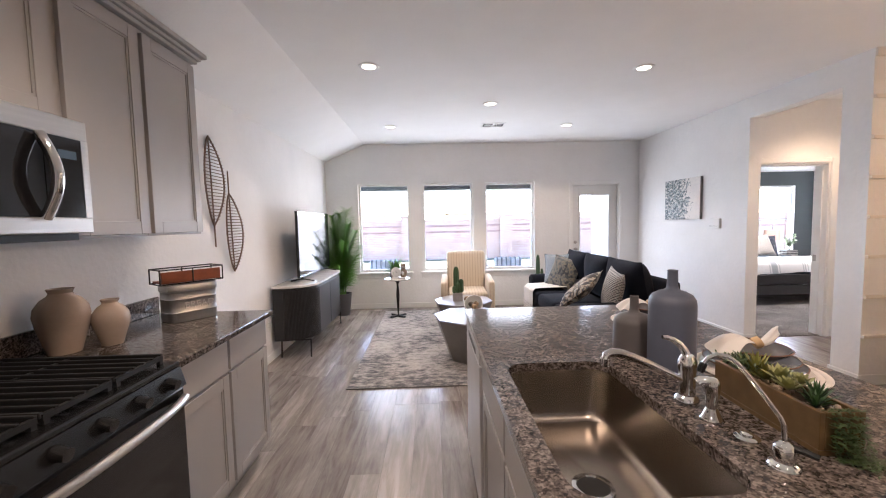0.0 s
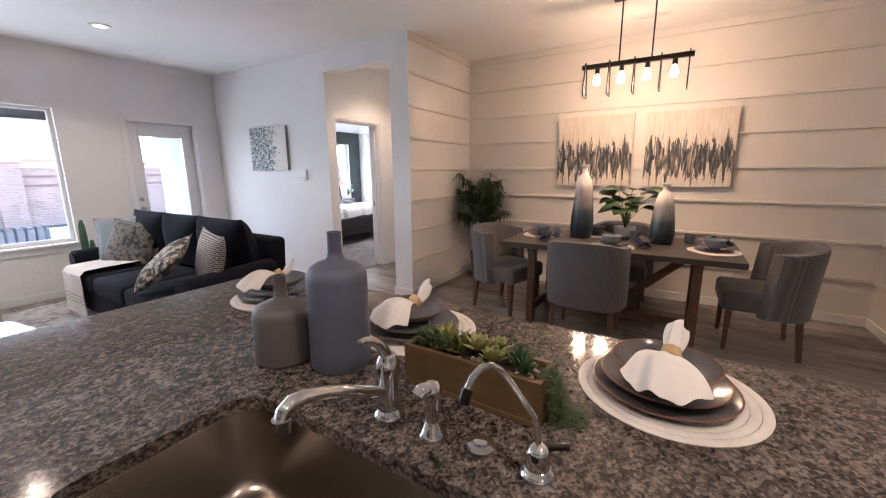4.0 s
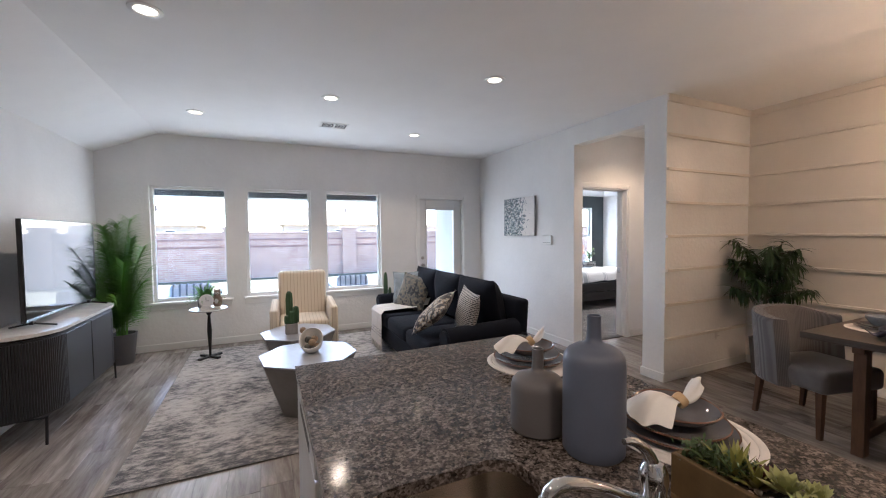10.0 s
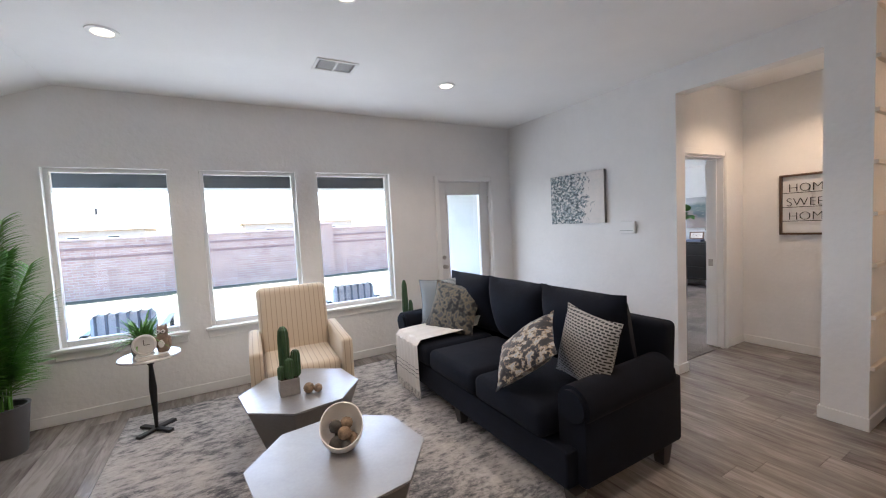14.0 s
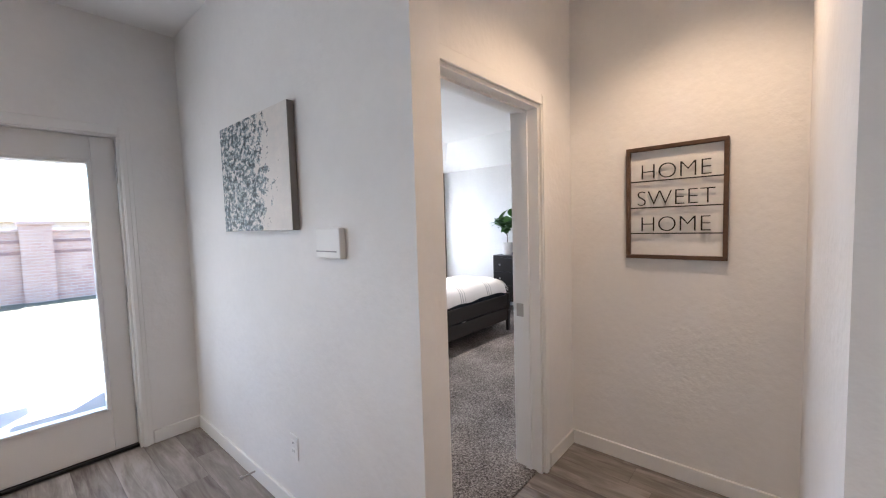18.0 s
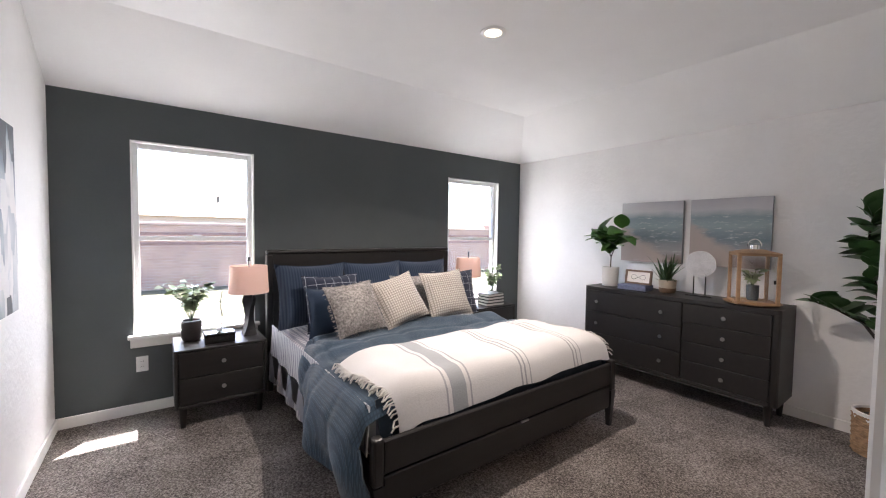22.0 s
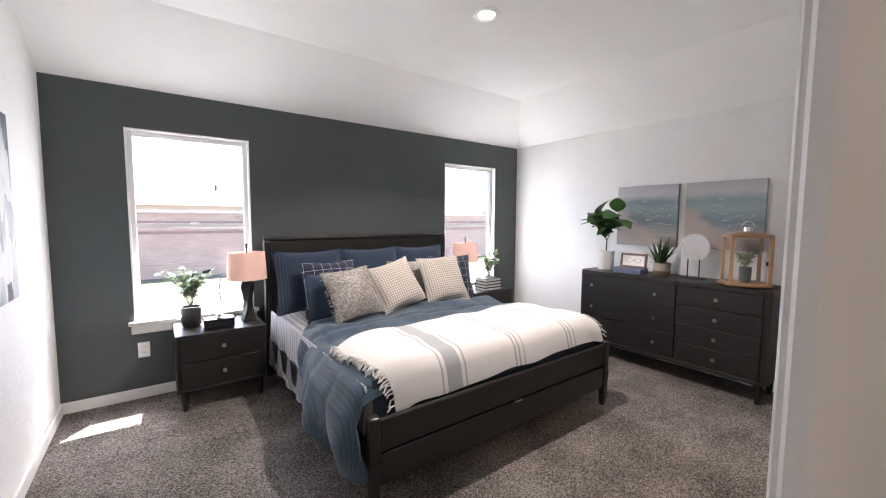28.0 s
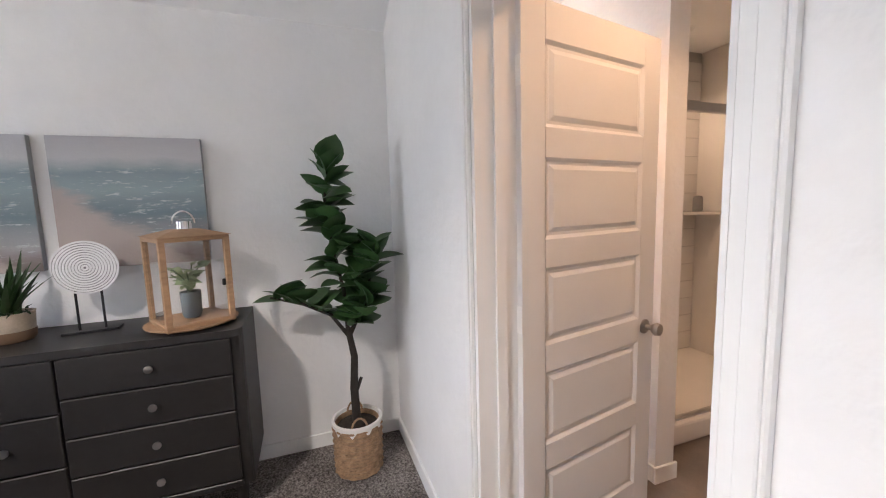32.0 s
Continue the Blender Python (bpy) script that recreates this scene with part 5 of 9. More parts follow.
def napkin(parent, turn):
    """A cloth drawn through a ring like a bow: a broad soft lobe over the bowl's edge and a stiff flared tail."""
    ring_at = Vector((0.0, 0.0, 0.092))
    m = pose(0, 0, 0, 0, 0, turn)

    def lobe(u, v):
        w = 2 * v - 1
        along = 0.006 + 0.150 * u * (1 - 0.38 * abs(w) ** 1.7)
        z = 0.004 + 0.030 * math.sin(math.pi * min(1, 0.95 * u)) * (1 - 0.6 * w * w) - 0.030 * u * u + 0.007 * u * math.sin(6.5 * w + 1.0) + 0.003 * math.sin(14 * w + 5 * u) * u
        return Vector((-along, (0.011 + 0.072 * u ** 0.8) * w + 0.006 * math.sin(5 * u), z)) + ring_at

    bm = bm_new(); grid_sheet(bm, 16, 30, lobe, 0.0025); bmesh.ops.transform(bm, matrix=m, verts=bm.verts[:]); part("lobe", bm, NAPKIN, parent, "", True)

    def tail(u, v):
        # a trough that opens upwards, its middle drawn out to a point
        w = 2 * v - 1
        a = w * radians(118 - 30 * u)
        r = 0.009 + 0.012 * math.sin(math.pi * min(1.0, 0.75 * u)) ** 0.8
        reach = u * (0.082 - 0.020 * abs(w) ** 1.3)
        x = 0.008 + reach * 0.66 + r * (1 - math.cos(a)) * 0.5
        z = 0.004 + reach * 0.76 - r * (1 - math.cos(a)) * 0.55 + 0.004 * math.sin(7 * w + 3 * u) * u
        return Vector((x, r * math.sin(a) * 1.1 + 0.004 * u * math.sin(9 * w), z)) + ring_at

    bm = bm_new(); grid_sheet(bm, 14, 30, tail, 0.0025); bmesh.ops.transform(bm, matrix=m, verts=bm.verts[:]); part("tail", bm, NAPKIN, parent, "", True)
    bm = bm_new()
    c = m @ (ring_at + Vector((0.004, 0, 0.006)))
    lathe(bm, [(0.014, -0.011), (0.019, -0.011), (0.021, 0), (0.019, 0.011), (0.014, 0.011), (0.013, 0), (0.014, -0.011)], 20, c, (math.cos(radians(turn)) * 0.85, math.sin(radians(turn)) * 0.85, 0.5))
    part("napkin_ring", bm, RINGWOOD, parent, "pale wooden ring", True)


def place_setting(x, y, turn):
    z = 0.916
    t = thing("placemat", (x, y, z), "round white woven placemat on the island", "placemat", "island placemats")
    for k in range(9):
        ra, rb = 0.19 - 0.0205 * k, 0.19 - 0.0205 * (k + 1)
        bm = bm_new(); lathe(bm, [(ra - 0.001, 0), (ra, 0.003), (ra - 0.008, 0.0055), (rb + 0.004, 0.0052), (rb + 0.001, 0.003), (rb + 0.001, 0)], 48); part("braid", bm, WOVEN, t, "", True)
    for nm, r, dz, lab in (("dinner_plate", 0.148, 0.006, "large grey glazed dinner plate with brown rim"), ("salad_plate", 0.13, 0.024, "smaller grey glazed plate with brown rim stacked on another")):
        p = thing(nm, (x - 0.01, y + 0.01, z + dz), lab, "plate", "island plates")
        bm = bm_new(); lathe(bm, [(0, 0), (r * 0.6, 0), (r * 0.72, 0.004), (r * 0.97, 0.016), (r * 0.97, 0.019), (r * 0.7, 0.008), (0, 0.006)], 48); part("plate_body", bm, PLATE, p, "", True)
        bm = bm_new(); lathe(bm, [(r * 0.965, 0.0155), (r * 0.995, 0.017), (r, 0.02), (r * 0.97, 0.0205)], 48); part("rim", bm, PLATERIM, p, "brown glazed rim", True)
    b = thing("bowl", (x - 0.01, y + 0.01, z + 0.042), "grey glazed bowl with brown rim holding a napkin", "bowl", "island bowls")
    bm = bm_new(); lathe(bm, [(0, 0), (0.06, 0), (0.072, 0.004), (0.10, 0.024), (0.108, 0.034), (0.104, 0.034), (0.093, 0.021), (0.06, 0.007), (0, 0.006)], 40); part("bowl_body", bm, PLATE, b, "", True)
    bm = bm_new(); lathe(bm, [(0.106, 0.0315), (0.110, 0.035), (0.1055, 0.037), (0.103, 0.034)], 40); part("rim", bm, PLATERIM, b, "", True)
    nk = thing("napkin", (x - 0.01, y + 0.0, z - 0.005), "white linen napkin drawn through a wooden ring", "napkin", "island napkins")
    napkin(nk, turn)


place_setting(1.03, 0.115, -8)
place_setting(1.03, 0.81, -14)
place_setting(1.03, 1.47, -18)

t = thing("succulent_planter", (0.80, 0.482, 0.916), "gilded wooden trough planted with mixed succulents", "planter", turn=-2)
PH = 0.165
for nm, a in (("bottom_board", (-0.05, 0.05, -PH, PH, 0, 0.012)), ("side_board", (-0.05, -0.038, -PH, PH, 0.0125, 0.098)), ("side_board", (0.038, 0.05, -PH, PH, 0.0125, 0.098)), ("end_board", (-0.0375, 0.0375, -PH, -PH + 0.012, 0.0125, 0.098)), ("end_board", (-0.0375, 0.0375, PH - 0.012, PH, 0.0125, 0.098))):
    bm = bm_new(); box(bm, *a, 0.0012, 1); part(nm, bm, BRASSWOOD, t)
bm = bm_new(); box(bm, -0.037, 0.037, -PH + 0.013, PH - 0.013, 0.0125, 0.085); part("soil", bm, SOIL, t)
rng = random.Random(3)
PEBBLE = plain("pale_pebbles", (0.42, 0.33, 0.25), 0.8, vary=0.3, scale=60)
bm = bm_new()
for _ in range(46):
    bmesh.ops.create_icosphere(bm, subdivisions=1, radius=rng.uniform(0.005, 0.0085), matrix=Matrix.Translation((rng.uniform(-0.032, 0.032), rng.uniform(-PH + 0.018, PH - 0.018), 0.088)))
ob = part("pebbles", bm, PEBBLE, t, "pale pebbles on the soil", True); ob["kind"] = "stuff"


def tuft(bm, c, n, spread, rise, size):
    for _ in range(n):
        q = (c[0] + rng.gauss(0, spread), c[1] + rng.gauss(0, spread), c[2] + rng.uniform(0, rise))
        add_blade(bm, q, rng.uniform(0, 360), rng.uniform(5, 75), size * rng.uniform(0.8, 1.2), size * 0.62, 0.1, 2)


def spikes(bm, c, n, length, width, low=35):
    for k in range(n):
        add_blade(bm, c, k * 137.5 + rng.uniform(-10, 10), low + (86 - low) * k / n + rng.uniform(-6, 6), length * rng.uniform(0.85, 1.15), width, 0.05, 4)


for k in range(3):      # small-leaved bush
    bm = bm_new(); tuft(bm, (rng.uniform(-0.018, 0.018), 0.132 - 0.032 * k, 0.088), 200, 0.015, 0.036, 0.014); part("succulent", bm, LEAF_BUSH, t, "bushy small-leaved succulent", True)
for y, n, ln in ((0.066, 22, 0.072), (0.032, 16, 0.058)):      # spiky aloe
    bm = bm_new(); spikes(bm, (-0.006, y, 0.088), n, ln, 0.016, 22); part("succulent", bm, LEAF_ALOE, t, "spiky green aloe", True)
bm = bm_new(); rosette(bm, (0.016, 0.03, 0.098), 0.042, rng, 22, 66, 0.55); part("succulent", bm, LEAF_PURPLE, t, "dark red rosette succulent", True)
for x, y, z, r in ((-0.006, -0.012, 0.108, 0.052), (-0.022, -0.052, 0.1, 0.046), (0.016, -0.045, 0.11, 0.04)):
    bm = bm_new(); rosette(bm, (x, y, z), r, rng, 26, 66, 0.62); part("succulent", bm, LEAF_SUCCULENT, t, "pale green rosette succulent", True)
bm = bm_new(); spikes(bm, (0.004, -0.098, 0.088), 34, 0.056, 0.011, 26); part("succulent", bm, LEAF, t, "dark green striped spiky succulent", True)
bm = bm_new(); spikes(bm, (-0.02, -0.122, 0.088), 22, 0.042, 0.010, 20); part("succulent", bm, LEAF, t, "dark green striped spiky succulent", True)
bm = bm_new()
for _ in range(40):
    p = Vector((rng.uniform(-0.035, 0.045), -PH + 0.02, 0.092))
    for sgm in range(13):
        p = p + Vector((rng.uniform(-0.005, 0.006), -0.008 if sgm < 4 else rng.uniform(-0.007, 0.003), 0.003 if sgm < 2 else -0.0115))
        if p.z < 0.004:
            p.z = 0.005
            p += Vector((rng.uniform(0, 0.012), rng.uniform(-0.014, 0), 0))
        for _k in range(2):
            add_blade(bm, p, rng.uniform(0, 360), rng.uniform(-20, 40), 0.0105, 0.007, 0.2, 2)
ob = part("trailing_foliage", bm, LEAF_BUSH, t, "trailing green foliage"); ob["kind"] = "stuff"

# ---- fabrics ----
def cloth(name, c, vary=0.1, weave=300.0, relief=0.35, rough=0.95, sheen=0.3):
    m, nt, b = nodes_of(name)
    big, f = noise_node(nt, 5, 3), noise_node(nt, weave, 2)
    link(nt, ramp(nt, big.outputs[0], [(0.3, [v * (1 - vary) for v in c]), (0.7, [v * (1 + vary) for v in c])]).outputs[0], b.inputs["Base Color"])
    b.inputs["Roughness"].default_value, b.inputs["Sheen Weight"].default_value = rough, sheen
    b.inputs["Specular IOR Level"].default_value = 0.2
    bump(nt, b, f.outputs[0], relief, 0.003)
    return m


def wave_cloth(name, a, c, scale, axis="X", lo=0.45, hi=0.55, relief=0.3, ws=False, rot=(0, 0, 0)):
    """Striped or ribbed cloth."""
    m, nt, b = nodes_of(name)
    tc = nt.nodes.new("ShaderNodeNewGeometry" if ws else "ShaderNodeTexCoord")
    mp = nt.nodes.new("ShaderNodeMapping"); mp.inputs["Rotation"].default_value = rot
    link(nt, tc.outputs["Position" if ws else "Object"], mp.inputs[0])
    w = nt.nodes.new("ShaderNodeTexWave"); w.bands_direction = axis
    w.inputs["Scale"].default_value = scale
    w.inputs["Distortion"].default_value = 0.4
    link(nt, mp.outputs[0], w.inputs["Vector"])
    link(nt, ramp(nt, w.outputs["Fac"], [(lo, a), (hi, c)]).outputs[0], b.inputs["Base Color"])
    b.inputs["Roughness"].default_value, b.inputs["Sheen Weight"].default_value = 0.95, 0.25
    b.inputs["Specular IOR Level"].default_value = 0.2
    bump(nt, b, w.outputs["Fac"], relief, 0.004)
    return m


def grid_cloth(name, ground, line, cell, width, relief=0.2, row=None, shift=0.0):
    """Cloth with a grid of lines, in the object's own x and y."""
    m, nt, b = nodes_of(name)
    tc = nt.nodes.new("ShaderNodeTexCoord")
    br = nt.nodes.new("ShaderNodeTexBrick")
    br.offset = shift
    br.inputs["Scale"].default_value = 1.0
    br.inputs["Brick Width"].default_value, br.inputs["Row Height"].default_value, br.inputs["Mortar Size"].default_value = cell, row or cell, width
    br.inputs["Color1"].default_value = br.inputs["Color2"].default_value = rgb(ground)
    br.inputs["Mortar"].default_value = rgb(line)
    link(nt, tc.outputs["Object"], br.inputs["Vector"])
    link(nt, br.outputs[0], b.inputs["Base Color"])
    b.inputs["Roughness"].default_value, b.inputs["Sheen Weight"].default_value = 0.95, 0.25
    bump(nt, b, br.outputs["Fac"], relief, 0.006)
    return m


def blotch_cloth(name, stops, scale, relief=0.3, detail=5.0, kind="noise"):
    m, nt, b = nodes_of(name)
    if kind == "noise":
        n = noise_node(nt, scale, detail, rough=0.6)
        fac = n.outputs[0]
    else:
        tc = nt.nodes.new("ShaderNodeTexCoord")
        n = nt.nodes.new("ShaderNodeTexVoronoi"); n.feature = "DISTANCE_TO_EDGE"
        n.inputs["Scale"].default_value = scale
        link(nt, tc.outputs["Object"], n.inputs["Vector"])
        fac = n.outputs["Distance"]
    link(nt, ramp(nt, fac, stops).outputs[0], b.inputs["Base Color"])
    b.inputs["Roughness"].default_value, b.inputs["Sheen Weight"].default_value = 0.95, 0.3
    bump(nt, b, fac, relief, 0.005)
    return m


NAVY = cloth("navy_sofa_cloth", (0.006, 0.008, 0.015), 0.2, 260, sheen=0.02)
CREAMSTRIPE = wave_cloth("cream_striped_cloth", (0.60, 0.52, 0.41), (0.43, 0.355, 0.27), 7.5, "X", 0.90, 0.99, 0.10)
PILLOW_FLORAL = blotch_cloth("floral_cloth", [(0.42, (0.012, 0.013, 0.018)), (0.49, (0.035, 0.036, 0.045)), (0.53, (0.26, 0.20, 0.13)), (0.60, (0.44, 0.41, 0.36)), (0.68, (0.25, 0.28, 0.31))], 20, detail=3)
PILLOW_DAMASK = blotch_cloth("damask_cloth", [(0.36, (0.02, 0.023, 0.028)), (0.45, (0.075, 0.078, 0.075)), (0.54, (0.17, 0.145, 0.10)), (0.66, (0.07, 0.075, 0.08))], 19, detail=1)
PILLOW_TWEED = grid_cloth("black_white_weave", (0.020, 0.020, 0.024), (0.36, 0.35, 0.335), 0.030, 0.0042, 0.3, 0.0165, 0.5)
PILLOW_BLUE = grid_cloth("blue_grey_weave", (0.06, 0.09, 0.12), (0.36, 0.40, 0.43), 0.026, 0.004, 0.3, 0.015, 0.5)
THROW = cloth("white_throw", (0.66, 0.63, 0.59), 0.05, 180)
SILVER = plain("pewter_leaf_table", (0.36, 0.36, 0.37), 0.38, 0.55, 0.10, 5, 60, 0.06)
# the drum's sides are coloured darker than its top
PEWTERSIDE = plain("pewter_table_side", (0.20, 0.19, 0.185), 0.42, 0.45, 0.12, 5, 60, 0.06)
MARBLE = plain("white_marble", (0.62, 0.61, 0.60), 0.22, vary=0.14, scale=6, grain=30, relief=0.0)
CHARCOAL = plain("charcoal_lacquer", (0.022, 0.024, 0.028), 0.45, vary=0.12, scale=6, relief=0.03)


def pillow(bm, w, h, t, n=14, pinch=0.10, seed=0):
    """A stuffed cushion lying in x-y, thick along z, with drawn-in sides and pointed corners."""
    rng = random.Random(seed)
    ph = [rng.uniform(0, 6.28) for _ in range(4)]
    sides = []
    for s in (1, -1):
        g = []
        for i in range(n + 1):
            row = []
            for j in range(n + 1):
                u, v = 2 * i / n - 1, 2 * j / n - 1
                x = w / 2 * u * (1 - pinch * (1 - v * v) * abs(u) ** 3)
                y = h / 2 * v * (1 - pinch * (1 - u * u) * abs(v) ** 3)
                z = s * t / 2 * (max(0, 1 - abs(u) ** 2.6) * max(0, 1 - abs(v) ** 2.6)) ** 0.55
                z += 0.012 * t / 0.15 * math.sin(3 * u + ph[0]) * math.sin(2.5 * v + ph[1]) * (1 - u * u) * (1 - v * v)
                row.append(Vector((x, y, z)))
            g.append(row)
        sides.append(g)
    top = [[bm.verts.new(p) for p in row] for row in sides[0]]
    bot = [[top[i][j] if i in (0, n) or j in (0, n) else bm.verts.new(sides[1][i][j]) for j in range(n + 1)] for i in range(n + 1)]
    for g in (top, bot):
        for i in range(n):
            for j in range(n):
                bm.faces.new((g[i][j], g[i + 1][j], g[i + 1][j + 1], g[i][j + 1]))


def axes(c, ex, ey):
    """The pose of a cushion with its middle at c and its sides along ex and, as near as can be, ey."""
    ex = Vector(ex).normalized()
    ey = Vector(ey)
    ey = (ey - ex * ey.dot(ex)).normalized()
    ez = ex.cross(ey)
    m = Matrix((ex, ey, ez)).transposed().to_4x4()
    return Matrix.Translation(c) @ m


def throw_pillow(name, at, turn, tilt, w, h, t, material, label, group="", spin=0.0, fringe=None, seed=1):
    """A cushion standing on its lower edge at `at`, leaning back by tilt; turn: where its face looks (0 = -y)."""
    ob = thing(name, at, label, "pillow", group)
    m = pose(*at, 0, 0, turn) @ pose(0, 0, 0, 90 - tilt, 0, 0) @ pose(0, 0, 0, 0, 0, spin) @ Matrix.Translation((0, h / 2 * (abs(math.cos(radians(spin))) + abs(math.sin(radians(spin)))) * 0.97, 0))
    ob.matrix_world = m
    bm = bm_new(); pillow(bm, w, h, t, seed=seed); part("cover", bm, material, ob, "", True)
    bm = bm_new()
    pts = []
    for k in range(40):
        a = k / 40 * 4
        s, f = int(a), a - int(a)
        u, v = [(2 * f - 1, -1), (1, 2 * f - 1), (1 - 2 * f, 1), (-1, 1 - 2 * f)][s]
        pts.append((w / 2 * u * (1 - 0.10 * (1 - v * v) * abs(u) ** 3), h / 2 * v * (1 - 0.10 * (1 - u * u) * abs(v) ** 3), 0))
    tube(bm, pts, 0.004, 6, closed=True); part("seam_piping", bm, material, ob, "", True)
    if fringe is not None:
        rng = random.Random(seed)
        bm = bm_new()
        for k in range(90):
            s = 1 if k % 2 else -1
            y = rng.uniform(-h / 2, h / 2)
            add_blade(bm, (s * w / 2 * 0.96, y, 0), (0 if s > 0 else 180) + rng.uniform(-30, 30), rng.uniform(-40, 40), rng.uniform(0.02, 0.035), 0.007, 0.3, 2)
        part("fringe", bm, fringe, ob, "short frayed fringe")
    return ob


# ---- living room ----
t = thing("area_rug", (0, 0, 0), "distressed grey and cream low-pile area rug", "rug")
bm = bm_new()
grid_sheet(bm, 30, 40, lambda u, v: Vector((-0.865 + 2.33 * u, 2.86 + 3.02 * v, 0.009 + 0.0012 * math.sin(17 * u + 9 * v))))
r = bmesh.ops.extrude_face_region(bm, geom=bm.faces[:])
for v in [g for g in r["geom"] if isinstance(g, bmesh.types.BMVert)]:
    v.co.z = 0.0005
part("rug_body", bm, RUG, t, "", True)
bm = bm_new(); tube(bm, [(-0.865, 2.86, 0.005), (1.465, 2.86, 0.005), (1.465, 5.88, 0.005), (-0.865, 5.88, 0.005)], 0.005, 6, closed=True); part("binding", bm, cloth("rug_binding", (0.10, 0.095, 0.09)), t)

# media console with rounded front corners
t = thing("media_console", (0, 0, 0), "charcoal reeded media console with a white marble top", "console")
X0, X1, Y0, Y1 = -1.815, -1.385, 3.68, 5.26


def round_front(o, r, n=10):
    pts = [(X0, Y0 + o)]
    for k in range(n + 1):
        a = radians(-90 + 90 * k / n)
        pts.append((X1 - o - r + r * math.cos(a), Y0 + o + r + r * math.sin(a)))
    for k in range(n + 1):
        a = radians(90 * k / n)
        pts.append((X1 - o - r + r * math.cos(a), Y1 - o - r + r * math.sin(a)))
    pts.append((X0, Y1 - o))
    return pts


bm = bm_new(); prism(bm, round_front(0.02, 0.30), 0.20, 0.755); part("body", bm, CHARCOAL, t)
bm = bm_new(); prism(bm, round_front(0.03, 0.30), 0.755, 0.775); part("recess", bm, BLACKM, t)
bm = bm_new(); prism(bm, round_front(0.0, 0.31), 0.775, 0.80); part("top", bm, MARBLE, t, "white marble top")
pts = round_front(0.018, 0.30, 16)[1:18]
for c in (round_front(0.018, 0.30, 16)[1:18], round_front(0.018, 0.30, 16)[18:-1]):
    for p, q in zip(c, c[1:]):
        for k in range(2):
            f = (k + 0.5) / 2
            x, y = p[0] + (q[0] - p[0]) * f, p[1] + (q[1] - p[1]) * f
            bm = bm_new(); cyl(bm, (x, y, 0.215), (x, y, 0.74), 0.008, seg=6); part("reed", bm, CHARCOAL, t)
for a, b in ((4.00, 4.465), (4.475, 4.94)):
    bm = bm_new(); box(bm, X1 - 0.022, X1 - 0.010, a, b, 0.215, 0.742, 0.003, 1); part("door", bm, CHARCOAL, t)
for y in (3.78, 5.16):
    for x in (X0 + 0.05, X1 - 0.06):
        bm = bm_new(); tube(bm, [(x, y, 0.20), (x, y + (0.015 if y > 4.5 else -0.015), 0.0)], 0.009, 8); part("leg", bm, BLACKM, t, "", True)
    bm = bm_new(); cyl(bm, (X0 + 0.05, y, 0.188), (X1 - 0.06, y, 0.188), 0.007, seg=8); part("cross_bar", bm, BLACKM, t)

t = thing("television", (-1.60, 4.56, 0.801), "black flat-screen television standing on the console, switched off", "television")
bm = bm_new(); box(bm, -0.012, 0.018, -0.645, 0.645, 0.05, 0.81, 0.004, 2); part("housing", bm, BLACK, t)
bm = bm_new(); box(bm, 0.018, 0.0195, -0.638, 0.638, 0.062, 0.803); part("screen", bm, plain("dark_screen", (0.006, 0.006, 0.008), 0.04, vary=0, relief=0, spec=0.45), t, "glossy dark screen")
bm = bm_new(); box(bm, -0.05, -0.012, -0.4, 0.4, 0.10, 0.45, 0.01); part("rear_box", bm, BLACKM, t)
for y in (-0.52, 0.52):
    bm = bm_new(); tube(bm, [(-0.13, y, 0.006), (0.0, y, 0.03), (0.14, y, 0.006)], 0.007, 8); box(bm, -0.012, 0.012, y - 0.02, y + 0.02, 0.02, 0.075, 0.003, 1); part("foot", bm, BLACKM, t, "", True)

# areca palm in the corner
GREYPOT = plain("grey_planter", (0.10, 0.10, 0.105), 0.6, vary=0.1)
t = thing("areca_palm", (-1.53, 5.74, 0), "tall green palm in a dark grey pot", "plant")
bm = bm_new(); lathe(bm, [(0, 0), (0.10, 0), (0.105, 0.01), (0.14, 0.34), (0.145, 0.35), (0.125, 0.35), (0.12, 0.31), (0, 0.30)], 28); part("pot", bm, GREYPOT, t, "", True)
bm = bm_new(); lathe(bm, [(0.12, 0.305), (0.05, 0.325), (0, 0.33)], 16); part("soil", bm, SOIL, t)
rng = random.Random(11)
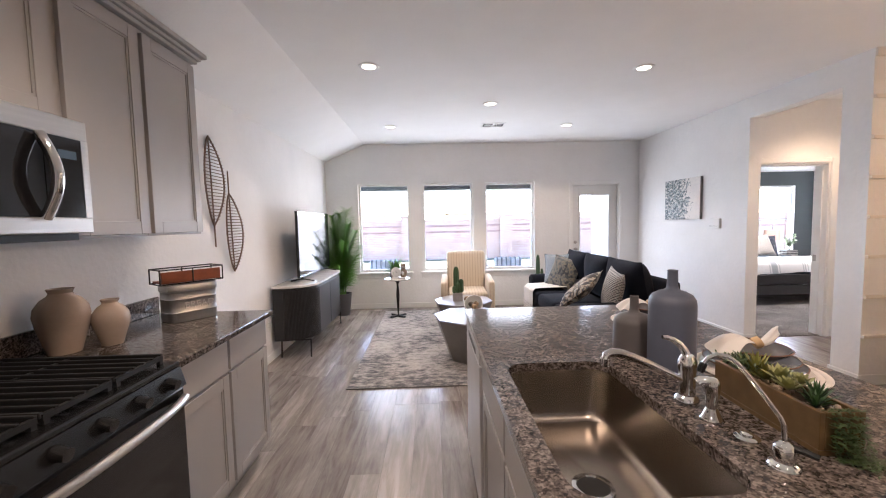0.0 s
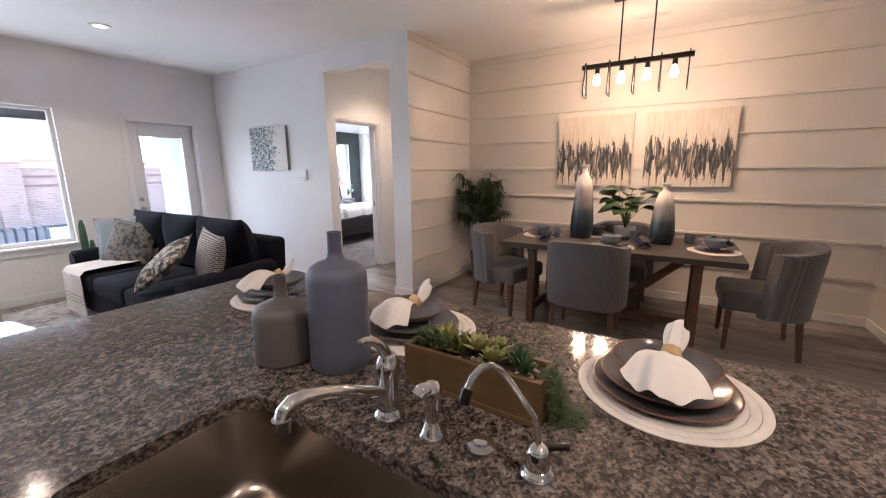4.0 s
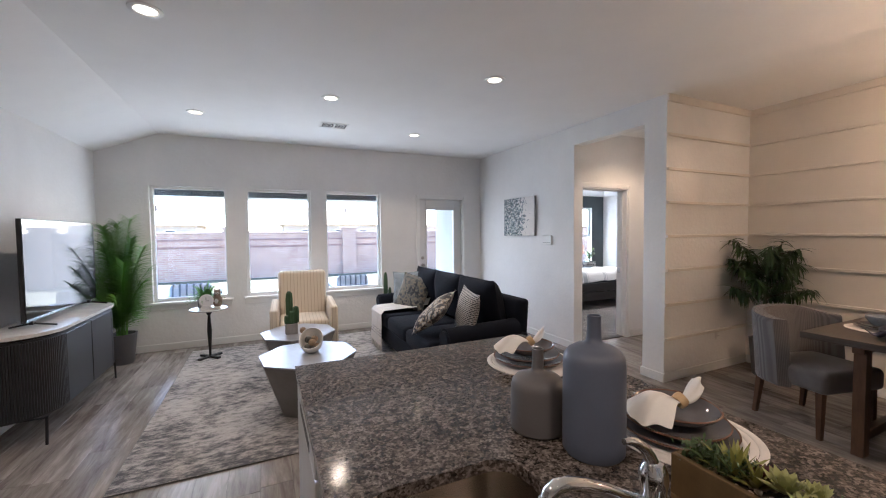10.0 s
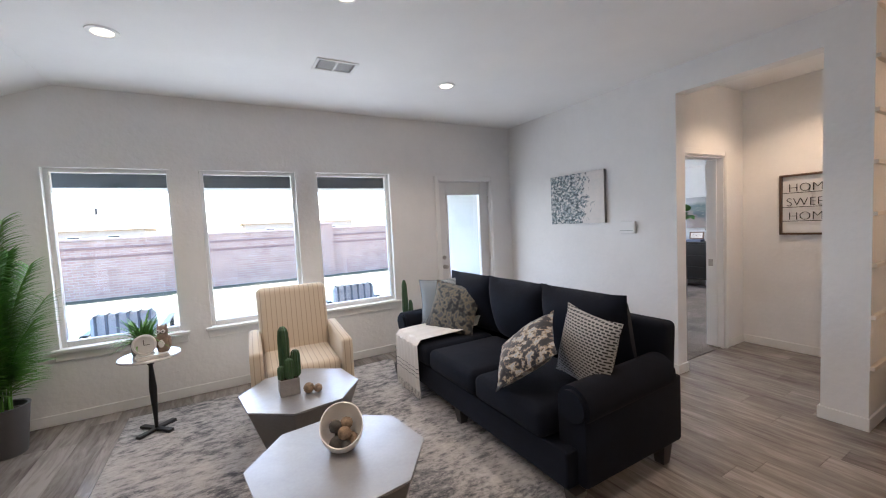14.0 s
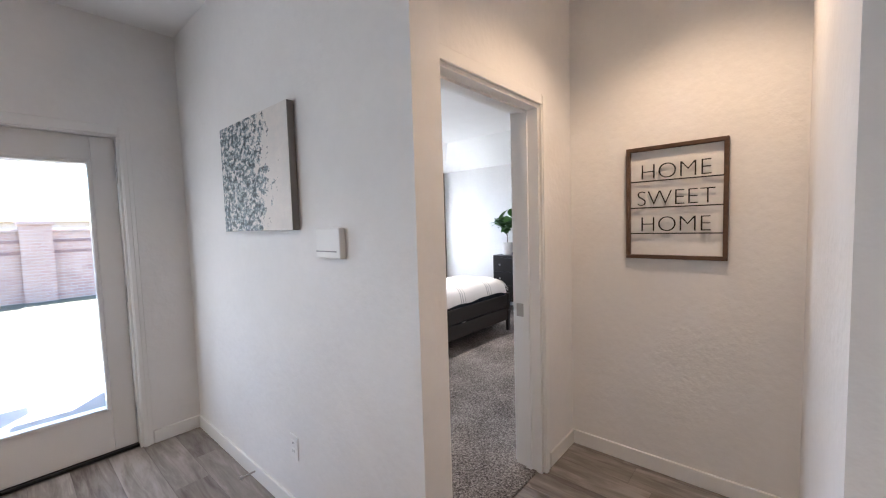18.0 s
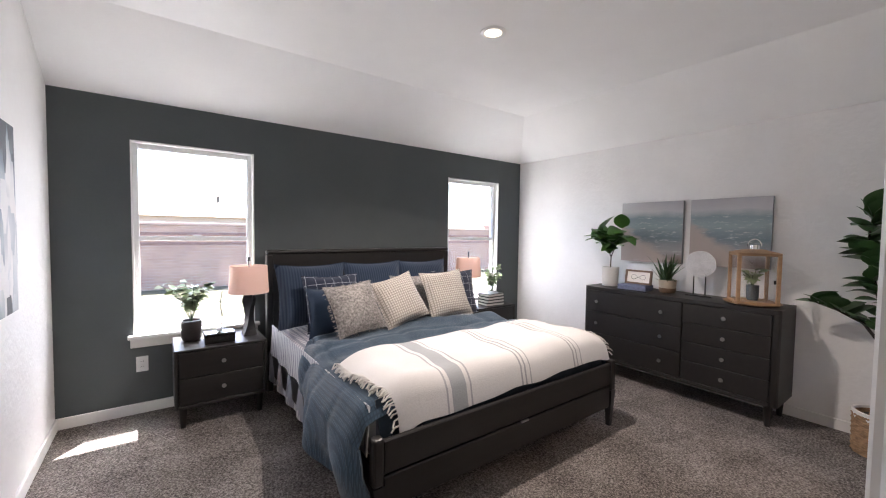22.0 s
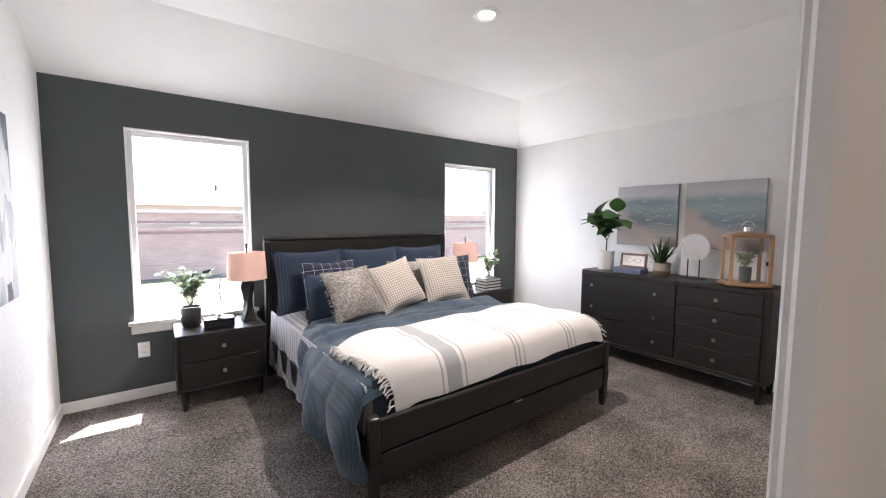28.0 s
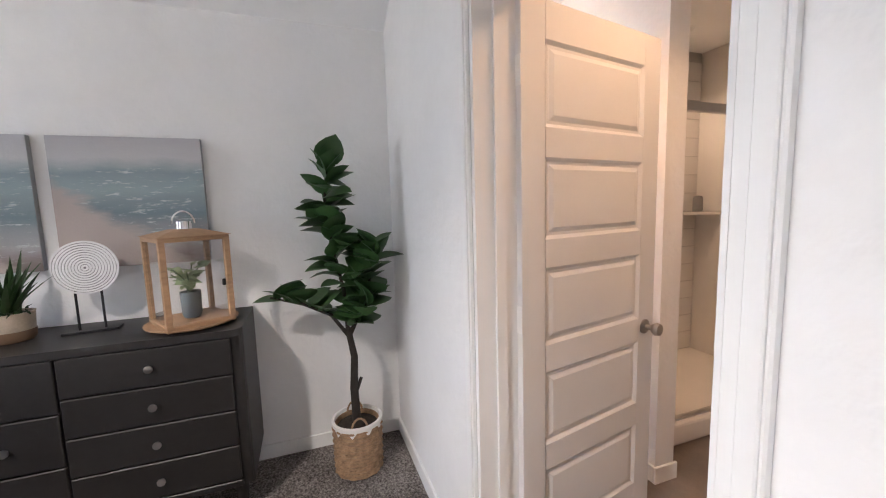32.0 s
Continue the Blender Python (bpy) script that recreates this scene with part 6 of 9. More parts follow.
# height of the tip, lean across the room, lean towards it, turn of the blade
for top, lx, ly, face in ((1.76, 0.10, -0.02, 8), (1.66, -0.12, 0.02, -14), (1.58, 0.00, -0.16, 22), (1.40, 0.22, -0.10, -10), (1.34, -0.20, -0.12, 16), (1.22, 0.10, -0.24, -24), (1.10, -0.10, -0.22, 10), (0.98, 0.22, -0.16, 30), (0.90, -0.18, -0.18, -30), (0.84, 0.04, -0.28, 0), (1.70, -0.02, 0.06, 35), (1.50, 0.10, 0.02, -35), (1.46, -0.10, -0.08, 40), (1.28, 0.02, -0.06, -8), (1.14, 0.24, 0.0, 14), (1.06, -0.22, -0.04, -12)):
    pts = []
    for i in range(19):
        u = i / 18
        arch = u ** 2.2
        pts.append(Vector((0.04 * lx / 0.2 + lx * arch, 0.04 * ly / 0.2 + ly * arch, 0.31 + (top - 0.31) * (u - 0.06 * u ** 5))))
    bm = bm_new(); tube(bm, pts, 0.007, 5, 0.002); fr = part("frond_stalk", bm, LEAF_FRESH, t)
    side = Vector((math.cos(radians(face)), math.sin(radians(face)), 0))
    bm = bm_new()
    steps = int((top - 0.50) / 0.0135)
    for k in range(steps + 1):
        u = 0.17 + 0.82 * k / steps
        i = min(int(u * 18), 17)
        p = pts[i].lerp(pts[i + 1], u * 18 - i)
        ln = 0.065 + 0.155 * math.sin(math.pi * min(1.0, 0.22 + 0.70 * u)) ** 0.8
        for h in (-1, 1):
            d = side * h
            add_blade(bm, p, math.degrees(math.atan2(d.y, d.x)) - 16 * h * (1 - u), 38 + 26 * u ** 4 + rng.uniform(-6, 6), ln * rng.uniform(0.93, 1.05), 0.030, 0.50, 5)
    part("leaflet", bm, LEAF_FRESH, fr, "long narrow green leaflets")["kind"] = "stuff"

# side table with clock, plant and ornament
t = thing("side_table", (-0.63, 5.50, 0.0), "round white-topped pedestal side table with black base", "side table")
bm = bm_new(); lathe(bm, [(0, 0.585), (0.19, 0.585), (0.20, 0.59), (0.20, 0.60), (0.195, 0.605), (0, 0.605)], 40); part("tabletop", bm, MARBLE, t, "white round top", True)
bm = bm_new(); lathe(bm, [(0.012, 0.03), (0.014, 0.10), (0.026, 0.34), (0.014, 0.52), (0.05, 0.58), (0.05, 0.585), (0, 0.585)], 16); part("pedestal", bm, BLACKM, t, "", True)
for k in range(4):
    a = 45 + 90 * k
    bm = bm_new(); box(bm, 0, 0.15, -0.022, 0.022, 0.012, 0.032, 0.004, 1); box(bm, 0.11, 0.15, -0.022, 0.022, 0.0, 0.013)
    bmesh.ops.transform(bm, matrix=pose(0, 0, 0, 0, 0, a), verts=bm.verts[:]); part("foot", bm, BLACKM, t)
for k in range(2):
    bk = thing("book", (-0.60, 5.42, 0.606 + 0.0125 * k), "thin white book lying flat under a clock", "book", "side table books", 12 - 9 * k)
    bm = bm_new(); box(bm, -0.10, 0.10, -0.07, 0.07, 0, 0.002); box(bm, -0.10, 0.10, -0.07, 0.07, 0.010, 0.012); box(bm, -0.10, -0.0985, -0.07, 0.07, 0.002, 0.010); part("cover", bm, WHITEPOT, bk)
    bm = bm_new(); box(bm, -0.098, 0.097, -0.067, 0.067, 0.0022, 0.0098); part("page_block", bm, NAPKIN, bk)
t = thing("table_clock", (-0.64, 5.395, 0.6312), "small white round table clock with black hands", "clock")
bm = bm_new(); lathe(bm, [(0, -0.02), (0.07, -0.02), (0.075, -0.01), (0.075, 0.015), (0.062, 0.02), (0.06, 0.012), (0, 0.012)], 32, (0, 0, 0.08), (0, -1, 0.08)); part("case", bm, WHITEPOT, t, "", True)
bm = bm_new(); box(bm, -0.055, 0.055, -0.025, 0.025, 0, 0.012, 0.003); part("base", bm, WHITEPOT, t)
bm = bm_new(); box(bm, -0.002, 0.002, -0.019, -0.016, 0.08, 0.12); box(bm, 0.0, 0.035, -0.019, -0.016, 0.078, 0.082); part("clock_hand", bm, BLACKM, t)
t = thing("potted_grass", (-0.68, 5.565, 0.606), "spiky green plant in a grey patterned pot", "plant")
bm = bm_new(); lathe(bm, [(0, 0), (0.062, 0), (0.068, 0.01), (0.073, 0.115), (0.066, 0.115), (0.063, 0.10), (0, 0.10)], 24); part("pot", bm, plain("patterned_pot", (0.35, 0.35, 0.36), 0.6, vary=0.4, scale=60), t, "", True)
bm = bm_new(); rng = random.Random(4)
for _ in range(120):
    add_blade(bm, (rng.gauss(0, 0.02), rng.gauss(0, 0.02), 0.095), rng.uniform(0, 360), rng.uniform(18, 85), rng.uniform(0.16, 0.27), 0.024, 0.5, 4)
part("foliage", bm, LEAF_FRESH, t)
t = thing("owl_figurine", (-0.53, 5.44, 0.6312), "small brown and white carved owl figurine", "figurine", turn=-15)
DRIFT = plain("carved_brown_wood", (0.26, 0.19, 0.14), 0.7, vary=0.35, scale=40, grain=120, relief=0.3)
bm = bm_new(); lathe(bm, [(0, 0), (0.036, 0), (0.042, 0.012), (0.046, 0.06), (0.043, 0.10), (0.034, 0.122), (0.036, 0.14), (0.038, 0.165), (0.030, 0.19), (0.012, 0.20), (0, 0.20)], 24, sx=1.0, sy=0.85); part("body", bm, DRIFT, t, "", True)
for h in (-1, 1):
    bm = bm_new(); cyl(bm, (h * 0.024, 0, 0.182), (h * 0.031, 0, 0.218), 0.011, 0.001, 10); part("ear", bm, DRIFT, t, "", True)
    bm = bm_new(); lathe(bm, [(0.015, 0), (0.015, 0.004), (0.010, 0.006), (0, 0.006)], 18, (h * 0.0155, -0.0295, 0.158), (h * 0.25, -1, 0)); e = part("eye_ring", bm, WHITEPOT, t, "white eye ring", True)
    bm = bm_new(); lathe(bm, [(0.006, 0), (0.005, 0.004), (0, 0.005)], 12, (h * 0.0165, -0.0345, 0.158), (h * 0.25, -1, 0)); part("pupil", bm, BLACKM, e, "black pupil", True)
    bm = bm_new(); lathe(bm, [(0, -0.05), (0.012, -0.035), (0.016, 0), (0.011, 0.035), (0, 0.045)], 12, (h * 0.043, 0.004, 0.07), None, 0.6, 1.4); part("wing", bm, DRIFT, t, "", True)
bm = bm_new(); lathe(bm, [(0, -0.04), (0.022, -0.028), (0.028, 0), (0.020, 0.03), (0, 0.038)], 16, (0, -0.024, 0.065), None, 1.0, 0.65); part("breast", bm, WHITEPOT, t, "white breast", True)
bm = bm_new(); cyl(bm, (0, -0.033, 0.150), (0, -0.044, 0.139), 0.005, 0.0008, 8); part("beak", bm, BLACKM, t, "", True)

# armchair
t = thing("armchair", (0.43, 5.34, 0.0), "cream armchair with thin brown stripes", "armchair", turn=-3)
bm = bm_new(); box(bm, -0.30, 0.30, -0.36, 0.30, 0.17, 0.33, 0.02, 2); part("seat_base", bm, CREAMSTRIPE, t)
bm = bm_new(); box(bm, -0.285, 0.285, -0.38, 0.22, 0.325, 0.45, 0.05, 4); part("seat_cushion", bm, CREAMSTRIPE, t, "", True)
bm = bm_new(); box(bm, -0.29, 0.29, 0.16, 0.31, 0.33, 0.99, 0.055, 4)
for v in bm.verts:
    k = max(0, (v.co.z - 0.4)) / 0.6
    v.co.y += 0.13 * k
    v.co.x *= 1 + 0.06 * k
part("backrest", bm, CREAMSTRIPE, t, "", True)
for s in (-1, 1):
    bm = bm_new(); box(bm, s * 0.29 if s > 0 else -0.385, 0.385 if s > 0 else -0.29, -0.38, 0.33, 0.13, 0.60, 0.03, 3)
    for v in bm.verts:
        if v.co.z > 0.3:
            v.co.z += 0.05 * max(0, (v.co.y + 0.38)) * 0.9
    part("armrest", bm, CREAMSTRIPE, t, "", True)
    for y in (-0.33, 0.28):
        bm = bm_new(); cyl(bm, (s * 0.33, y, 0.0), (s * 0.33, y, 0.135), 0.014, 0.022, 10); part("leg", bm, DARKWOOD, t, "", True)

# octagonal drum tables
def drum_table(x, y, z, turn, r=0.40, rb=0.235):
    t = thing("coffee_table", (x, y, 0.0135), "faceted pewter octagonal drum coffee table", "coffee table", "drum coffee tables", turn)
    o = [(r * math.cos(radians(22.5 + 45 * k)), r * math.sin(radians(22.5 + 45 * k))) for k in range(8)]
    b = [(p[0] * rb / r, p[1] * rb / r) for p in o]
    q = [(p[0] * 0.985, p[1] * 0.985) for p in o]
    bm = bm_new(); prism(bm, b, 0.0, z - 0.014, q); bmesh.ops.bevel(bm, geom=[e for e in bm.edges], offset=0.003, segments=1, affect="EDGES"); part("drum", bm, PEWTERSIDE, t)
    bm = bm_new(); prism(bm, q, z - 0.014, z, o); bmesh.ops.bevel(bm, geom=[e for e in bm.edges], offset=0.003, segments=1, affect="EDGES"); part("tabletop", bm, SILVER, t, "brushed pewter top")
    return t


drum_table(0.31, 3.56, 0.455, 8)
drum_table(0.31, 4.58, 0.41, 8, 0.39)
t = thing("egg_bowl", (0.34, 3.60, 0.469), "white egg-shaped scoop bowl holding woven balls", "bowl")
bm = bm_new()
lathe(bm, [(0, 0), (0.042, 0), (0.062, 0.012), (0.086, 0.045), (0.099, 0.085), (0.100, 0.125), (0.092, 0.170), (0.070, 0.212), (0.036, 0.238), (0, 0.246)], 36)
bmesh.ops.bisect_plane(bm, geom=bm.verts[:] + bm.edges[:] + bm.faces[:], plane_co=(0, 0, 0.118), plane_no=(-0.18, -0.62, 0.76), clear_outer=True)
bm.normal_update()
bmesh.ops.solidify(bm, geom=bm.faces[:], thickness=0.006)
part("shell", bm, WHITEPOT, t, "", True)
BALL = plain("woven_ball", (0.28, 0.2, 0.13), 0.85, vary=0.4, scale=40, grain=150, relief=0.6)
BALLD = plain("dark_woven_ball", (0.08, 0.075, 0.07), 0.85, vary=0.4, scale=40, grain=150, relief=0.6)
for k, (x, y, z, r) in enumerate(((0.31, 3.585, 0.512, 0.033), (0.378, 3.585, 0.512, 0.032), (0.345, 3.63, 0.52, 0.034), (0.372, 3.635, 0.567, 0.03), (0.318, 3.63, 0.567, 0.031), (0.345, 3.575, 0.552, 0.031), (0.345, 3.555, 0.503, 0.026))):
    bm = bm_new(); bmesh.ops.create_icosphere(bm, subdivisions=2, radius=r)
    rng = random.Random(k)
    for v in bm.verts:
        v.co *= rng.uniform(0.94, 1.05)
    solid("decorative_ball", bm, BALL if k % 2 else BALLD, "small woven decorative ball in the bowl", "ball", "woven balls", True, m=pose(x, y, z))


def cactus(x, y, z, s, arms, label):
    t = thing("cactus", (x, y, z), label, "plant", "cacti")
    bm = bm_new(); box(bm, -0.062 * s, 0.062 * s, -0.062 * s, 0.062 * s, 0, 0.11 * s, 0.006, 2); part("pot", bm, plain("grey_box_pot", (0.28, 0.27, 0.27), 0.6, vary=0.15, scale=20), t)
    bm = bm_new(); box(bm, -0.055 * s, 0.055 * s, -0.055 * s, 0.055 * s, 0.11 * s, 0.113 * s); part("soil", bm, SOIL, t)
    for (dx, dy, z0, z1, r) in arms:
        bm = bm_new(); seg = 20
        prof = [(0.6, 0), (0.95, 0.08), (1, 0.35), (1, 0.75), (0.85, 0.92), (0.45, 0.985), (0, 1)]
        lathe(bm, [(r * a, z0 + (z1 - z0) * b) for a, b in prof], seg)
        for i, v in enumerate(bm.verts):
            if i % seg % 2 and i < len(prof) * seg - seg:
                v.co.x *= 0.80; v.co.y *= 0.80
        bmesh.ops.translate(bm, verts=bm.verts[:], vec=(dx, dy, 0)); part("stem", bm, CACTUS, t)
    return t


cactus(0.235, 4.54, 0.424, 1.0, ((-0.015, 0.01, 0.11, 0.45, 0.036), (0.048, -0.02, 0.11, 0.29, 0.031), (0.005, -0.045, 0.11, 0.245, 0.03), (-0.045, -0.03, 0.11, 0.20, 0.024)), "columnar green cactus in a grey pot on the far table")
bm = bm_new(); bmesh.ops.create_icosphere(bm, subdivisions=2, radius=0.035)
solid("decorative_ball", bm, BALL, "small woven ball on the coffee table", "ball", "woven balls", True, m=pose(0.345, 4.46, 0.459))
bm = bm_new(); bmesh.ops.create_icosphere(bm, subdivisions=2, radius=0.028)
solid("decorative_ball", bm, BALL, "small woven ball on the coffee table", "ball", "woven balls", True, m=pose(0.40, 4.44, 0.452))

# sofa
t = thing("sofa", (0, 0, 0), "dark navy fabric three-seat sofa with rolled arms", "sofa")
sx0, sx1, sy0, sy1 = 1.33, 2.28, 3.07, 5.50
bm = bm_new(); box(bm, sx0 + 0.01, sx1 - 0.03, sy0 + 0.10, sy1 - 0.10, 0.115, 0.31, 0.012, 2); part("seat_frame", bm, NAVY, t)
aw = 0.235
n3 = (sy1 - sy0 - 2 * aw) / 3
for k in range(3):
    a = sy0 + aw + k * n3
    bm = bm_new(); box(bm, sx0 - 0.025, sx1 - 0.28, a + 0.004, a + n3 - 0.004, 0.312, 0.475, 0.05, 4)
    for v in bm.verts:
        if v.co.z > 0.4:
            c = ((v.co.y - a - n3 / 2) / (n3 / 2))
            v.co.z += 0.025 * (1 - c * c)
    part("seat_cushion", bm, NAVY, t, "", True)
    bm = bm_new(); pillow(bm, n3 * 1.10, 0.57, 0.33, 16, 0.07, k)
    m = Matrix.Translation((sx1 - 0.24, a + n3 / 2, 0.735)) @ pose(0, 0, 0, 0, -12, 0) @ pose(0, 0, 0, 90, 0, 90)
    bmesh.ops.transform(bm, matrix=m, verts=bm.verts[:]); part("back_cushion", bm, NAVY, t, "", True)
bm = bm_new(); box(bm, sx1 - 0.14, sx1, sy0 + 0.10, sy1 - 0.10, 0.115, 0.83, 0.04, 3)
for v in bm.verts:
    if v.co.z > 0.5:
        v.co.x += 0.04
part("back_frame", bm, NAVY, t, "", True)
for s, y in ((-1, sy0), (1, sy1)):
    bm = bm_new()
    ya, yb = (y + 0.045, y + aw) if s < 0 else (y - aw, y - 0.045)
    box(bm, sx0 + 0.085, sx1 - 0.02, ya, yb, 0.115, 0.52, 0.02, 2)
    part("arm_panel", bm, NAVY, t, "", True)
    bm = bm_new(); yc = (ya + yb) / 2 - (0.012 if s < 0 else -0.012)
    cyl(bm, (sx0 + 0.075, yc, 0.525), (sx1 - 0.10, yc, 0.55), 0.105, 0.105, 24)
    bmesh.ops.bevel(bm, geom=[e for e in bm.edges if len(e.link_faces) == 2 and any(len(f.verts) > 8 for f in e.link_faces)], offset=0.02, segments=2, affect="EDGES")
    part("armrest", bm, NAVY, t, "", True)
for x in (sx0 + 0.05, sx1 - 0.16):
    for y in (sy0 + 0.09, (sy0 + sy1) / 2 - 0.05, sy1 - 0.09):
        z0 = 0.0135 if x < 1.46 else 0.001
        bm = bm_new(); prism(bm, [(x - 0.028, y - 0.028), (x + 0.028, y - 0.028), (x + 0.028, y + 0.028), (x - 0.028, y + 0.028)], z0, 0.12, [(x - 0.04, y - 0.04), (x + 0.04, y - 0.04), (x + 0.04, y + 0.04), (x - 0.04, y + 0.04)]); part("foot", bm, DARKWOOD, t)

ob = throw_pillow("throw_pillow", (1.56, 3.60, 0.47), 0, 0, 0.45, 0.45, 0.15, PILLOW_FLORAL, "navy, cream and tan floral throw pillow on the sofa", "sofa pillows", 0, seed=2)
ob.matrix_world = axes((1.507, 3.639, 0.69), (-0.431, 0.674, -0.60), (0.658, 0.69, 0.302))
ob = throw_pillow("throw_pillow", (1.70, 3.40, 0.47), 0, 0, 0.455, 0.435, 0.15, PILLOW_TWEED, "black and white woven throw pillow on the sofa", "sofa pillows", 0, seed=3)
ob.matrix_world = axes((1.732, 3.368, 0.72), (0.18, 0.98, 0.083), (0.171, -0.115, 0.979))
WHITESTRIPE = wave_cloth("white_striped_cloth", (0.70, 0.68, 0.66), (0.42, 0.42, 0.43), 9.0, "X", 0.86, 0.97, 0.12)
ob = throw_pillow("throw_pillow", (2.0, 5.15, 0.72), 0, 0, 0.48, 0.46, 0.13, WHITESTRIPE, "white throw pillow with thin grey stripes on the sofa", "sofa pillows", 0, seed=12)
ob.matrix_world = axes((2.02, 5.17, 0.76), (0.12, 0.98, 0.0), (0.22, -0.05, 0.97))
throw_pillow("throw_pillow", (1.67, 4.92, 0.465), -62, 24, 0.53, 0.48, 0.15, PILLOW_DAMASK, "olive and grey damask throw pillow on the sofa", "sofa pillows", -6, seed=4)
throw_pillow("throw_pillow", (1.76, 5.12, 0.50), -40, 14, 0.46, 0.46, 0.14, PILLOW_BLUE, "blue-grey woven throw pillow on the sofa", "sofa pillows", 4, seed=5)

# throw blanket over the seat's far end, falling over the front
t = thing("throw_blanket", (0, 0, 0), "white throw blanket with fringe draped over the sofa seat", "blanket")
ty0, ty1 = 4.72, 5.18


def drape(u, v):
    prof = [(2.05, 0.89), (1.98, 0.74), (1.90, 0.55), (1.70, 0.525), (1.45, 0.52), (1.325, 0.515), (1.283, 0.475), (1.278, 0.35), (1.272, 0.20), (1.268, 0.10)]
    f = u * (len(prof) - 1)
    i = min(int(f), len(prof) - 2)
    g = f - i
    x, z = prof[i][0] + (prof[i + 1][0] - prof[i][0]) * g, prof[i][1] + (prof[i + 1][1] - prof[i][1]) * g
    w = 0.012 * math.sin(v * 21 + u * 3) * (0.4 + u)
    return Vector((x - abs(w) * 0.8, ty0 + (ty1 - ty0) * v + 0.03 * math.sin(u * 4), z + max(0, w) * 0.5))


bm = bm_new(); grid_sheet(bm, 36, 26, drape, 0.004); part("cloth", bm, THROW, t, "", True)
for u in (0.83, 0.855, 0.88):
    bm = bm_new(); tube(bm, [drape(u, k / 24) + Vector((-0.004, 0, 0)) for k in range(25)], 0.0028, 5); part("stripe", bm, BOTTLE_A, t, "thin grey stripe")
bm = bm_new(); rng = random.Random(6)
for k in range(70):
    p = drape(1.0, k / 69)
    tube(bm, [p, p + Vector((rng.uniform(-0.006, 0.003), rng.uniform(-0.004, 0.004), -0.03)), p + Vector((rng.uniform(-0.01, 0.0), rng.uniform(-0.01, 0.01), -0.06))], 0.0022, 4)
ob = part("fringe", bm, THROW, t, "white knotted fringe"); ob["kind"] = "stuff"
cactus(1.64, 5.78, 0.0, 1.1, ((0, 0, 0.12, 0.90, 0.034), (0.058, -0.02, 0.12, 0.67, 0.028)), "tall thin cactus in a pot behind the sofa")


# pictures
def canvas(name, m, w, h, material, label, depth=0.035, sides=None):
    """A stretched canvas: face towards +z of m, lying on the wall."""
    t = tagged(new(name), label, "painting")
    t.matrix_world = m
    bm = bm_new(); box(bm, -w / 2, w / 2, -h / 2, h / 2, 0.001, depth, 0.003, 1); part("stretcher", bm, sides or WALL, t)
    bm = bm_new(); box(bm, -w / 2 + 0.001, w / 2 - 0.001, -h / 2 + 0.001, h / 2 - 0.001, depth, depth + 0.0015); part("picture", bm, material, t)
    return t


def paint_mat(name, build):
    m, nt, b = nodes_of(name)
    b.inputs["Roughness"].default_value = 0.6
    tc = nt.nodes.new("ShaderNodeTexCoord")
    sep = nt.nodes.new("ShaderNodeSeparateXYZ")
    link(nt, tc.outputs["Object"], sep.inputs[0])
    link(nt, build(nt, tc, sep), b.inputs["Base Color"])
    bump(nt, b, noise_node(nt, 90, 4).outputs[0], 0.25, 0.004)
    return m


def mth(nt, op, a, c=None, d=None):
    n = nt.nodes.new("ShaderNodeMath"); n.operation = op
    for i, v in enumerate((a, c, d)):
        if v is None:
            continue
        if isinstance(v, (int, float)):
            n.inputs[i].default_value = v
        else:
            link(nt, v, n.inputs[i])
    return n.outputs[0]


def mixc(nt, fac, a, c):
    n = nt.nodes.new("ShaderNodeMixRGB")
    link(nt, fac, n.inputs[0])
    for i, v in ((1, a), (2, c)):
        if isinstance(v, tuple):
            n.inputs[i].default_value = rgb(v)
        else:
            link(nt, v, n.inputs[i])
    return n.outputs[0]


def blossom(nt, tc, sep):
    n1, n2 = noise_node(nt, 11, 6, (1, 1.4, 1), rough=0.75), noise_node(nt, 27, 5, (1, 1.3, 1), rough=0.75)
    edge = mth(nt, "MULTIPLY_ADD", sep.outputs[0], -1.6, 0.42)
    f = mth(nt, "ADD", mth(nt, "MULTIPLY_ADD", n1.outputs[0], 2.0, -0.98), edge)
    f = mth(nt, "MULTIPLY", f, mth(nt, "GREATER_THAN", n2.outputs[0], 0.46))
    dark = ramp(nt, n2.outputs[0], [(0.46, (0.40, 0.48, 0.52)), (0.52, (0.12, 0.16, 0.18)), (0.60, (0.03, 0.038, 0.045))])
    ground = ramp(nt, n1.outputs[0], [(0.3, (0.66, 0.64, 0.62)), (0.7, (0.78, 0.73, 0.69))])
    return mixc(nt, mth(nt, "GREATER_THAN", f, 0.30), ground.outputs[0], dark.outputs[0])


canvas("canvas_painting", on_wall(XE, 4.935, 1.705, -1, 0), 0.76, 0.565, paint_mat("blossom_painting", blossom), "canvas painting of grey-blue blossom branches", 0.035, plain("canvas_edge", (0.26, 0.25, 0.24), 0.8))

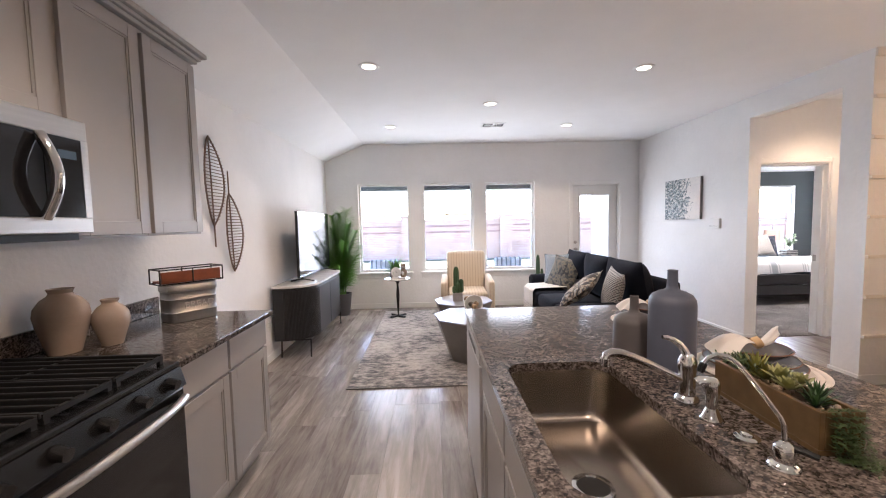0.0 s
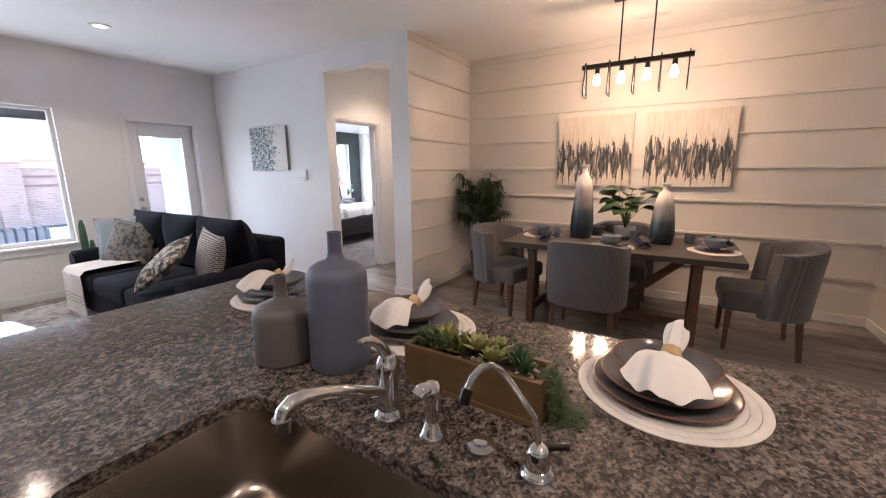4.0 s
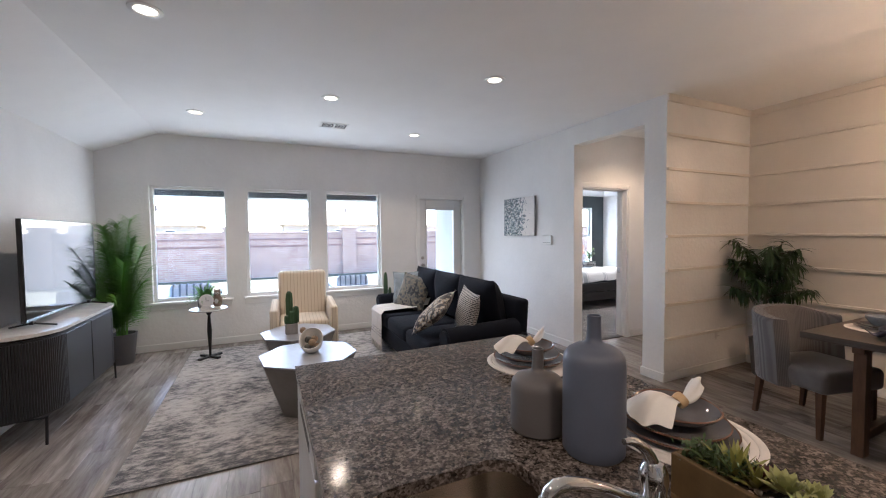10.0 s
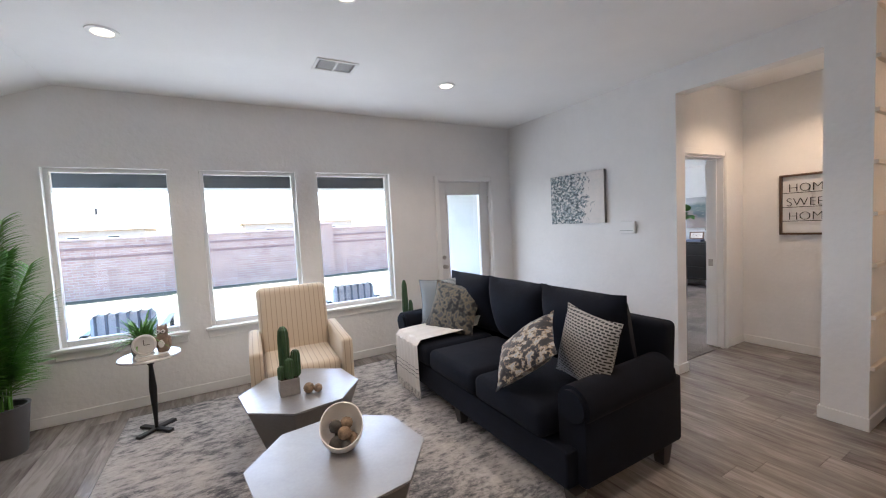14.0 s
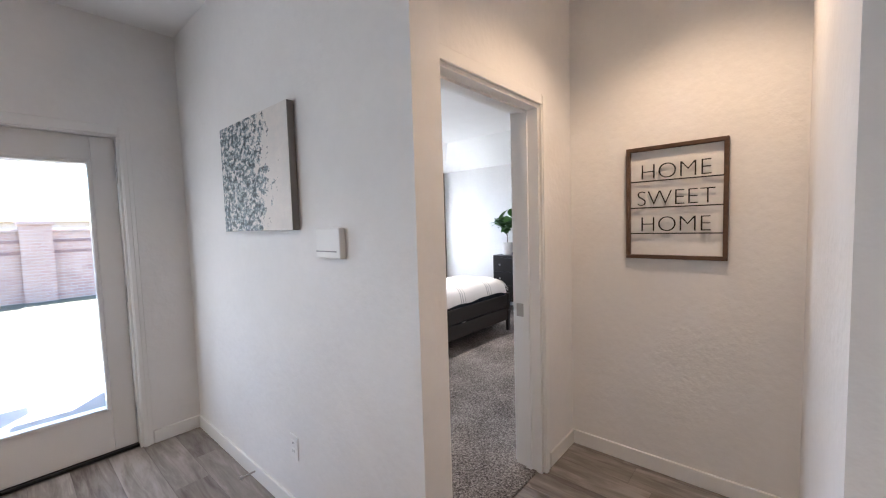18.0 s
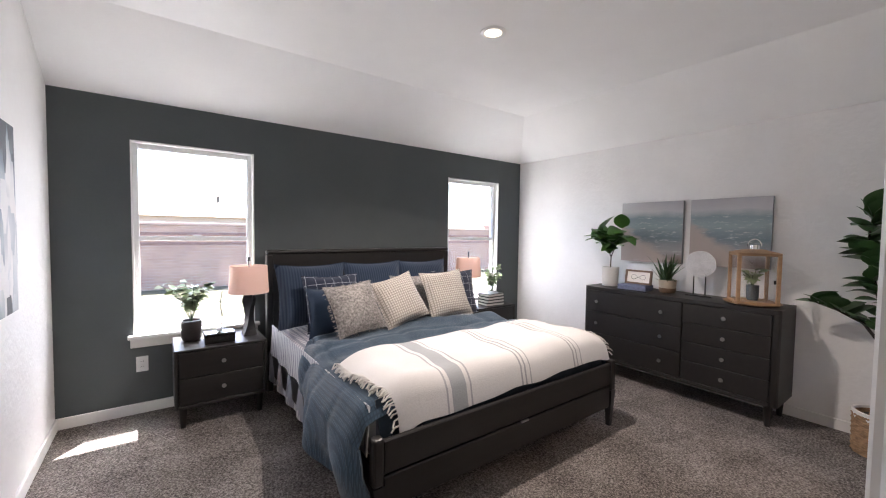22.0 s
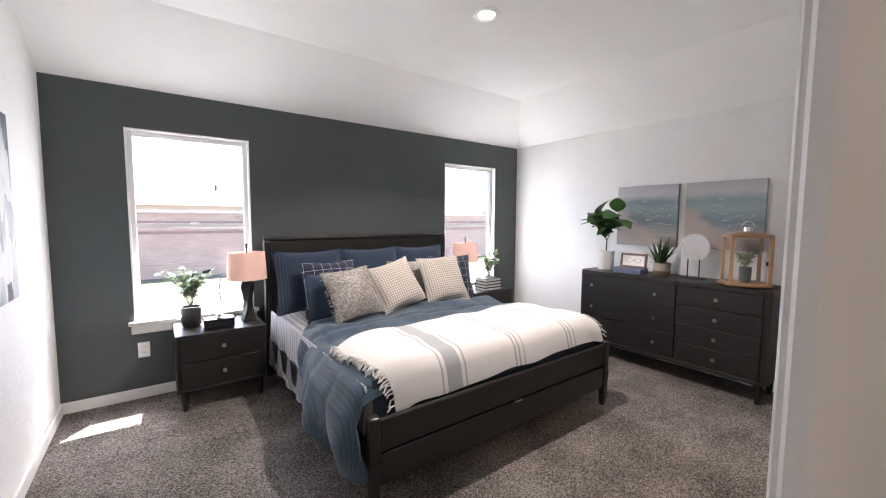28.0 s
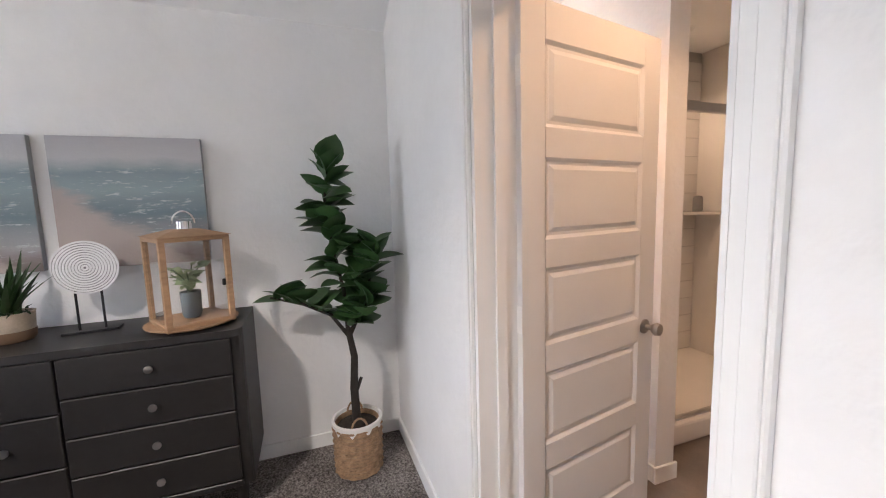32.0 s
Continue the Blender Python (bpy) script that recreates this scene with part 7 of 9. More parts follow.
# HOME SWEET HOME frame in the hall
WALNUT = plain("walnut_frame", (0.085, 0.045, 0.025), 0.5, vary=0.3, scale=10, stretch=(1, 1, 5))
t = tagged(new("word_sign"), "walnut-framed metal wall sign reading home sweet home", "sign")
t.matrix_world = on_wall(4.96, 3.365, 1.51, -1, 0)
w, h = 0.465, 0.605
for a in ((-w / 2, w / 2, h / 2 - 0.02, h / 2), (-w / 2, w / 2, -h / 2, -h / 2 + 0.02), (-w / 2, -w / 2 + 0.02, -h / 2 + 0.02, h / 2 - 0.02), (w / 2 - 0.02, w / 2, -h / 2 + 0.02, h / 2 - 0.02)):
    bm = bm_new(); box(bm, a[0], a[1], a[2], a[3], 0.002, 0.032, 0.002, 1); part("frame_rail", bm, WALNUT, t)
for z, word in ((0.118, "HOME"), (-0.025, "SWEET"), (-0.165, "HOME")):
    bm = bm_new(); box(bm, -w / 2 + 0.02, w / 2 - 0.02, z - 0.003, z + 0.003, 0.014, 0.02); part("wire_bar", bm, BLACKM, t)
    lettering("word", word, 0.118, pose(0, z + 0.046, 0.016), BLACKM, t, 0.003, "CENTER", 0.0026)

# ---- dining area ----
OAKGREY = plain("grey_brown_oak", (0.06, 0.05, 0.043), 0.45, vary=0.3, scale=5, grain=60, relief=0.08, stretch=(6, 1, 6))
WALNUTLEG = plain("brown_wood_leg", (0.10, 0.052, 0.028), 0.45, vary=0.3, scale=8, grain=80, relief=0.05, stretch=(5, 5, 1))
CORD = wave_cloth("grey_corduroy", (0.165, 0.158, 0.162), (0.118, 0.112, 0.115), 40.0, "X", 0.2, 0.8, 0.5)
CORDSEAT = cloth("grey_velvet", (0.14, 0.134, 0.138), 0.25, 200, 0.3, 0.8, 0.5)
TX0, TX1, TY0, TY1 = 3.40, 4.38, -0.365, 1.49
t = thing("dining_table", (0, 0.045, 0), "dark grey-brown wooden trestle dining table", "table")
bm = bm_new(); box(bm, TX0, TX1, TY0, TY1, 0.715, 0.76, 0.004, 2); part("tabletop", bm, OAKGREY, t)
for y in (1.20, -0.08):
    for x, d in ((3.49, -1), (4.10, 1)):
        bm = bm_new(); prism(bm, [(x - 0.04, y - 0.03), (x + 0.04, y - 0.03), (x + 0.04, y + 0.03), (x - 0.04, y + 0.03)], 0.0, 0.70, [(x - 0.04 - 0.0 * d, y - 0.03), (x + 0.04, y - 0.03), (x + 0.04, y + 0.03), (x - 0.04, y + 0.03)]); part("leg", bm, WALNUTLEG, t)
    bm = bm_new(); box(bm, 3.42, 4.17, y - 0.03, y + 0.03, 0.675, 0.715, 0.003, 1); part("cross_rail", bm, WALNUTLEG, t)
    bm = bm_new(); box(bm, 3.53, 4.06, y - 0.025, y + 0.025, 0.10, 0.16, 0.003, 1); part("foot_rail", bm, WALNUTLEG, t)
bm = bm_new(); box(bm, 3.77, 3.83, -0.05, 1.17, 0.10, 0.16, 0.003, 1); part("stretcher", bm, WALNUTLEG, t)
for a, b in (((3.80, 0.02, 0.66), (3.80, 0.56, 0.16)), ((3.80, 1.10, 0.66), (3.80, 0.56, 0.16))):
    bm = bm_new(); p, q = Vector(a), Vector(b); L = (q - p).length
    box(bm, -0.03, 0.03, -0.03, 0.03, 0, L); bmesh.ops.transform(bm, matrix=Matrix.Translation(p) @ (q - p).to_track_quat("Z", "Y").to_matrix().to_4x4(), verts=bm.verts[:]); part("brace", bm, WALNUTLEG, t)


def dining_chair():
    t = thing("dining_chair", (0, 0, 0), "grey corduroy dining chair with brown wooden legs", "chair", "chairs round the dining table")
    bm = bm_new(); box(bm, -0.27, 0.27, -0.28, 0.20, 0.325, 0.48, 0.04, 4)
    for v in bm.verts:
        if v.co.z > 0.45:
            v.co.z += 0.012 * (1 - (v.co.x / 0.27) ** 2)
    part("seat", bm, CORDSEAT, t, "", True)
    bm = bm_new()
    n = 18
    out, inn = [], []
    for k in range(n + 1):
        u = 2 * k / n - 1
        a = u * 1.02
        wrap = abs(u) ** 3
        x, y = 0.322 * math.sin(a * 1.5) / math.sin(1.53), 0.295 - 0.27 * wrap - 0.02 * u * u
        out.append((x, y)); inn.append((x * 0.80, y - 0.075 * (1 - 0.3 * wrap)))
    rows = []
    for z, o in ((0.305, 0.02), (0.32, 0.0), (0.55, -0.004), (0.815, -0.012), (0.842, 0.004), (0.85, 0.02)):
        ring = []
        for (x, y), (ix, iy) in zip(out, inn):
            dip = 0.05 * abs(x / 0.322) ** 4 if z > 0.7 else 0
            ring.append(bm.verts.new((x + (ix - x) * o * 12 * 0.25, y + (iy - y) * o * 12 * 0.25 + (z - 0.4) * 0.08, z - dip)))
        for (x, y), (ix, iy) in list(zip(out, inn))[::-1]:
            dip = 0.05 * abs(x / 0.322) ** 4 if z > 0.7 else 0
            ring.append(bm.verts.new((ix + (x - ix) * o * 12 * 0.25, iy + (y - iy) * o * 12 * 0.25 + (z - 0.4) * 0.08, z - dip)))
        rows.append(ring)
    for a, b in zip(rows, rows[1:]):
        for i in range(len(a)):
            j = (i + 1) % len(a)
            bm.faces.new((a[i], a[j], b[j], b[i]))
    m = len(rows[0])
    for ring in (rows[0], rows[-1]):
        for i in range(n):
            bm.faces.new((ring[i], ring[i + 1], ring[m - 2 - i], ring[m - 1 - i]))
    part("backrest", bm, CORD, t, "", True)
    for x in (-0.225, 0.225):
        for y in (-0.22, 0.20):
            bm = bm_new(); dx, dy = (0.012 if x > 0 else -0.012), (0.035 if y > 0 else -0.008)
            prism(bm, [(x + dx - 0.014, y + dy - 0.014), (x + dx + 0.014, y + dy - 0.014), (x + dx + 0.014, y + dy + 0.014), (x + dx - 0.014, y + dy + 0.014)], 0.0, 0.345, [(x - 0.022, y - 0.022), (x + 0.022, y - 0.022), (x + 0.022, y + 0.022), (x - 0.022, y + 0.022)])
            part("leg", bm, WALNUTLEG, t)
    return t


ch = dining_chair()
ch.matrix_world = pose(3.455, 0.745, 0.0, 0, 0, 90)
copy_thing(ch, pose(3.775, 1.61, 0.0, 0, 0, -14))
copy_thing(ch, pose(3.93, -0.49, 0.0, 0, 0, 181))
copy_thing(ch, pose(4.42, 0.62, 0.0, 0, 0, -90))


def ombre_mat():
    m, nt, b = nodes_of("ombre_glaze")
    tc = nt.nodes.new("ShaderNodeTexCoord")
    sep = nt.nodes.new("ShaderNodeSeparateXYZ")
    link(nt, tc.outputs["Generated"], sep.inputs[0])
    n = noise_node(nt, 14, 4, (6, 6, 1))
    f = mth(nt, "MULTIPLY_ADD", n.outputs[0], 0.16, sep.outputs[2])
    link(nt, ramp(nt, f, [(0.25, (0.022, 0.035, 0.043)), (0.44, (0.05, 0.07, 0.08)), (0.56, (0.22, 0.20, 0.19)), (0.72, (0.34, 0.31, 0.29)), (0.84, (0.70, 0.66, 0.62))]).outputs[0], b.inputs["Base Color"])
    b.inputs["Roughness"].default_value = 0.35
    return m


OMBRE = ombre_mat()


def ribbed_vase(x, y, h, r):
    bm = bm_new()
    seg = 48
    prof = [(0, 0), (0.8, 0), (0.9, 0.02), (1.0, 0.12), (0.98, 0.25), (0.83, 0.55), (0.66, 0.76), (0.53, 0.825), (0.36, 0.86), (0.25, 0.895), (0.235, 0.945), (0.27, 0.975), (0.35, 0.988), (0.35, 1.0), (0.25, 1.0), (0.18, 0.93), (0, 0.92)]
    lathe(bm, [(r * a, h * b) for a, b in prof], seg)
    for v in bm.verts:
        rr = math.hypot(v.co.x, v.co.y)
        if rr > 1e-4 and 0.03 * h < v.co.z < 0.78 * h:
            k = 1 - 0.035 * (0.5 + 0.5 * math.cos(math.atan2(v.co.y, v.co.x) * 24))
            v.co.x *= k; v.co.y *= k
    solid("ribbed_vase", bm, OMBRE, "ribbed ceramic vase fading from white to dark teal", "vase", "dining table vases", True, m=pose(x, y, 0.7605))


ribbed_vase(3.97, 0.925, 0.69, 0.105)
ribbed_vase(3.98, 0.245, 0.525, 0.10)
# split-leaf plant in a white bowl
t = thing("monstera", (4.20, 0.57, 0.7605), "broad-leaved green plant in a white bowl", "plant")
bm = bm_new(); lathe(bm, [(0, 0), (0.06, 0), (0.075, 0.01), (0.10, 0.06), (0.10, 0.10), (0.092, 0.10), (0.09, 0.07), (0, 0.065)], 28); part("bowl", bm, WHITEPOT, t, "", True)
bm = bm_new(); lathe(bm, [(0.09, 0.075), (0.04, 0.085), (0, 0.086)], 16); part("soil", bm, SOIL, t)
MONST = leaf_mesh("leaf", 0.19, 0.185, LEAF, 0.35, 0.22, 6, 0.7)
rng = random.Random(21)
for k in range(21):
    az = k * 137.5
    r, z = rng.uniform(0.05, 0.19), rng.uniform(0.27, 0.46)
    e = Vector((r * math.cos(radians(az)), r * math.sin(radians(az)), z))
    bm = bm_new(); tube(bm, [(0, 0, 0.08), (e.x * 0.35, e.y * 0.35, z * 0.65), e], 0.004, 5, 0.003); part("stalk", bm, LEAF, t, "", True)
    put_leaf(MONST, t, e, az + rng.uniform(-25, 25), rng.uniform(-5, 30), rng.uniform(0.75, 1.05), rng.uniform(-20, 20))

BLUEBOWL = plain("blue_grey_glaze", (0.22, 0.25, 0.28), 0.25, vary=0.15, scale=20)
NAVYNAP = cloth("navy_napkin", (0.012, 0.016, 0.04), 0.2)


def dining_setting(x, y, cup=None, nap=None):
    z = 0.7605
    t = thing("placemat", (x, y, z), "round white woven placemat on the dining table", "placemat", "dining placemats")
    for k in range(5):
        ra, rb = 0.185 - 0.037 * k, 0.185 - 0.037 * (k + 1)
        bm = bm_new(); lathe(bm, [(ra - 0.001, 0), (ra, 0.003), (ra - 0.006, 0.005), (rb + 0.006, 0.0048), (rb + 0.001, 0.003), (rb + 0.001, 0)], 40); part("braid", bm, WOVEN, t, "", True)
    for r, dz in ((0.135, 0.0055), (0.11, 0.019)):
        bm = bm_new(); lathe(bm, [(0, 0), (r * 0.6, 0), (r, 0.014), (r, 0.017), (r * 0.62, 0.006), (0, 0.005)], 36)
        solid("plate", bm, PLATE, "dark grey stoneware plate on the dining table", "plate", "dining plates", True, m=pose(x, y, z + dz))
    bm = bm_new(); lathe(bm, [(0, 0), (0.035, 0), (0.045, 0.008), (0.075, 0.045), (0.082, 0.07), (0.077, 0.07), (0.068, 0.042), (0.04, 0.014), (0, 0.012)], 32)
    solid("bowl", bm, BLUEBOWL, "blue-grey stoneware bowl on stacked plates", "bowl", "dining bowls", True, m=pose(x, y, z + 0.026))
    if cup:
        bm = bm_new(); lathe(bm, [(0, 0), (0.032, 0), (0.036, 0.008), (0.042, 0.085), (0.038, 0.085), (0.034, 0.012), (0, 0.01)], 24)
        solid("cup", bm, BLUEBOWL, "blue-grey stoneware cup on the dining table", "cup", "dining cups", True, m=pose(*cup, z))
    if nap:
        t = thing("napkin", (*nap, z), "dark navy cloth napkin gathered in a ring", "napkin", "dining napkins")
        for s in (-1, 1):
            bm = bm_new()
            grid_sheet(bm, 8, 8, lambda u, v: Vector((s * (0.01 + 0.11 * u), (v - 0.5) * (0.03 + 0.14 * u), 0.03 + 0.02 * math.sin(v * 9 + s) * u + 0.012 * math.cos(u * 6))), 0.003)
            part("fold", bm, NAVYNAP, t, "", True)
        bm = bm_new(); lathe(bm, [(0.018, -0.012), (0.024, -0.012), (0.024, 0.012), (0.018, 0.012), (0.018, -0.012)], 14, (0, 0, 0.03), (1, 0, 0)); part("napkin_ring", bm, BLUEBOWL, t, "", True)


dining_setting(3.60, 0.60, (4.0, 0.46), (3.73, 0.375))
dining_setting(3.79, -0.135, (4.09, 0.03), (4.12, -0.2))
dining_setting(3.93, 1.30, (3.87, 1.14), (3.67, 1.19))
dining_setting(4.17, 0.83, (4.22, 1.02))

# chandelier
t = thing("linear_chandelier", (3.78, 0.555, 0), "black metal linear chandelier with four bare bulbs, lit", "chandelier")
bm = bm_new(); box(bm, -0.035, 0.035, -0.19, 0.19, CZ - 0.03, CZ, 0.003, 1); part("canopy", bm, BLACKM, t)
for y in (-0.12, 0.12):
    bm = bm_new(); cyl(bm, (0, y, 2.275), (0, y, CZ - 0.03), 0.006, seg=8); part("rod", bm, BLACKM, t)
bm = bm_new(); box(bm, -0.02, 0.02, -0.41, 0.41, 2.245, 2.28, 0.003, 1); part("bar", bm, plain("dark_bronze", (0.03, 0.02, 0.014), 0.45, 0.5), t)
for k in range(5):
    y = -0.38 + 0.19 * k
    bm = bm_new()
    for a, b in (((-0.024, y, 2.285), (-0.075, y, 2.03)), ((0.024, y, 2.285), (0.075, y, 2.03)), ((-0.077, y, 2.03), (0.077, y, 2.03)), ((-0.026, y, 2.285), (0.026, y, 2.285))):
        p, q = Vector(a), Vector(b)
        box(bm, -0.004, 0.004, -0.011, 0.011, 0, (q - p).length)
        vs = bm.verts[-8:]
        bmesh.ops.transform(bm, matrix=Matrix.Translation(p) @ (q - p).to_track_quat("Z", "Y").to_matrix().to_4x4(), verts=vs)
    part("strap", bm, BLACKM, t, "black strap loop")
for k in range(4):
    y = -0.285 + 0.19 * k
    bm = bm_new(); cyl(bm, (0, y, 2.20), (0, y, 2.245), 0.019, seg=14); so = part("socket", bm, BLACKM, t)
    bm = bm_new(); lathe(bm, [(0.012, 0), (0.015, -0.015), (0.03, -0.05), (0.031, -0.065), (0.022, -0.085), (0, -0.093)], 20, (0, y, 2.20)); part("bulb", bm, BULB, so, "glowing bulb", True)
    d = bpy.data.lights.new("bulb_light", "POINT")
    d.energy, d.color, d.shadow_soft_size = 0.55, (1.0, 0.62, 0.34), 0.032
    new("bulb_light", d).matrix_world = pose(3.78, 0.555 + y, 2.10)


def streaks(nt, tc, sep):
    n = noise_node(nt, 3.0, 5, (9, 0.9, 1), rough=0.7)
    n2 = noise_node(nt, 10, 4, (5, 0.7, 1))
    band = mth(nt, "SUBTRACT", 0.52, mth(nt, "ABSOLUTE", mth(nt, "MULTIPLY_ADD", sep.outputs[1], 1.6, 0.16)))
    f = mth(nt, "ADD", mth(nt, "MULTIPLY_ADD", n.outputs[0], 1.5, -0.75), band)
    tone = ramp(nt, n2.outputs[0], [(0.38, (0.025, 0.035, 0.048)), (0.52, (0.09, 0.095, 0.10)), (0.60, (0.24, 0.19, 0.15)), (0.70, (0.60, 0.58, 0.55))])
    ground = ramp(nt, n2.outputs[0], [(0.3, (0.60, 0.53, 0.45)), (0.7, (0.74, 0.68, 0.60))])
    return mixc(nt, mth(nt, "GREATER_THAN", f, 0.27), ground.outputs[0], tone.outputs[0])


STREAK = paint_mat("streak_painting", streaks)
EDGE = plain("canvas_side", (0.45, 0.42, 0.38), 0.8)
canvas("canvas_painting", on_wall(4.829, 1.02, 1.605, -1, 0), 0.79, 0.76, STREAK, "abstract canvas of dark vertical strokes on cream", 0.035, EDGE)
canvas("canvas_painting", on_wall(4.829, 0.115, 1.603, -1, 0), 0.775, 0.755, STREAK, "abstract canvas of dark vertical strokes on cream", 0.035, EDGE)

# potted tree in the dining corner
t = thing("potted_tree", (4.585, 2.30, 0), "bushy dark green tree in a grey pot", "plant")
bm = bm_new(); lathe(bm, [(0, 0), (0.10, 0), (0.105, 0.01), (0.135, 0.36), (0.137, 0.37), (0.12, 0.37), (0.115, 0.33), (0, 0.32)], 28); part("pot", bm, GREYPOT, t, "", True)
bm = bm_new(); lathe(bm, [(0.115, 0.325), (0.05, 0.34), (0, 0.34)], 16); part("soil", bm, SOIL, t)
bm = bm_new(); tube(bm, [(0, 0, 0.33), (0.01, -0.01, 0.5), (-0.01, 0.01, 0.68), (0.0, 0.0, 0.85), (0.01, 0.0, 1.24)], 0.018, 8, 0.008); part("trunk", bm, STEM, t, "", True)
rng = random.Random(31)
for k in range(16):
    az = k * 137.5
    z = 0.78 + 0.44 * k / 16
    L = rng.uniform(0.20, 0.36)
    e = Vector((min(0.17, L * math.cos(radians(az))), min(0.28, L * math.sin(radians(az))), z + rng.uniform(0.06, 0.24)))
    bm = bm_new(); tube(bm, [(0, 0, z - 0.05), (e.x * 0.5, e.y * 0.5, (z + e.z) / 2), e], 0.006, 5, 0.003); br = part("branch", bm, STEM, t, "", True)
    bm = bm_new()
    for q in range(58):
        f = rng.uniform(0.30, 1.08)
        p = Vector((e.x * f, e.y * f, z - 0.05 + (e.z - z + 0.05) * f))
        add_blade(bm, p, rng.uniform(0, 360), rng.uniform(-60, 35), rng.uniform(0.10, 0.17), rng.uniform(0.026, 0.04), 0.5, 4)
    ob = part("foliage", bm, LEAF, br); ob["kind"] = "stuff"

# ---- bedroom ----
NSAT = plain("nickel_knob", (0.42, 0.41, 0.40), 0.3, 1.0, 0.03, relief=0)
BLACKWOOD = plain("black_brown_wood", (0.012, 0.0105, 0.010), 0.42, 0, 0.25, 4, 70, 0.05, (1, 8, 8))
t = thing("bed", (0, 0, 0), "black-brown wooden bed frame with panelled headboard and footboard", "bed")
bx0, bx1, by0, by1 = 4.99, 6.975, 5.61, 7.78
bm = bm_new(); box(bm, bx0 + 0.05, bx1 - 0.05, by1 - 0.06, by1 - 0.015, 0.25, 1.235, 0.012, 2); part("headboard", bm, BLACKWOOD, t)
bm = bm_new(); box(bm, bx0, bx1, by1 - 0.075, by1 - 0.005, 1.225, 1.262, 0.014, 3); part("head_rail", bm, BLACKWOOD, t)
for x in (bx0, bx1 - 0.055):
    bm = bm_new(); box(bm, x, x + 0.055, by1 - 0.075, by1 - 0.005, 0.0, 1.225, 0.012, 2); part("head_post", bm, BLACKWOOD, t)
    bm = bm_new(); prism(bm, [(x + 0.012, by0 + 0.015), (x + 0.043, by0 + 0.015), (x + 0.043, by0 + 0.045), (x + 0.012, by0 + 0.045)], 0.009, 0.28, [(x, by0), (x + 0.055, by0), (x + 0.055, by0 + 0.055), (x, by0 + 0.055)])
    box(bm, x, x + 0.055, by0, by0 + 0.055, 0.28, 0.505, 0.012, 2); part("foot_post", bm, BLACKWOOD, t)
    bm = bm_new(); xs = x + 0.012
    box(bm, xs, xs + 0.03, by0 + 0.055, by1 - 0.075, 0.20, 0.37, 0.006, 1); part("side_rail", bm, BLACKWOOD, t)
bm = bm_new(); box(bm, bx0 + 0.055, bx1 - 0.055, by0 + 0.012, by0 + 0.042, 0.325, 0.485, 0.006, 1); part("footboard_panel", bm, BLACKWOOD, t)
bm = bm_new(); box(bm, bx0 + 0.055, bx1 - 0.055, by0 + 0.012, by0 + 0.042, 0.155, 0.315, 0.006, 1); part("footboard_panel", bm, BLACKWOOD, t)
bm = bm_new(); box(bm, bx0 + 0.04, bx1 - 0.04, by0 + 0.06, by1 - 0.08, 0.22, 0.30); part("slat_base", bm, BLACKWOOD, t)
bm = bm_new(); box(bm, 5.955, 6.015, by0 + 0.0, by0 + 0.012, 0.315, 0.325); part("label_plate", bm, NSAT, t)

PLAIDW = grid_cloth("grey_white_plaid", (0.52, 0.51, 0.51), (0.20, 0.20, 0.235), 0.045, 0.008)
bm = bm_new(); box(bm, 5.045, 6.92, 5.75, 7.69, 0.30, 0.60, 0.08, 4)
solid("mattress", bm, PLAIDW, "thick mattress under a pale grey plaid sheet", "mattress", smooth=True)
bm = bm_new()


def sheet(u, v):
    # skirt of the plaid quilt down the near side by the pillows
    z = 0.61 - 0.46 * v
    return Vector((5.03 - 0.03 * v - 0.012 * math.sin(u * 44) * v, 7.66 - 1.93 * u, z))


grid_sheet(bm, 56, 10, sheet, 0.006)
solid("quilt_skirt", bm, PLAIDW, "pale grey plaid quilt hanging down the bed side", "quilt", smooth=True)

WAFFLE = grid_cloth("blue_waffle_cloth", (0.036, 0.070, 0.108), (0.022, 0.045, 0.072), 0.016, 0.003, 0.5)
t = thing("comforter", (0, 0, 0), "slate-blue waffle comforter draped over the bed", "comforter")


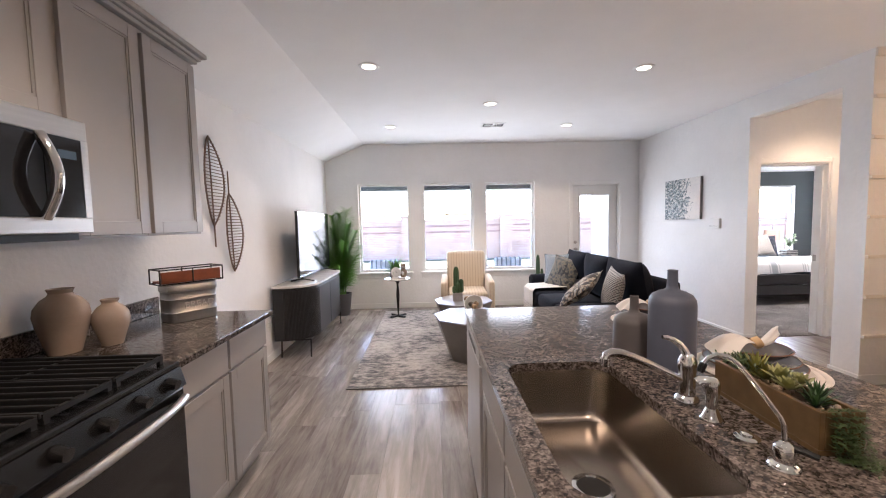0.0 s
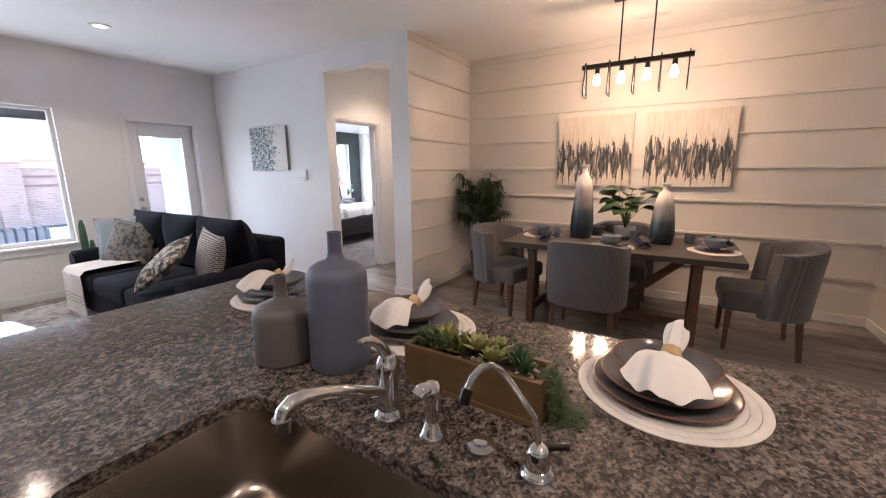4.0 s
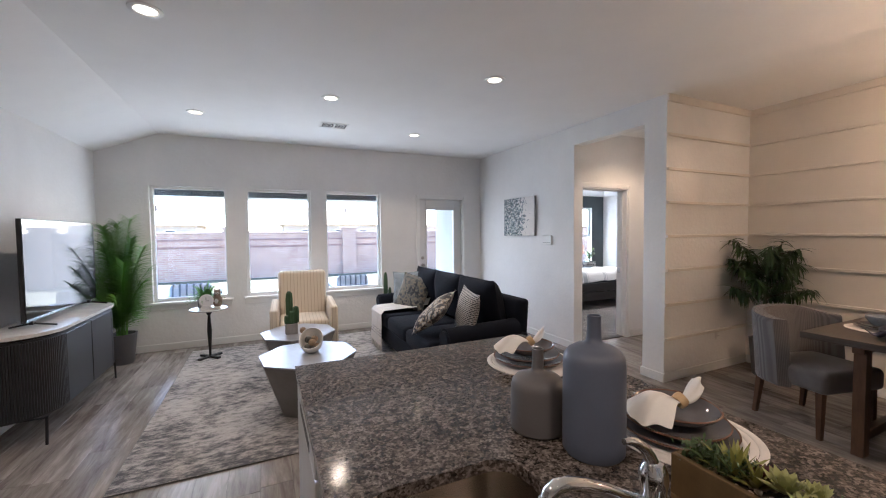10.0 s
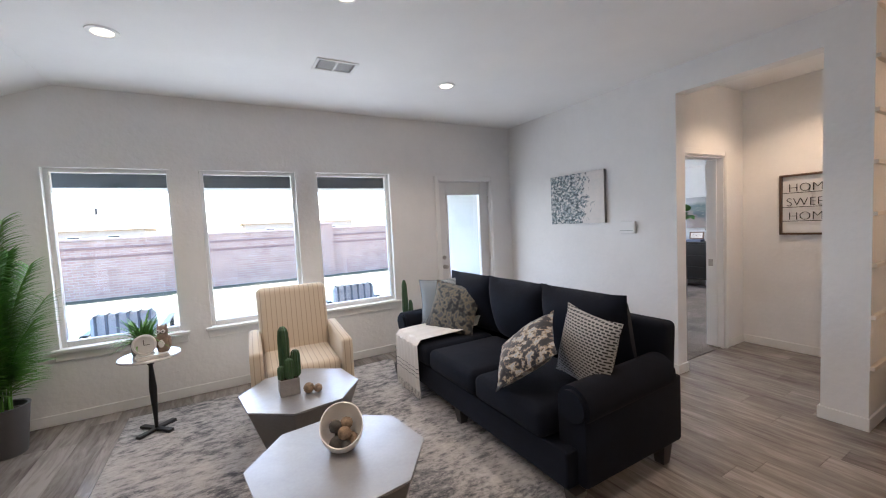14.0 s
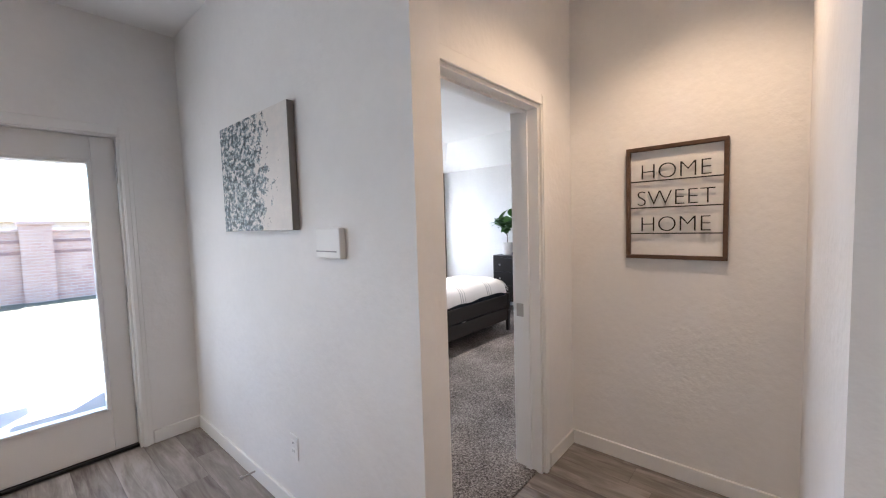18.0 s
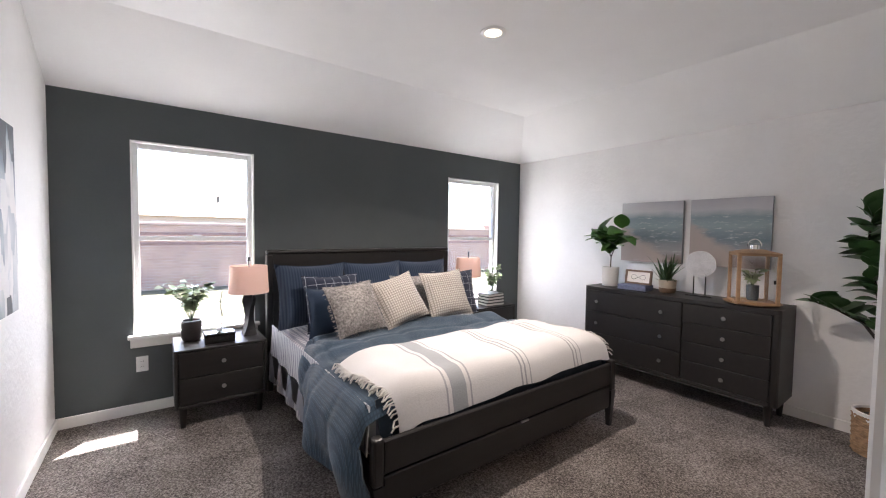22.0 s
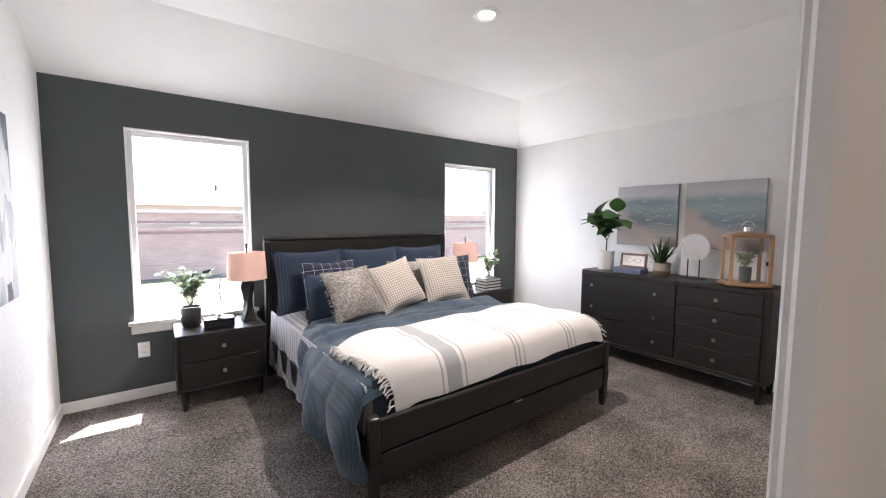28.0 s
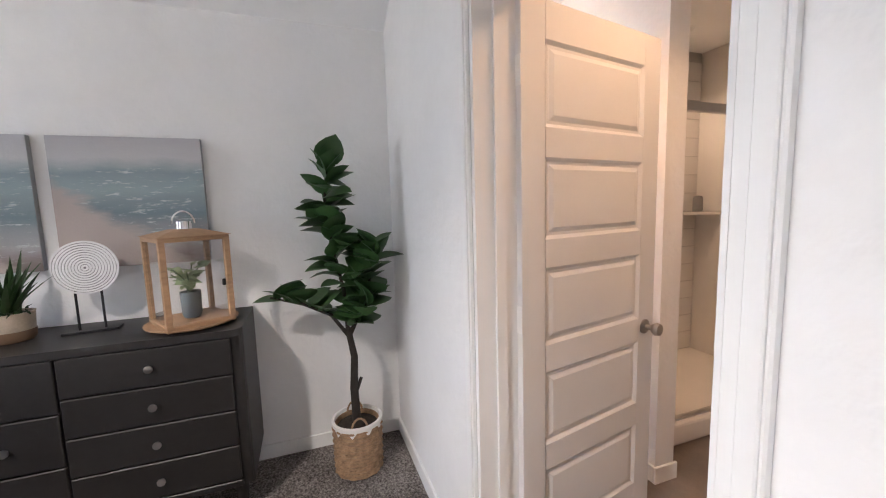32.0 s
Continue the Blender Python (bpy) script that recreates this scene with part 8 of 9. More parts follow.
def comf(u, v):
    """u across the bed from the low near edge to the far edge, v from foot to head."""
    L = [(4.875, 0.19), (4.865, 0.33), (4.895, 0.48), (4.99, 0.60), (5.14, 0.655), (5.5, 0.672), (6.0, 0.678), (6.5, 0.672), (6.85, 0.655), (6.96, 0.60), (7.01, 0.48), (7.015, 0.36)]
    f = u * (len(L) - 1)
    i = min(int(f), len(L) - 2)
    g = f - i
    x, z = L[i][0] + (L[i + 1][0] - L[i][0]) * g, L[i][1] + (L[i + 1][1] - L[i][1]) * g
    y = 5.70 + 1.28 * v
    puff = 0.016 * math.sin(5.2 * math.pi * v + 1.1 * math.sin(7 * x)) * math.sin(3.4 * math.pi * u + 0.6)
    puff += 0.007 * math.sin(23 * v + 9 * u) + 0.006 * math.sin(31 * u - 11 * v)
    for c in (x / 0.30, y / 0.30):      # quilting lines
        puff -= 0.014 * math.exp(-((c - round(c)) * 9) ** 2)
    if u < 0.4:      # the hanging edge sweeps up towards the pillows
        k = min(1.0, 1.12 * (1 - v) ** 0.45)
        x, z = 5.16 + (x - 5.16) * k, 0.657 + (z - 0.657) * k
    side = max(0.0, (0.605 - z) / 0.43)
    x += (-1 if u < 0.5 else 1) * (puff * side * 1.5 + 0.05 * side * math.sin(3.1 * math.pi * v + 0.4) ** 2 * (1 if u < 0.5 else 0.3))
    if u < 0.3:
        y += 0.12 * side * (v - 0.6)
        z += 0.05 * side * (v - 0.4)
        k = max(0.0, 1 - v / 0.42)
        x += 0.15 * side * k ** 1.4
    if v > 0.95:
        z -= 0.03 * ((v - 0.95) / 0.05) ** 2
    d = min(1.0, max(0.0, (y - 5.68) / 0.13))
    z -= 0.14 * (1 - math.sqrt(max(0.0, 1 - (1 - d) ** 2))) * max(0.0, 1 - side / 0.35)
    puff *= 0.3 + 0.7 * min(1.0, max(side * 3, (y - 6.25) / 0.2, 0.0))
    return Vector((x, y, z + puff * (1 - side)))


bm = bm_new(); grid_sheet(bm, 96, 84, comf, 0.012); part("cover", bm, WAFFLE, t, "", True)


def throw_mat():
    m, nt, b = nodes_of("striped_throw")
    g = nt.nodes.new("ShaderNodeNewGeometry")
    sep = nt.nodes.new("ShaderNodeSeparateXYZ")
    link(nt, g.outputs["Position"], sep.inputs[0])
    col = (0.80, 0.775, 0.75)
    out = None
    for x0, w, c in ((5.52, 0.10, (0.42, 0.43, 0.44)), (5.44, 0.012, (0.45, 0.45, 0.45)), (5.60, 0.012, (0.45, 0.45, 0.45)), (6.00, 0.014, (0.42, 0.42, 0.42)), (6.035, 0.014, (0.42, 0.42, 0.42)), (6.08, 0.01, (0.45, 0.45, 0.44)), (6.52, 0.014, (0.42, 0.41, 0.40)), (6.555, 0.012, (0.44, 0.43, 0.42)), (6.60, 0.01, (0.45, 0.44, 0.43))):
        near = mth(nt, "LESS_THAN", mth(nt, "ABSOLUTE", mth(nt, "SUBTRACT", sep.outputs[0], x0)), w / 2)
        out = mixc(nt, near, out if out is not None else col, c)
    n = noise_node(nt, 90, 3, (1, 4, 1), True)
    mx = nt.nodes.new("ShaderNodeMixRGB"); mx.blend_type = "MULTIPLY"; mx.inputs[0].default_value = 0.18
    link(nt, out, mx.inputs[1]); link(nt, n.outputs[0], mx.inputs[2])
    link(nt, mx.outputs[0], b.inputs["Base Color"])
    b.inputs["Roughness"].default_value = 0.95
    bump(nt, b, n.outputs[0], 0.4, 0.005)
    return m


THROWBED = throw_mat()
t = thing("bed_throw", (0, 0, 0), "cream woven throw with grey stripes and fringe across the bed", "blanket")


def throw_at(u, v):
    x = 5.08 + 1.80 * u + 0.07 * (1 - v) ** 2
    y = 5.648 + (0.60 + 0.09 * u) * v
    d = min(1.0, (y - 5.648) / 0.14)
    z = 0.712 - (0.225 - 0.05 * u) * (1 - math.sqrt(1 - (1 - d) ** 2)) - 0.05 * max(0, (0.08 - u) / 0.08) ** 2 - 0.04 * max(0, (u - 0.93) / 0.07)
    z += 0.006 * math.sin(19 * u + 5 * v) + 0.004 * math.sin(31 * u - 9 * v) + 0.005 * math.sin(15 * v + 3 * u)
    return Vector((x, y, z))


bm = bm_new(); grid_sheet(bm, 60, 26, throw_at, 0.005); part("cloth", bm, THROWBED, t, "", True)
bm = bm_new(); rng = random.Random(8)
for s in (0.0, 1.0):
    for k in range(70):
        p = throw_at(s, k / 69)
        d = -1 if s == 0 else 1
        q = p + Vector((d * rng.uniform(0.018, 0.03), rng.uniform(-0.008, 0.008), rng.uniform(-0.012, 0.004)))
        tube(bm, [p, q, q + Vector((d * rng.uniform(0.012, 0.028), rng.uniform(-0.015, 0.015), rng.uniform(-0.03, -0.01)))], 0.0045, 4)
ob = part("fringe", bm, THROW, t, "cream knotted fringe"); ob["kind"] = "stuff"
bm = bm_new(); grid_sheet(bm, 40, 6, lambda u, v: Vector((5.06 + 1.85 * u, 5.68 + 0.06 * v, 0.46 + 0.17 * v + 0.006 * math.sin(60 * u))), 0.01)
solid("bed_skirt", bm, cloth("dark_bedding", (0.02, 0.032, 0.046)), "dark folded bedding tucked in at the footboard", "bedding", smooth=True)

NAVYSTRIPE = wave_cloth("navy_striped_sham", (0.020, 0.033, 0.060), (0.036, 0.052, 0.085), 14, "X", 0.3, 0.7, 0.2)
NAVYPLAIN = cloth("navy_pillow", (0.02, 0.036, 0.065), 0.15)
NAVYGRID = grid_cloth("navy_windowpane", (0.016, 0.022, 0.045), (0.40, 0.42, 0.46), 0.075, 0.0016)
KNIT = grid_cloth("cream_knit", (0.60, 0.56, 0.51), (0.30, 0.27, 0.24), 0.021, 0.0036, 0.8)
FURGREY = blotch_cloth("grey_marled", [(0.35, (0.14, 0.13, 0.125)), (0.5, (0.30, 0.28, 0.265)), (0.65, (0.45, 0.42, 0.40))], 60, 0.5)
for x, lab in ((5.33, 1), (5.93, 2), (6.50, 3)):
    throw_pillow("pillow_sham", (x, 7.44, 0.61), 0, 14, 0.62, 0.56, 0.17, NAVYSTRIPE, "navy striped pillow sham against the headboard", "navy shams", seed=lab)
throw_pillow("throw_pillow", (5.44, 7.22, 0.61), 3, 18, 0.50, 0.48, 0.15, NAVYGRID, "navy throw pillow with white windowpane check", "bed pillows", seed=5)
throw_pillow("throw_pillow", (5.37, 6.98, 0.62), -8, 24, 0.46, 0.40, 0.15, NAVYPLAIN, "plain dark navy throw pillow on the bed", "bed pillows", seed=6)
throw_pillow("throw_pillow", (6.70, 7.16, 0.61), -6, 18, 0.50, 0.46, 0.15, NAVYGRID, "navy throw pillow with white windowpane check", "bed pillows", seed=9)
throw_pillow("throw_pillow", (6.20, 7.12, 0.62), 0, 20, 0.48, 0.44, 0.14, FURGREY, "grey marled throw pillow behind knitted ones", "bed pillows", seed=10)
fluffy = throw_pillow("throw_pillow", (5.50, 6.80, 0.655), 8, 31, 0.43, 0.42, 0.15, FURGREY, "grey marled throw pillow with frayed fringe", "bed pillows", 4, FURGREY, seed=7)
rng = random.Random(70)
bm = bm_new()
for _ in range(1500):
    u, v = rng.uniform(-0.97, 0.97), rng.uniform(-0.97, 0.97)
    add_blade(bm, (0.21 * u, 0.205 * v, 0.073 * (max(0, 1 - abs(u) ** 2.6) * max(0, 1 - abs(v) ** 2.6)) ** 0.55), rng.gauss(-70, 45), rng.uniform(8, 40), rng.uniform(0.022, 0.042), 0.0055, 0.3, 2)
ob = part("fur", bm, FURGREY, fluffy, "long soft marled fur"); ob["kind"] = "stuff"
throw_pillow("throw_pillow", (5.93, 6.80, 0.655), -2, 31, 0.44, 0.43, 0.15, KNIT, "cream waffle-knit throw pillow on the bed", "bed pillows", 14, seed=8)
throw_pillow("throw_pillow", (6.42, 6.88, 0.655), -3, 27, 0.47, 0.46, 0.15, KNIT, "cream waffle-knit throw pillow on the bed", "bed pillows", 3, seed=11)


def nightstand(x, y):
    t = thing("nightstand", (x, y, 0.008), "black-brown two-drawer nightstand on round legs", "nightstand", "nightstands")
    w, d = 0.605, 0.455
    bm = bm_new()
    box(bm, -w / 2, w / 2, -d / 2, d / 2, 0.555, 0.572, 0.006, 2); part("top", bm, BLACKWOOD, t)
    bm = bm_new()
    box(bm, -w / 2, -w / 2 + 0.022, -d / 2, d / 2, 0.15, 0.555, 0.004, 1); box(bm, w / 2 - 0.022, w / 2, -d / 2, d / 2, 0.15, 0.555, 0.004, 1)
    box(bm, -w / 2 + 0.022, w / 2 - 0.022, -d / 2 + 0.02, d / 2, 0.15, 0.555); box(bm, -w / 2 + 0.022, w / 2 - 0.022, -d / 2, -d / 2 + 0.02, 0.15, 0.172, 0.003, 1); part("body", bm, BLACKWOOD, t)
    for z in (0.177, 0.367):
        bm = bm_new(); box(bm, -w / 2 + 0.026, w / 2 - 0.026, -d / 2 + 0.002, -d / 2 + 0.02, z, z + 0.184, 0.003, 1); dr = part("drawer", bm, BLACKWOOD, t)
        bm = bm_new(); lathe(bm, [(0.006, 0), (0.006, 0.012), (0.015, 0.016), (0.015, 0.022), (0, 0.024)], 16, (0.0, -d / 2 + 0.002, z + 0.095), (0, -1, 0)); part("knob", bm, NSAT, dr, "round nickel knob", True)
    for sx in (-1, 1):
        for sy in (-1, 1):
            bm = bm_new(); lathe(bm, [(0, 0), (0.018, 0), (0.026, 0.13), (0.026, 0.15), (0, 0.15)], 16, (sx * (w / 2 - 0.05), sy * (d / 2 - 0.05), 0)); part("leg", bm, BLACKWOOD, t, "", True)
    return t


nightstand(4.612, 7.56)
nightstand(7.42, 7.56)
SHADE = plain("linen_lamp_shade", (0.78, 0.66, 0.60), 0.9, vary=0.03, grain=300, relief=0.1)
_nt = SHADE.node_tree
_tr, _mx = _nt.nodes.new("ShaderNodeBsdfTranslucent"), _nt.nodes.new("ShaderNodeMixShader")
_tr.inputs[0].default_value, _mx.inputs[0].default_value = (0.85, 0.66, 0.58, 1), 0.5
link(_nt, _nt.nodes["Principled BSDF"].outputs[0], _mx.inputs[1]); link(_nt, _tr.outputs[0], _mx.inputs[2])
link(_nt, _mx.outputs[0], _nt.nodes["Material Output"].inputs[0])


def table_lamp(x, y, z):
    t = thing("table_lamp", (x, y, z), "table lamp with twisted black base and pale drum shade", "lamp", "bedside lamps")
    bm = bm_new()
    seg = 4
    rings = []
    for k in range(13):
        u = k / 12
        w = 0.058 - 0.03 * math.sin(math.pi * min(1, u * 1.05)) + (0.0 if u < 0.85 else -0.02 * (u - 0.85) / 0.15)
        a = radians(45 + 70 * u)
        rings.append([bm.verts.new((w * 1.2 * math.cos(a + i * math.pi / 2), w * 1.2 * math.sin(a + i * math.pi / 2), 0.33 * u)) for i in range(seg)])
    for a, b in zip(rings, rings[1:]):
        for i in range(seg):
            bm.faces.new((a[i], a[(i + 1) % seg], b[(i + 1) % seg], b[i]))
    bm.faces.new(rings[0]); bm.faces.new(rings[-1]); part("base", bm, BLACKM, t)
    bm = bm_new(); cyl(bm, (0, 0, 0.33), (0, 0, 0.60), 0.005, seg=8); part("stem", bm, BLACKM, t)
    bm = bm_new(); lathe(bm, [(0.148, 0.345), (0.15, 0.345), (0.138, 0.565), (0.136, 0.565), (0.146, 0.348)], 40)
    for a in range(3):
        q = radians(120 * a)
        cyl(bm, (0, 0, 0.56), (0.136 * math.cos(q), 0.136 * math.sin(q), 0.56), 0.0025, seg=5)
    part("shade", bm, SHADE, t, "pale linen drum shade", True)
    bm = bm_new(); lathe(bm, [(0.004, 0.60), (0.013, 0.605), (0.006, 0.615), (0.012, 0.63), (0, 0.638)], 12); part("finial", bm, BLACKM, t, "", True)


table_lamp(4.825, 7.56, 0.581)
table_lamp(7.16, 7.56, 0.581)


def leafy_plant(x, y, z, label, pot, n=26, h=0.24, spread=0.12, leaf=None, seed=1, pr=0.05, ph=0.11, name="potted_plant"):
    t = thing(name, (x, y, z), label, "plant", "small potted plants")
    bm = bm_new(); lathe(bm, [(0, 0), (pr * 0.8, 0), (pr, 0.02), (pr * 1.05, ph), (pr * 0.92, ph), (pr * 0.88, ph - 0.02), (0, ph - 0.02)], 24); part("pot", bm, pot, t, "", True)
    bm = bm_new(); lathe(bm, [(pr * 0.88, ph - 0.018), (0, ph - 0.012)], 14); part("soil", bm, SOIL, t)
    rng = random.Random(seed)
    for k in range(7):
        az = k * 137.5
        e = Vector((spread * rng.uniform(0.3, 1) * math.cos(radians(az)), spread * rng.uniform(0.3, 1) * math.sin(radians(az)), ph + h * rng.uniform(0.55, 1.0)))
        bm = bm_new(); tube(bm, [(0, 0, ph - 0.015), (e.x * 0.4, e.y * 0.4, ph + (e.z - ph) * 0.6), e], 0.0025, 5); st = part("stalk", bm, LEAF, t, "", True)
        for q in range(n // 4):
            f = rng.uniform(0.3, 1.0)
            p = Vector((e.x * f * f, e.y * f * f, ph + (e.z - ph) * f))
            put_leaf(leaf, st, p, rng.uniform(0, 360), rng.uniform(-20, 45), rng.uniform(0.7, 1.15), rng.uniform(-30, 30))
    return t


SMALLLEAF = leaf_mesh("leaf", 0.062, 0.044, LEAF_PALE, 0.2, 0.15, 4)
DARKPOT = plain("hammered_dark_pot", (0.06, 0.055, 0.055), 0.4, 0.3, 0.2, 30, 80, 0.3)
leafy_plant(4.43, 7.62, 0.581, "pale green leafy plant in a dark textured pot", DARKPOT, 120, 0.29, 0.19, SMALLLEAF, 1, 0.068, 0.155)
leafy_plant(7.60, 7.62, 0.581, "upright pale green plant in a dark pot", DARKPOT, 96, 0.36, 0.14, SMALLLEAF, 2, 0.058, 0.13)
t = thing("orchid_stem", (4.63, 7.63, 0.581), "dark leafy stem in a small black vase", "plant")
bm = bm_new(); lathe(bm, [(0, 0), (0.03, 0), (0.036, 0.02), (0.036, 0.055), (0.03, 0.06), (0, 0.058)], 18); part("vase", bm, BLACKM, t, "", True)
bm = bm_new(); tube(bm, [(0, 0, 0.05), (0.01, 0, 0.16), (-0.005, 0, 0.26), (0.01, -0.01, 0.36)], 0.003, 5); part("stem", bm, STEM, t, "", True)
DKLEAF = leaf_mesh("leaf", 0.055, 0.03, LEAF, 0.2, 0.15, 4)
rng = random.Random(4)
for k in range(13):
    f = 0.12 + 0.25 * k / 12
    put_leaf(DKLEAF, t, (0.004, 0, f), rng.uniform(0, 360), rng.uniform(-10, 50), rng.uniform(0.7, 1.1))
t = thing("keepsake_box", (4.60, 7.46, 0.581), "small black lacquered box with a clear ornament on top", "box")
bm = bm_new(); box(bm, -0.10, 0.10, -0.06, 0.06, 0, 0.06, 0.003, 1); part("body", bm, BLACK, t)
bm = bm_new(); box(bm, -0.103, 0.103, -0.063, 0.063, 0.06, 0.075, 0.003, 1); part("lid", bm, BLACK, t)
bm = bm_new(); bmesh.ops.create_icosphere(bm, subdivisions=1, radius=0.02, matrix=Matrix.Translation((0, 0, 0.093))); part("ornament", bm, plain("pale_crystal", (0.7, 0.72, 0.75), 0.1, relief=0), t)
for k in range(4):
    t = thing("book", (7.44, 7.46, 0.581 + 0.036 * k), "black and white striped box-shaped book in a stack", "book", "striped book stack", -4 + 3 * k)
    bm = bm_new(); box(bm, -0.13, 0.13, -0.09, 0.09, 0.0, 0.006, 0.001, 1); box(bm, -0.13, 0.13, -0.09, 0.09, 0.029, 0.035, 0.001, 1); box(bm, -0.13, 0.13, 0.084, 0.09, 0.006, 0.029); part("cover", bm, BLACKM, t)
    bm = bm_new(); box(bm, -0.126, 0.126, -0.086, 0.083, 0.0065, 0.0285); part("page_block", bm, plain("page_edges", (0.6, 0.58, 0.55), 0.8), t)

# dresser
t = thing("dresser", (0, 0, 0), "black-brown seven-drawer dresser with nickel knobs", "dresser")
dx0, dx1, dy0, dy1 = 7.862, 8.292, 4.875, 6.485
o = rounded(dx0, dx1 + 0.05, dy0, dy1, 0.05)
o = [(min(x, dx1), y) for x, y in o]
bm = bm_new(); prism(bm, [(max(x, dx0 + 0.02), y) for x, y in o], 0.17, 0.87); part("body", bm, BLACKWOOD, t)
bm = bm_new(); prism(bm, o, 0.87, 0.90); part("top", bm, BLACKWOOD, t)
bm = bm_new(); box(bm, dx0 + 0.004, dx0 + 0.02, dy0 + 0.045, dy1 - 0.045, 0.17, 0.20, 0.003, 1); part("plinth_rail", bm, BLACKWOOD, t)


def drawer(y0, y1, z0, z1, knobs):
    bm = bm_new(); box(bm, dx0 + 0.003, dx0 + 0.022, y0, y1, z0, z1, 0.003, 1); d = part("drawer", bm, BLACKWOOD, t)
    for y in knobs:
        bm = bm_new(); lathe(bm, [(0.006, 0), (0.006, 0.012), (0.016, 0.017), (0.016, 0.023), (0, 0.025)], 16, (dx0 + 0.003, y, (z0 + z1) / 2), (-1, 0, 0)); part("knob", bm, NSAT, d, "round nickel knob", True)


for k in range(3):
    z = 0.207 + k * 0.220
    drawer(5.535, 6.445, z, z + 0.213, (5.70, 6.33))
for k in range(4):
    z = 0.207 + k * 0.165
    drawer(4.925, 5.525, z, z + 0.158, (5.222,))
for x in (dx0 + 0.06, dx1 - 0.06):
    for y in (dy0 + 0.06, dy1 - 0.06):
        bm = bm_new(); lathe(bm, [(0, 0.009), (0.018, 0.009), (0.028, 0.15), (0.028, 0.17), (0, 0.17)], 16, (x, y, 0)); part("leg", bm, BLACKWOOD, t, "", True)

FIDDLESMALL = leaf_mat("leaf_young_fig_green", (0.06, 0.16, 0.03))
FIDDLELEAF = leaf_mat("leaf_fig_green", (0.04, 0.10, 0.028))
FIDDLE = leaf_mesh("leaf", 0.19, 0.165, FIDDLELEAF, 0.25, 0.15, 6, 0.85)
FIDDLES = leaf_mesh("leaf", 0.19, 0.135, FIDDLESMALL, 0.3, 0.18, 6, 0.75)
t = thing("fiddle_leaf_plant", (8.09, 6.33, 0.901), "young fiddle-leaf fig in a white ceramic pot", "plant")
bm = bm_new(); lathe(bm, [(0, 0), (0.074, 0), (0.08, 0.008), (0.084, 0.195), (0.086, 0.20), (0.076, 0.20), (0.074, 0.185), (0, 0.185)], 30); part("pot", bm, WHITEPOT, t, "", True)
bm = bm_new(); tube(bm, [(0, 0, 0.18), (0.005, 0, 0.30), (-0.01, 0.05, 0.44), (-0.01, 0.11, 0.63)], 0.007, 6, 0.004); tube(bm, [(0, 0, 0.30), (-0.02, -0.06, 0.42), (-0.03, -0.13, 0.57)], 0.005, 6, 0.003); part("trunk", bm, STEM, t, "", True)
rng = random.Random(12)
for k in range(30):
    f = 0.33 + 0.30 * rng.random()
    br = k % 5 < 2
    p = (-0.03 * (f - 0.3) / 0.2, -0.13 * min(1, (f - 0.30) / 0.25), f) if br else (-0.01, 0.11 * min(1, (f - 0.3) / 0.3), f)
    put_leaf(FIDDLES, t, p, rng.choice((rng.uniform(60, 130), rng.uniform(230, 300), rng.uniform(150, 210), rng.uniform(0, 360))), rng.uniform(-10, 70), rng.uniform(0.95, 1.3), rng.uniform(-25, 25))
BLUEBOOK = plain("blue_patterned_cloth", (0.12, 0.14, 0.22), 0.8, vary=0.35, scale=50)
t = thing("hardcover_book", (8.03, 6.03, 0.901), "thick blue patterned hardcover book lying flat", "book", turn=4)
bm = bm_new(); box(bm, -0.09, 0.09, -0.135, 0.135, 0, 0.05, 0.004, 1); part("cover", bm, BLUEBOOK, t)
t = thing("framed_print", (8.07, 6.02, 0.952), "small wooden frame with a looping word drawing", "picture frame")
t.matrix_world = pose(8.06, 6.02, 0.952, 0, 0, -90) @ pose(0, 0, 0, -8, 0, 0)
LIGHTWOOD = plain("light_brown_wood", (0.33, 0.20, 0.11), 0.55, vary=0.25, scale=10, grain=70, relief=0.08, stretch=(1, 1, 5))
FRAMEWOOD = plain("brown_frame_wood", (0.16, 0.10, 0.065), 0.55, vary=0.25, scale=10)
for a in ((-0.13, 0.13, 0, 0.018), (-0.13, 0.13, 0.122, 0.14), (-0.13, -0.112, 0.018, 0.122), (0.112, 0.13, 0.018, 0.122)):
    bm = bm_new(); box(bm, a[0], a[1], -0.012, 0.012, a[2], a[3], 0.002, 1); part("frame_rail", bm, FRAMEWOOD, t)
bm = bm_new(); box(bm, -0.112, 0.112, 0.0, 0.006, 0.018, 0.122); part("paper", bm, NAPKIN, t)
bm = bm_new(); tube(bm, [(-0.07 * math.cos(a) * 1.0 + 0.0, -0.0015, 0.07 + 0.022 * math.sin(2 * a)) for a in [k / 30 * 2 * math.pi for k in range(31)]], 0.0016, 4); part("drawn_loop", bm, BLACKM, t)
t = thing("snake_plant", (8.10, 5.76, 0.901), "spiky green succulent in a cream and brown pot", "plant")
bm = bm_new(); lathe(bm, [(0, 0), (0.06, 0), (0.068, 0.01), (0.075, 0.115), (0.077, 0.12), (0.068, 0.12), (0.065, 0.105), (0, 0.1)], 28); part("pot", bm, plain("cream_band_pot", (0.45, 0.38, 0.30), 0.5, vary=0.2, scale=12), t, "", True)
bm = bm_new(); lathe(bm, [(0.0605, -0.0), (0.0705, 0.012), (0.073, 0.045), (0.0715, 0.046), (0.068, 0.012)], 28); part("base_band", bm, plain("brown_band", (0.16, 0.10, 0.06), 0.6), t, "", True)
rng = random.Random(14)
bm = bm_new()
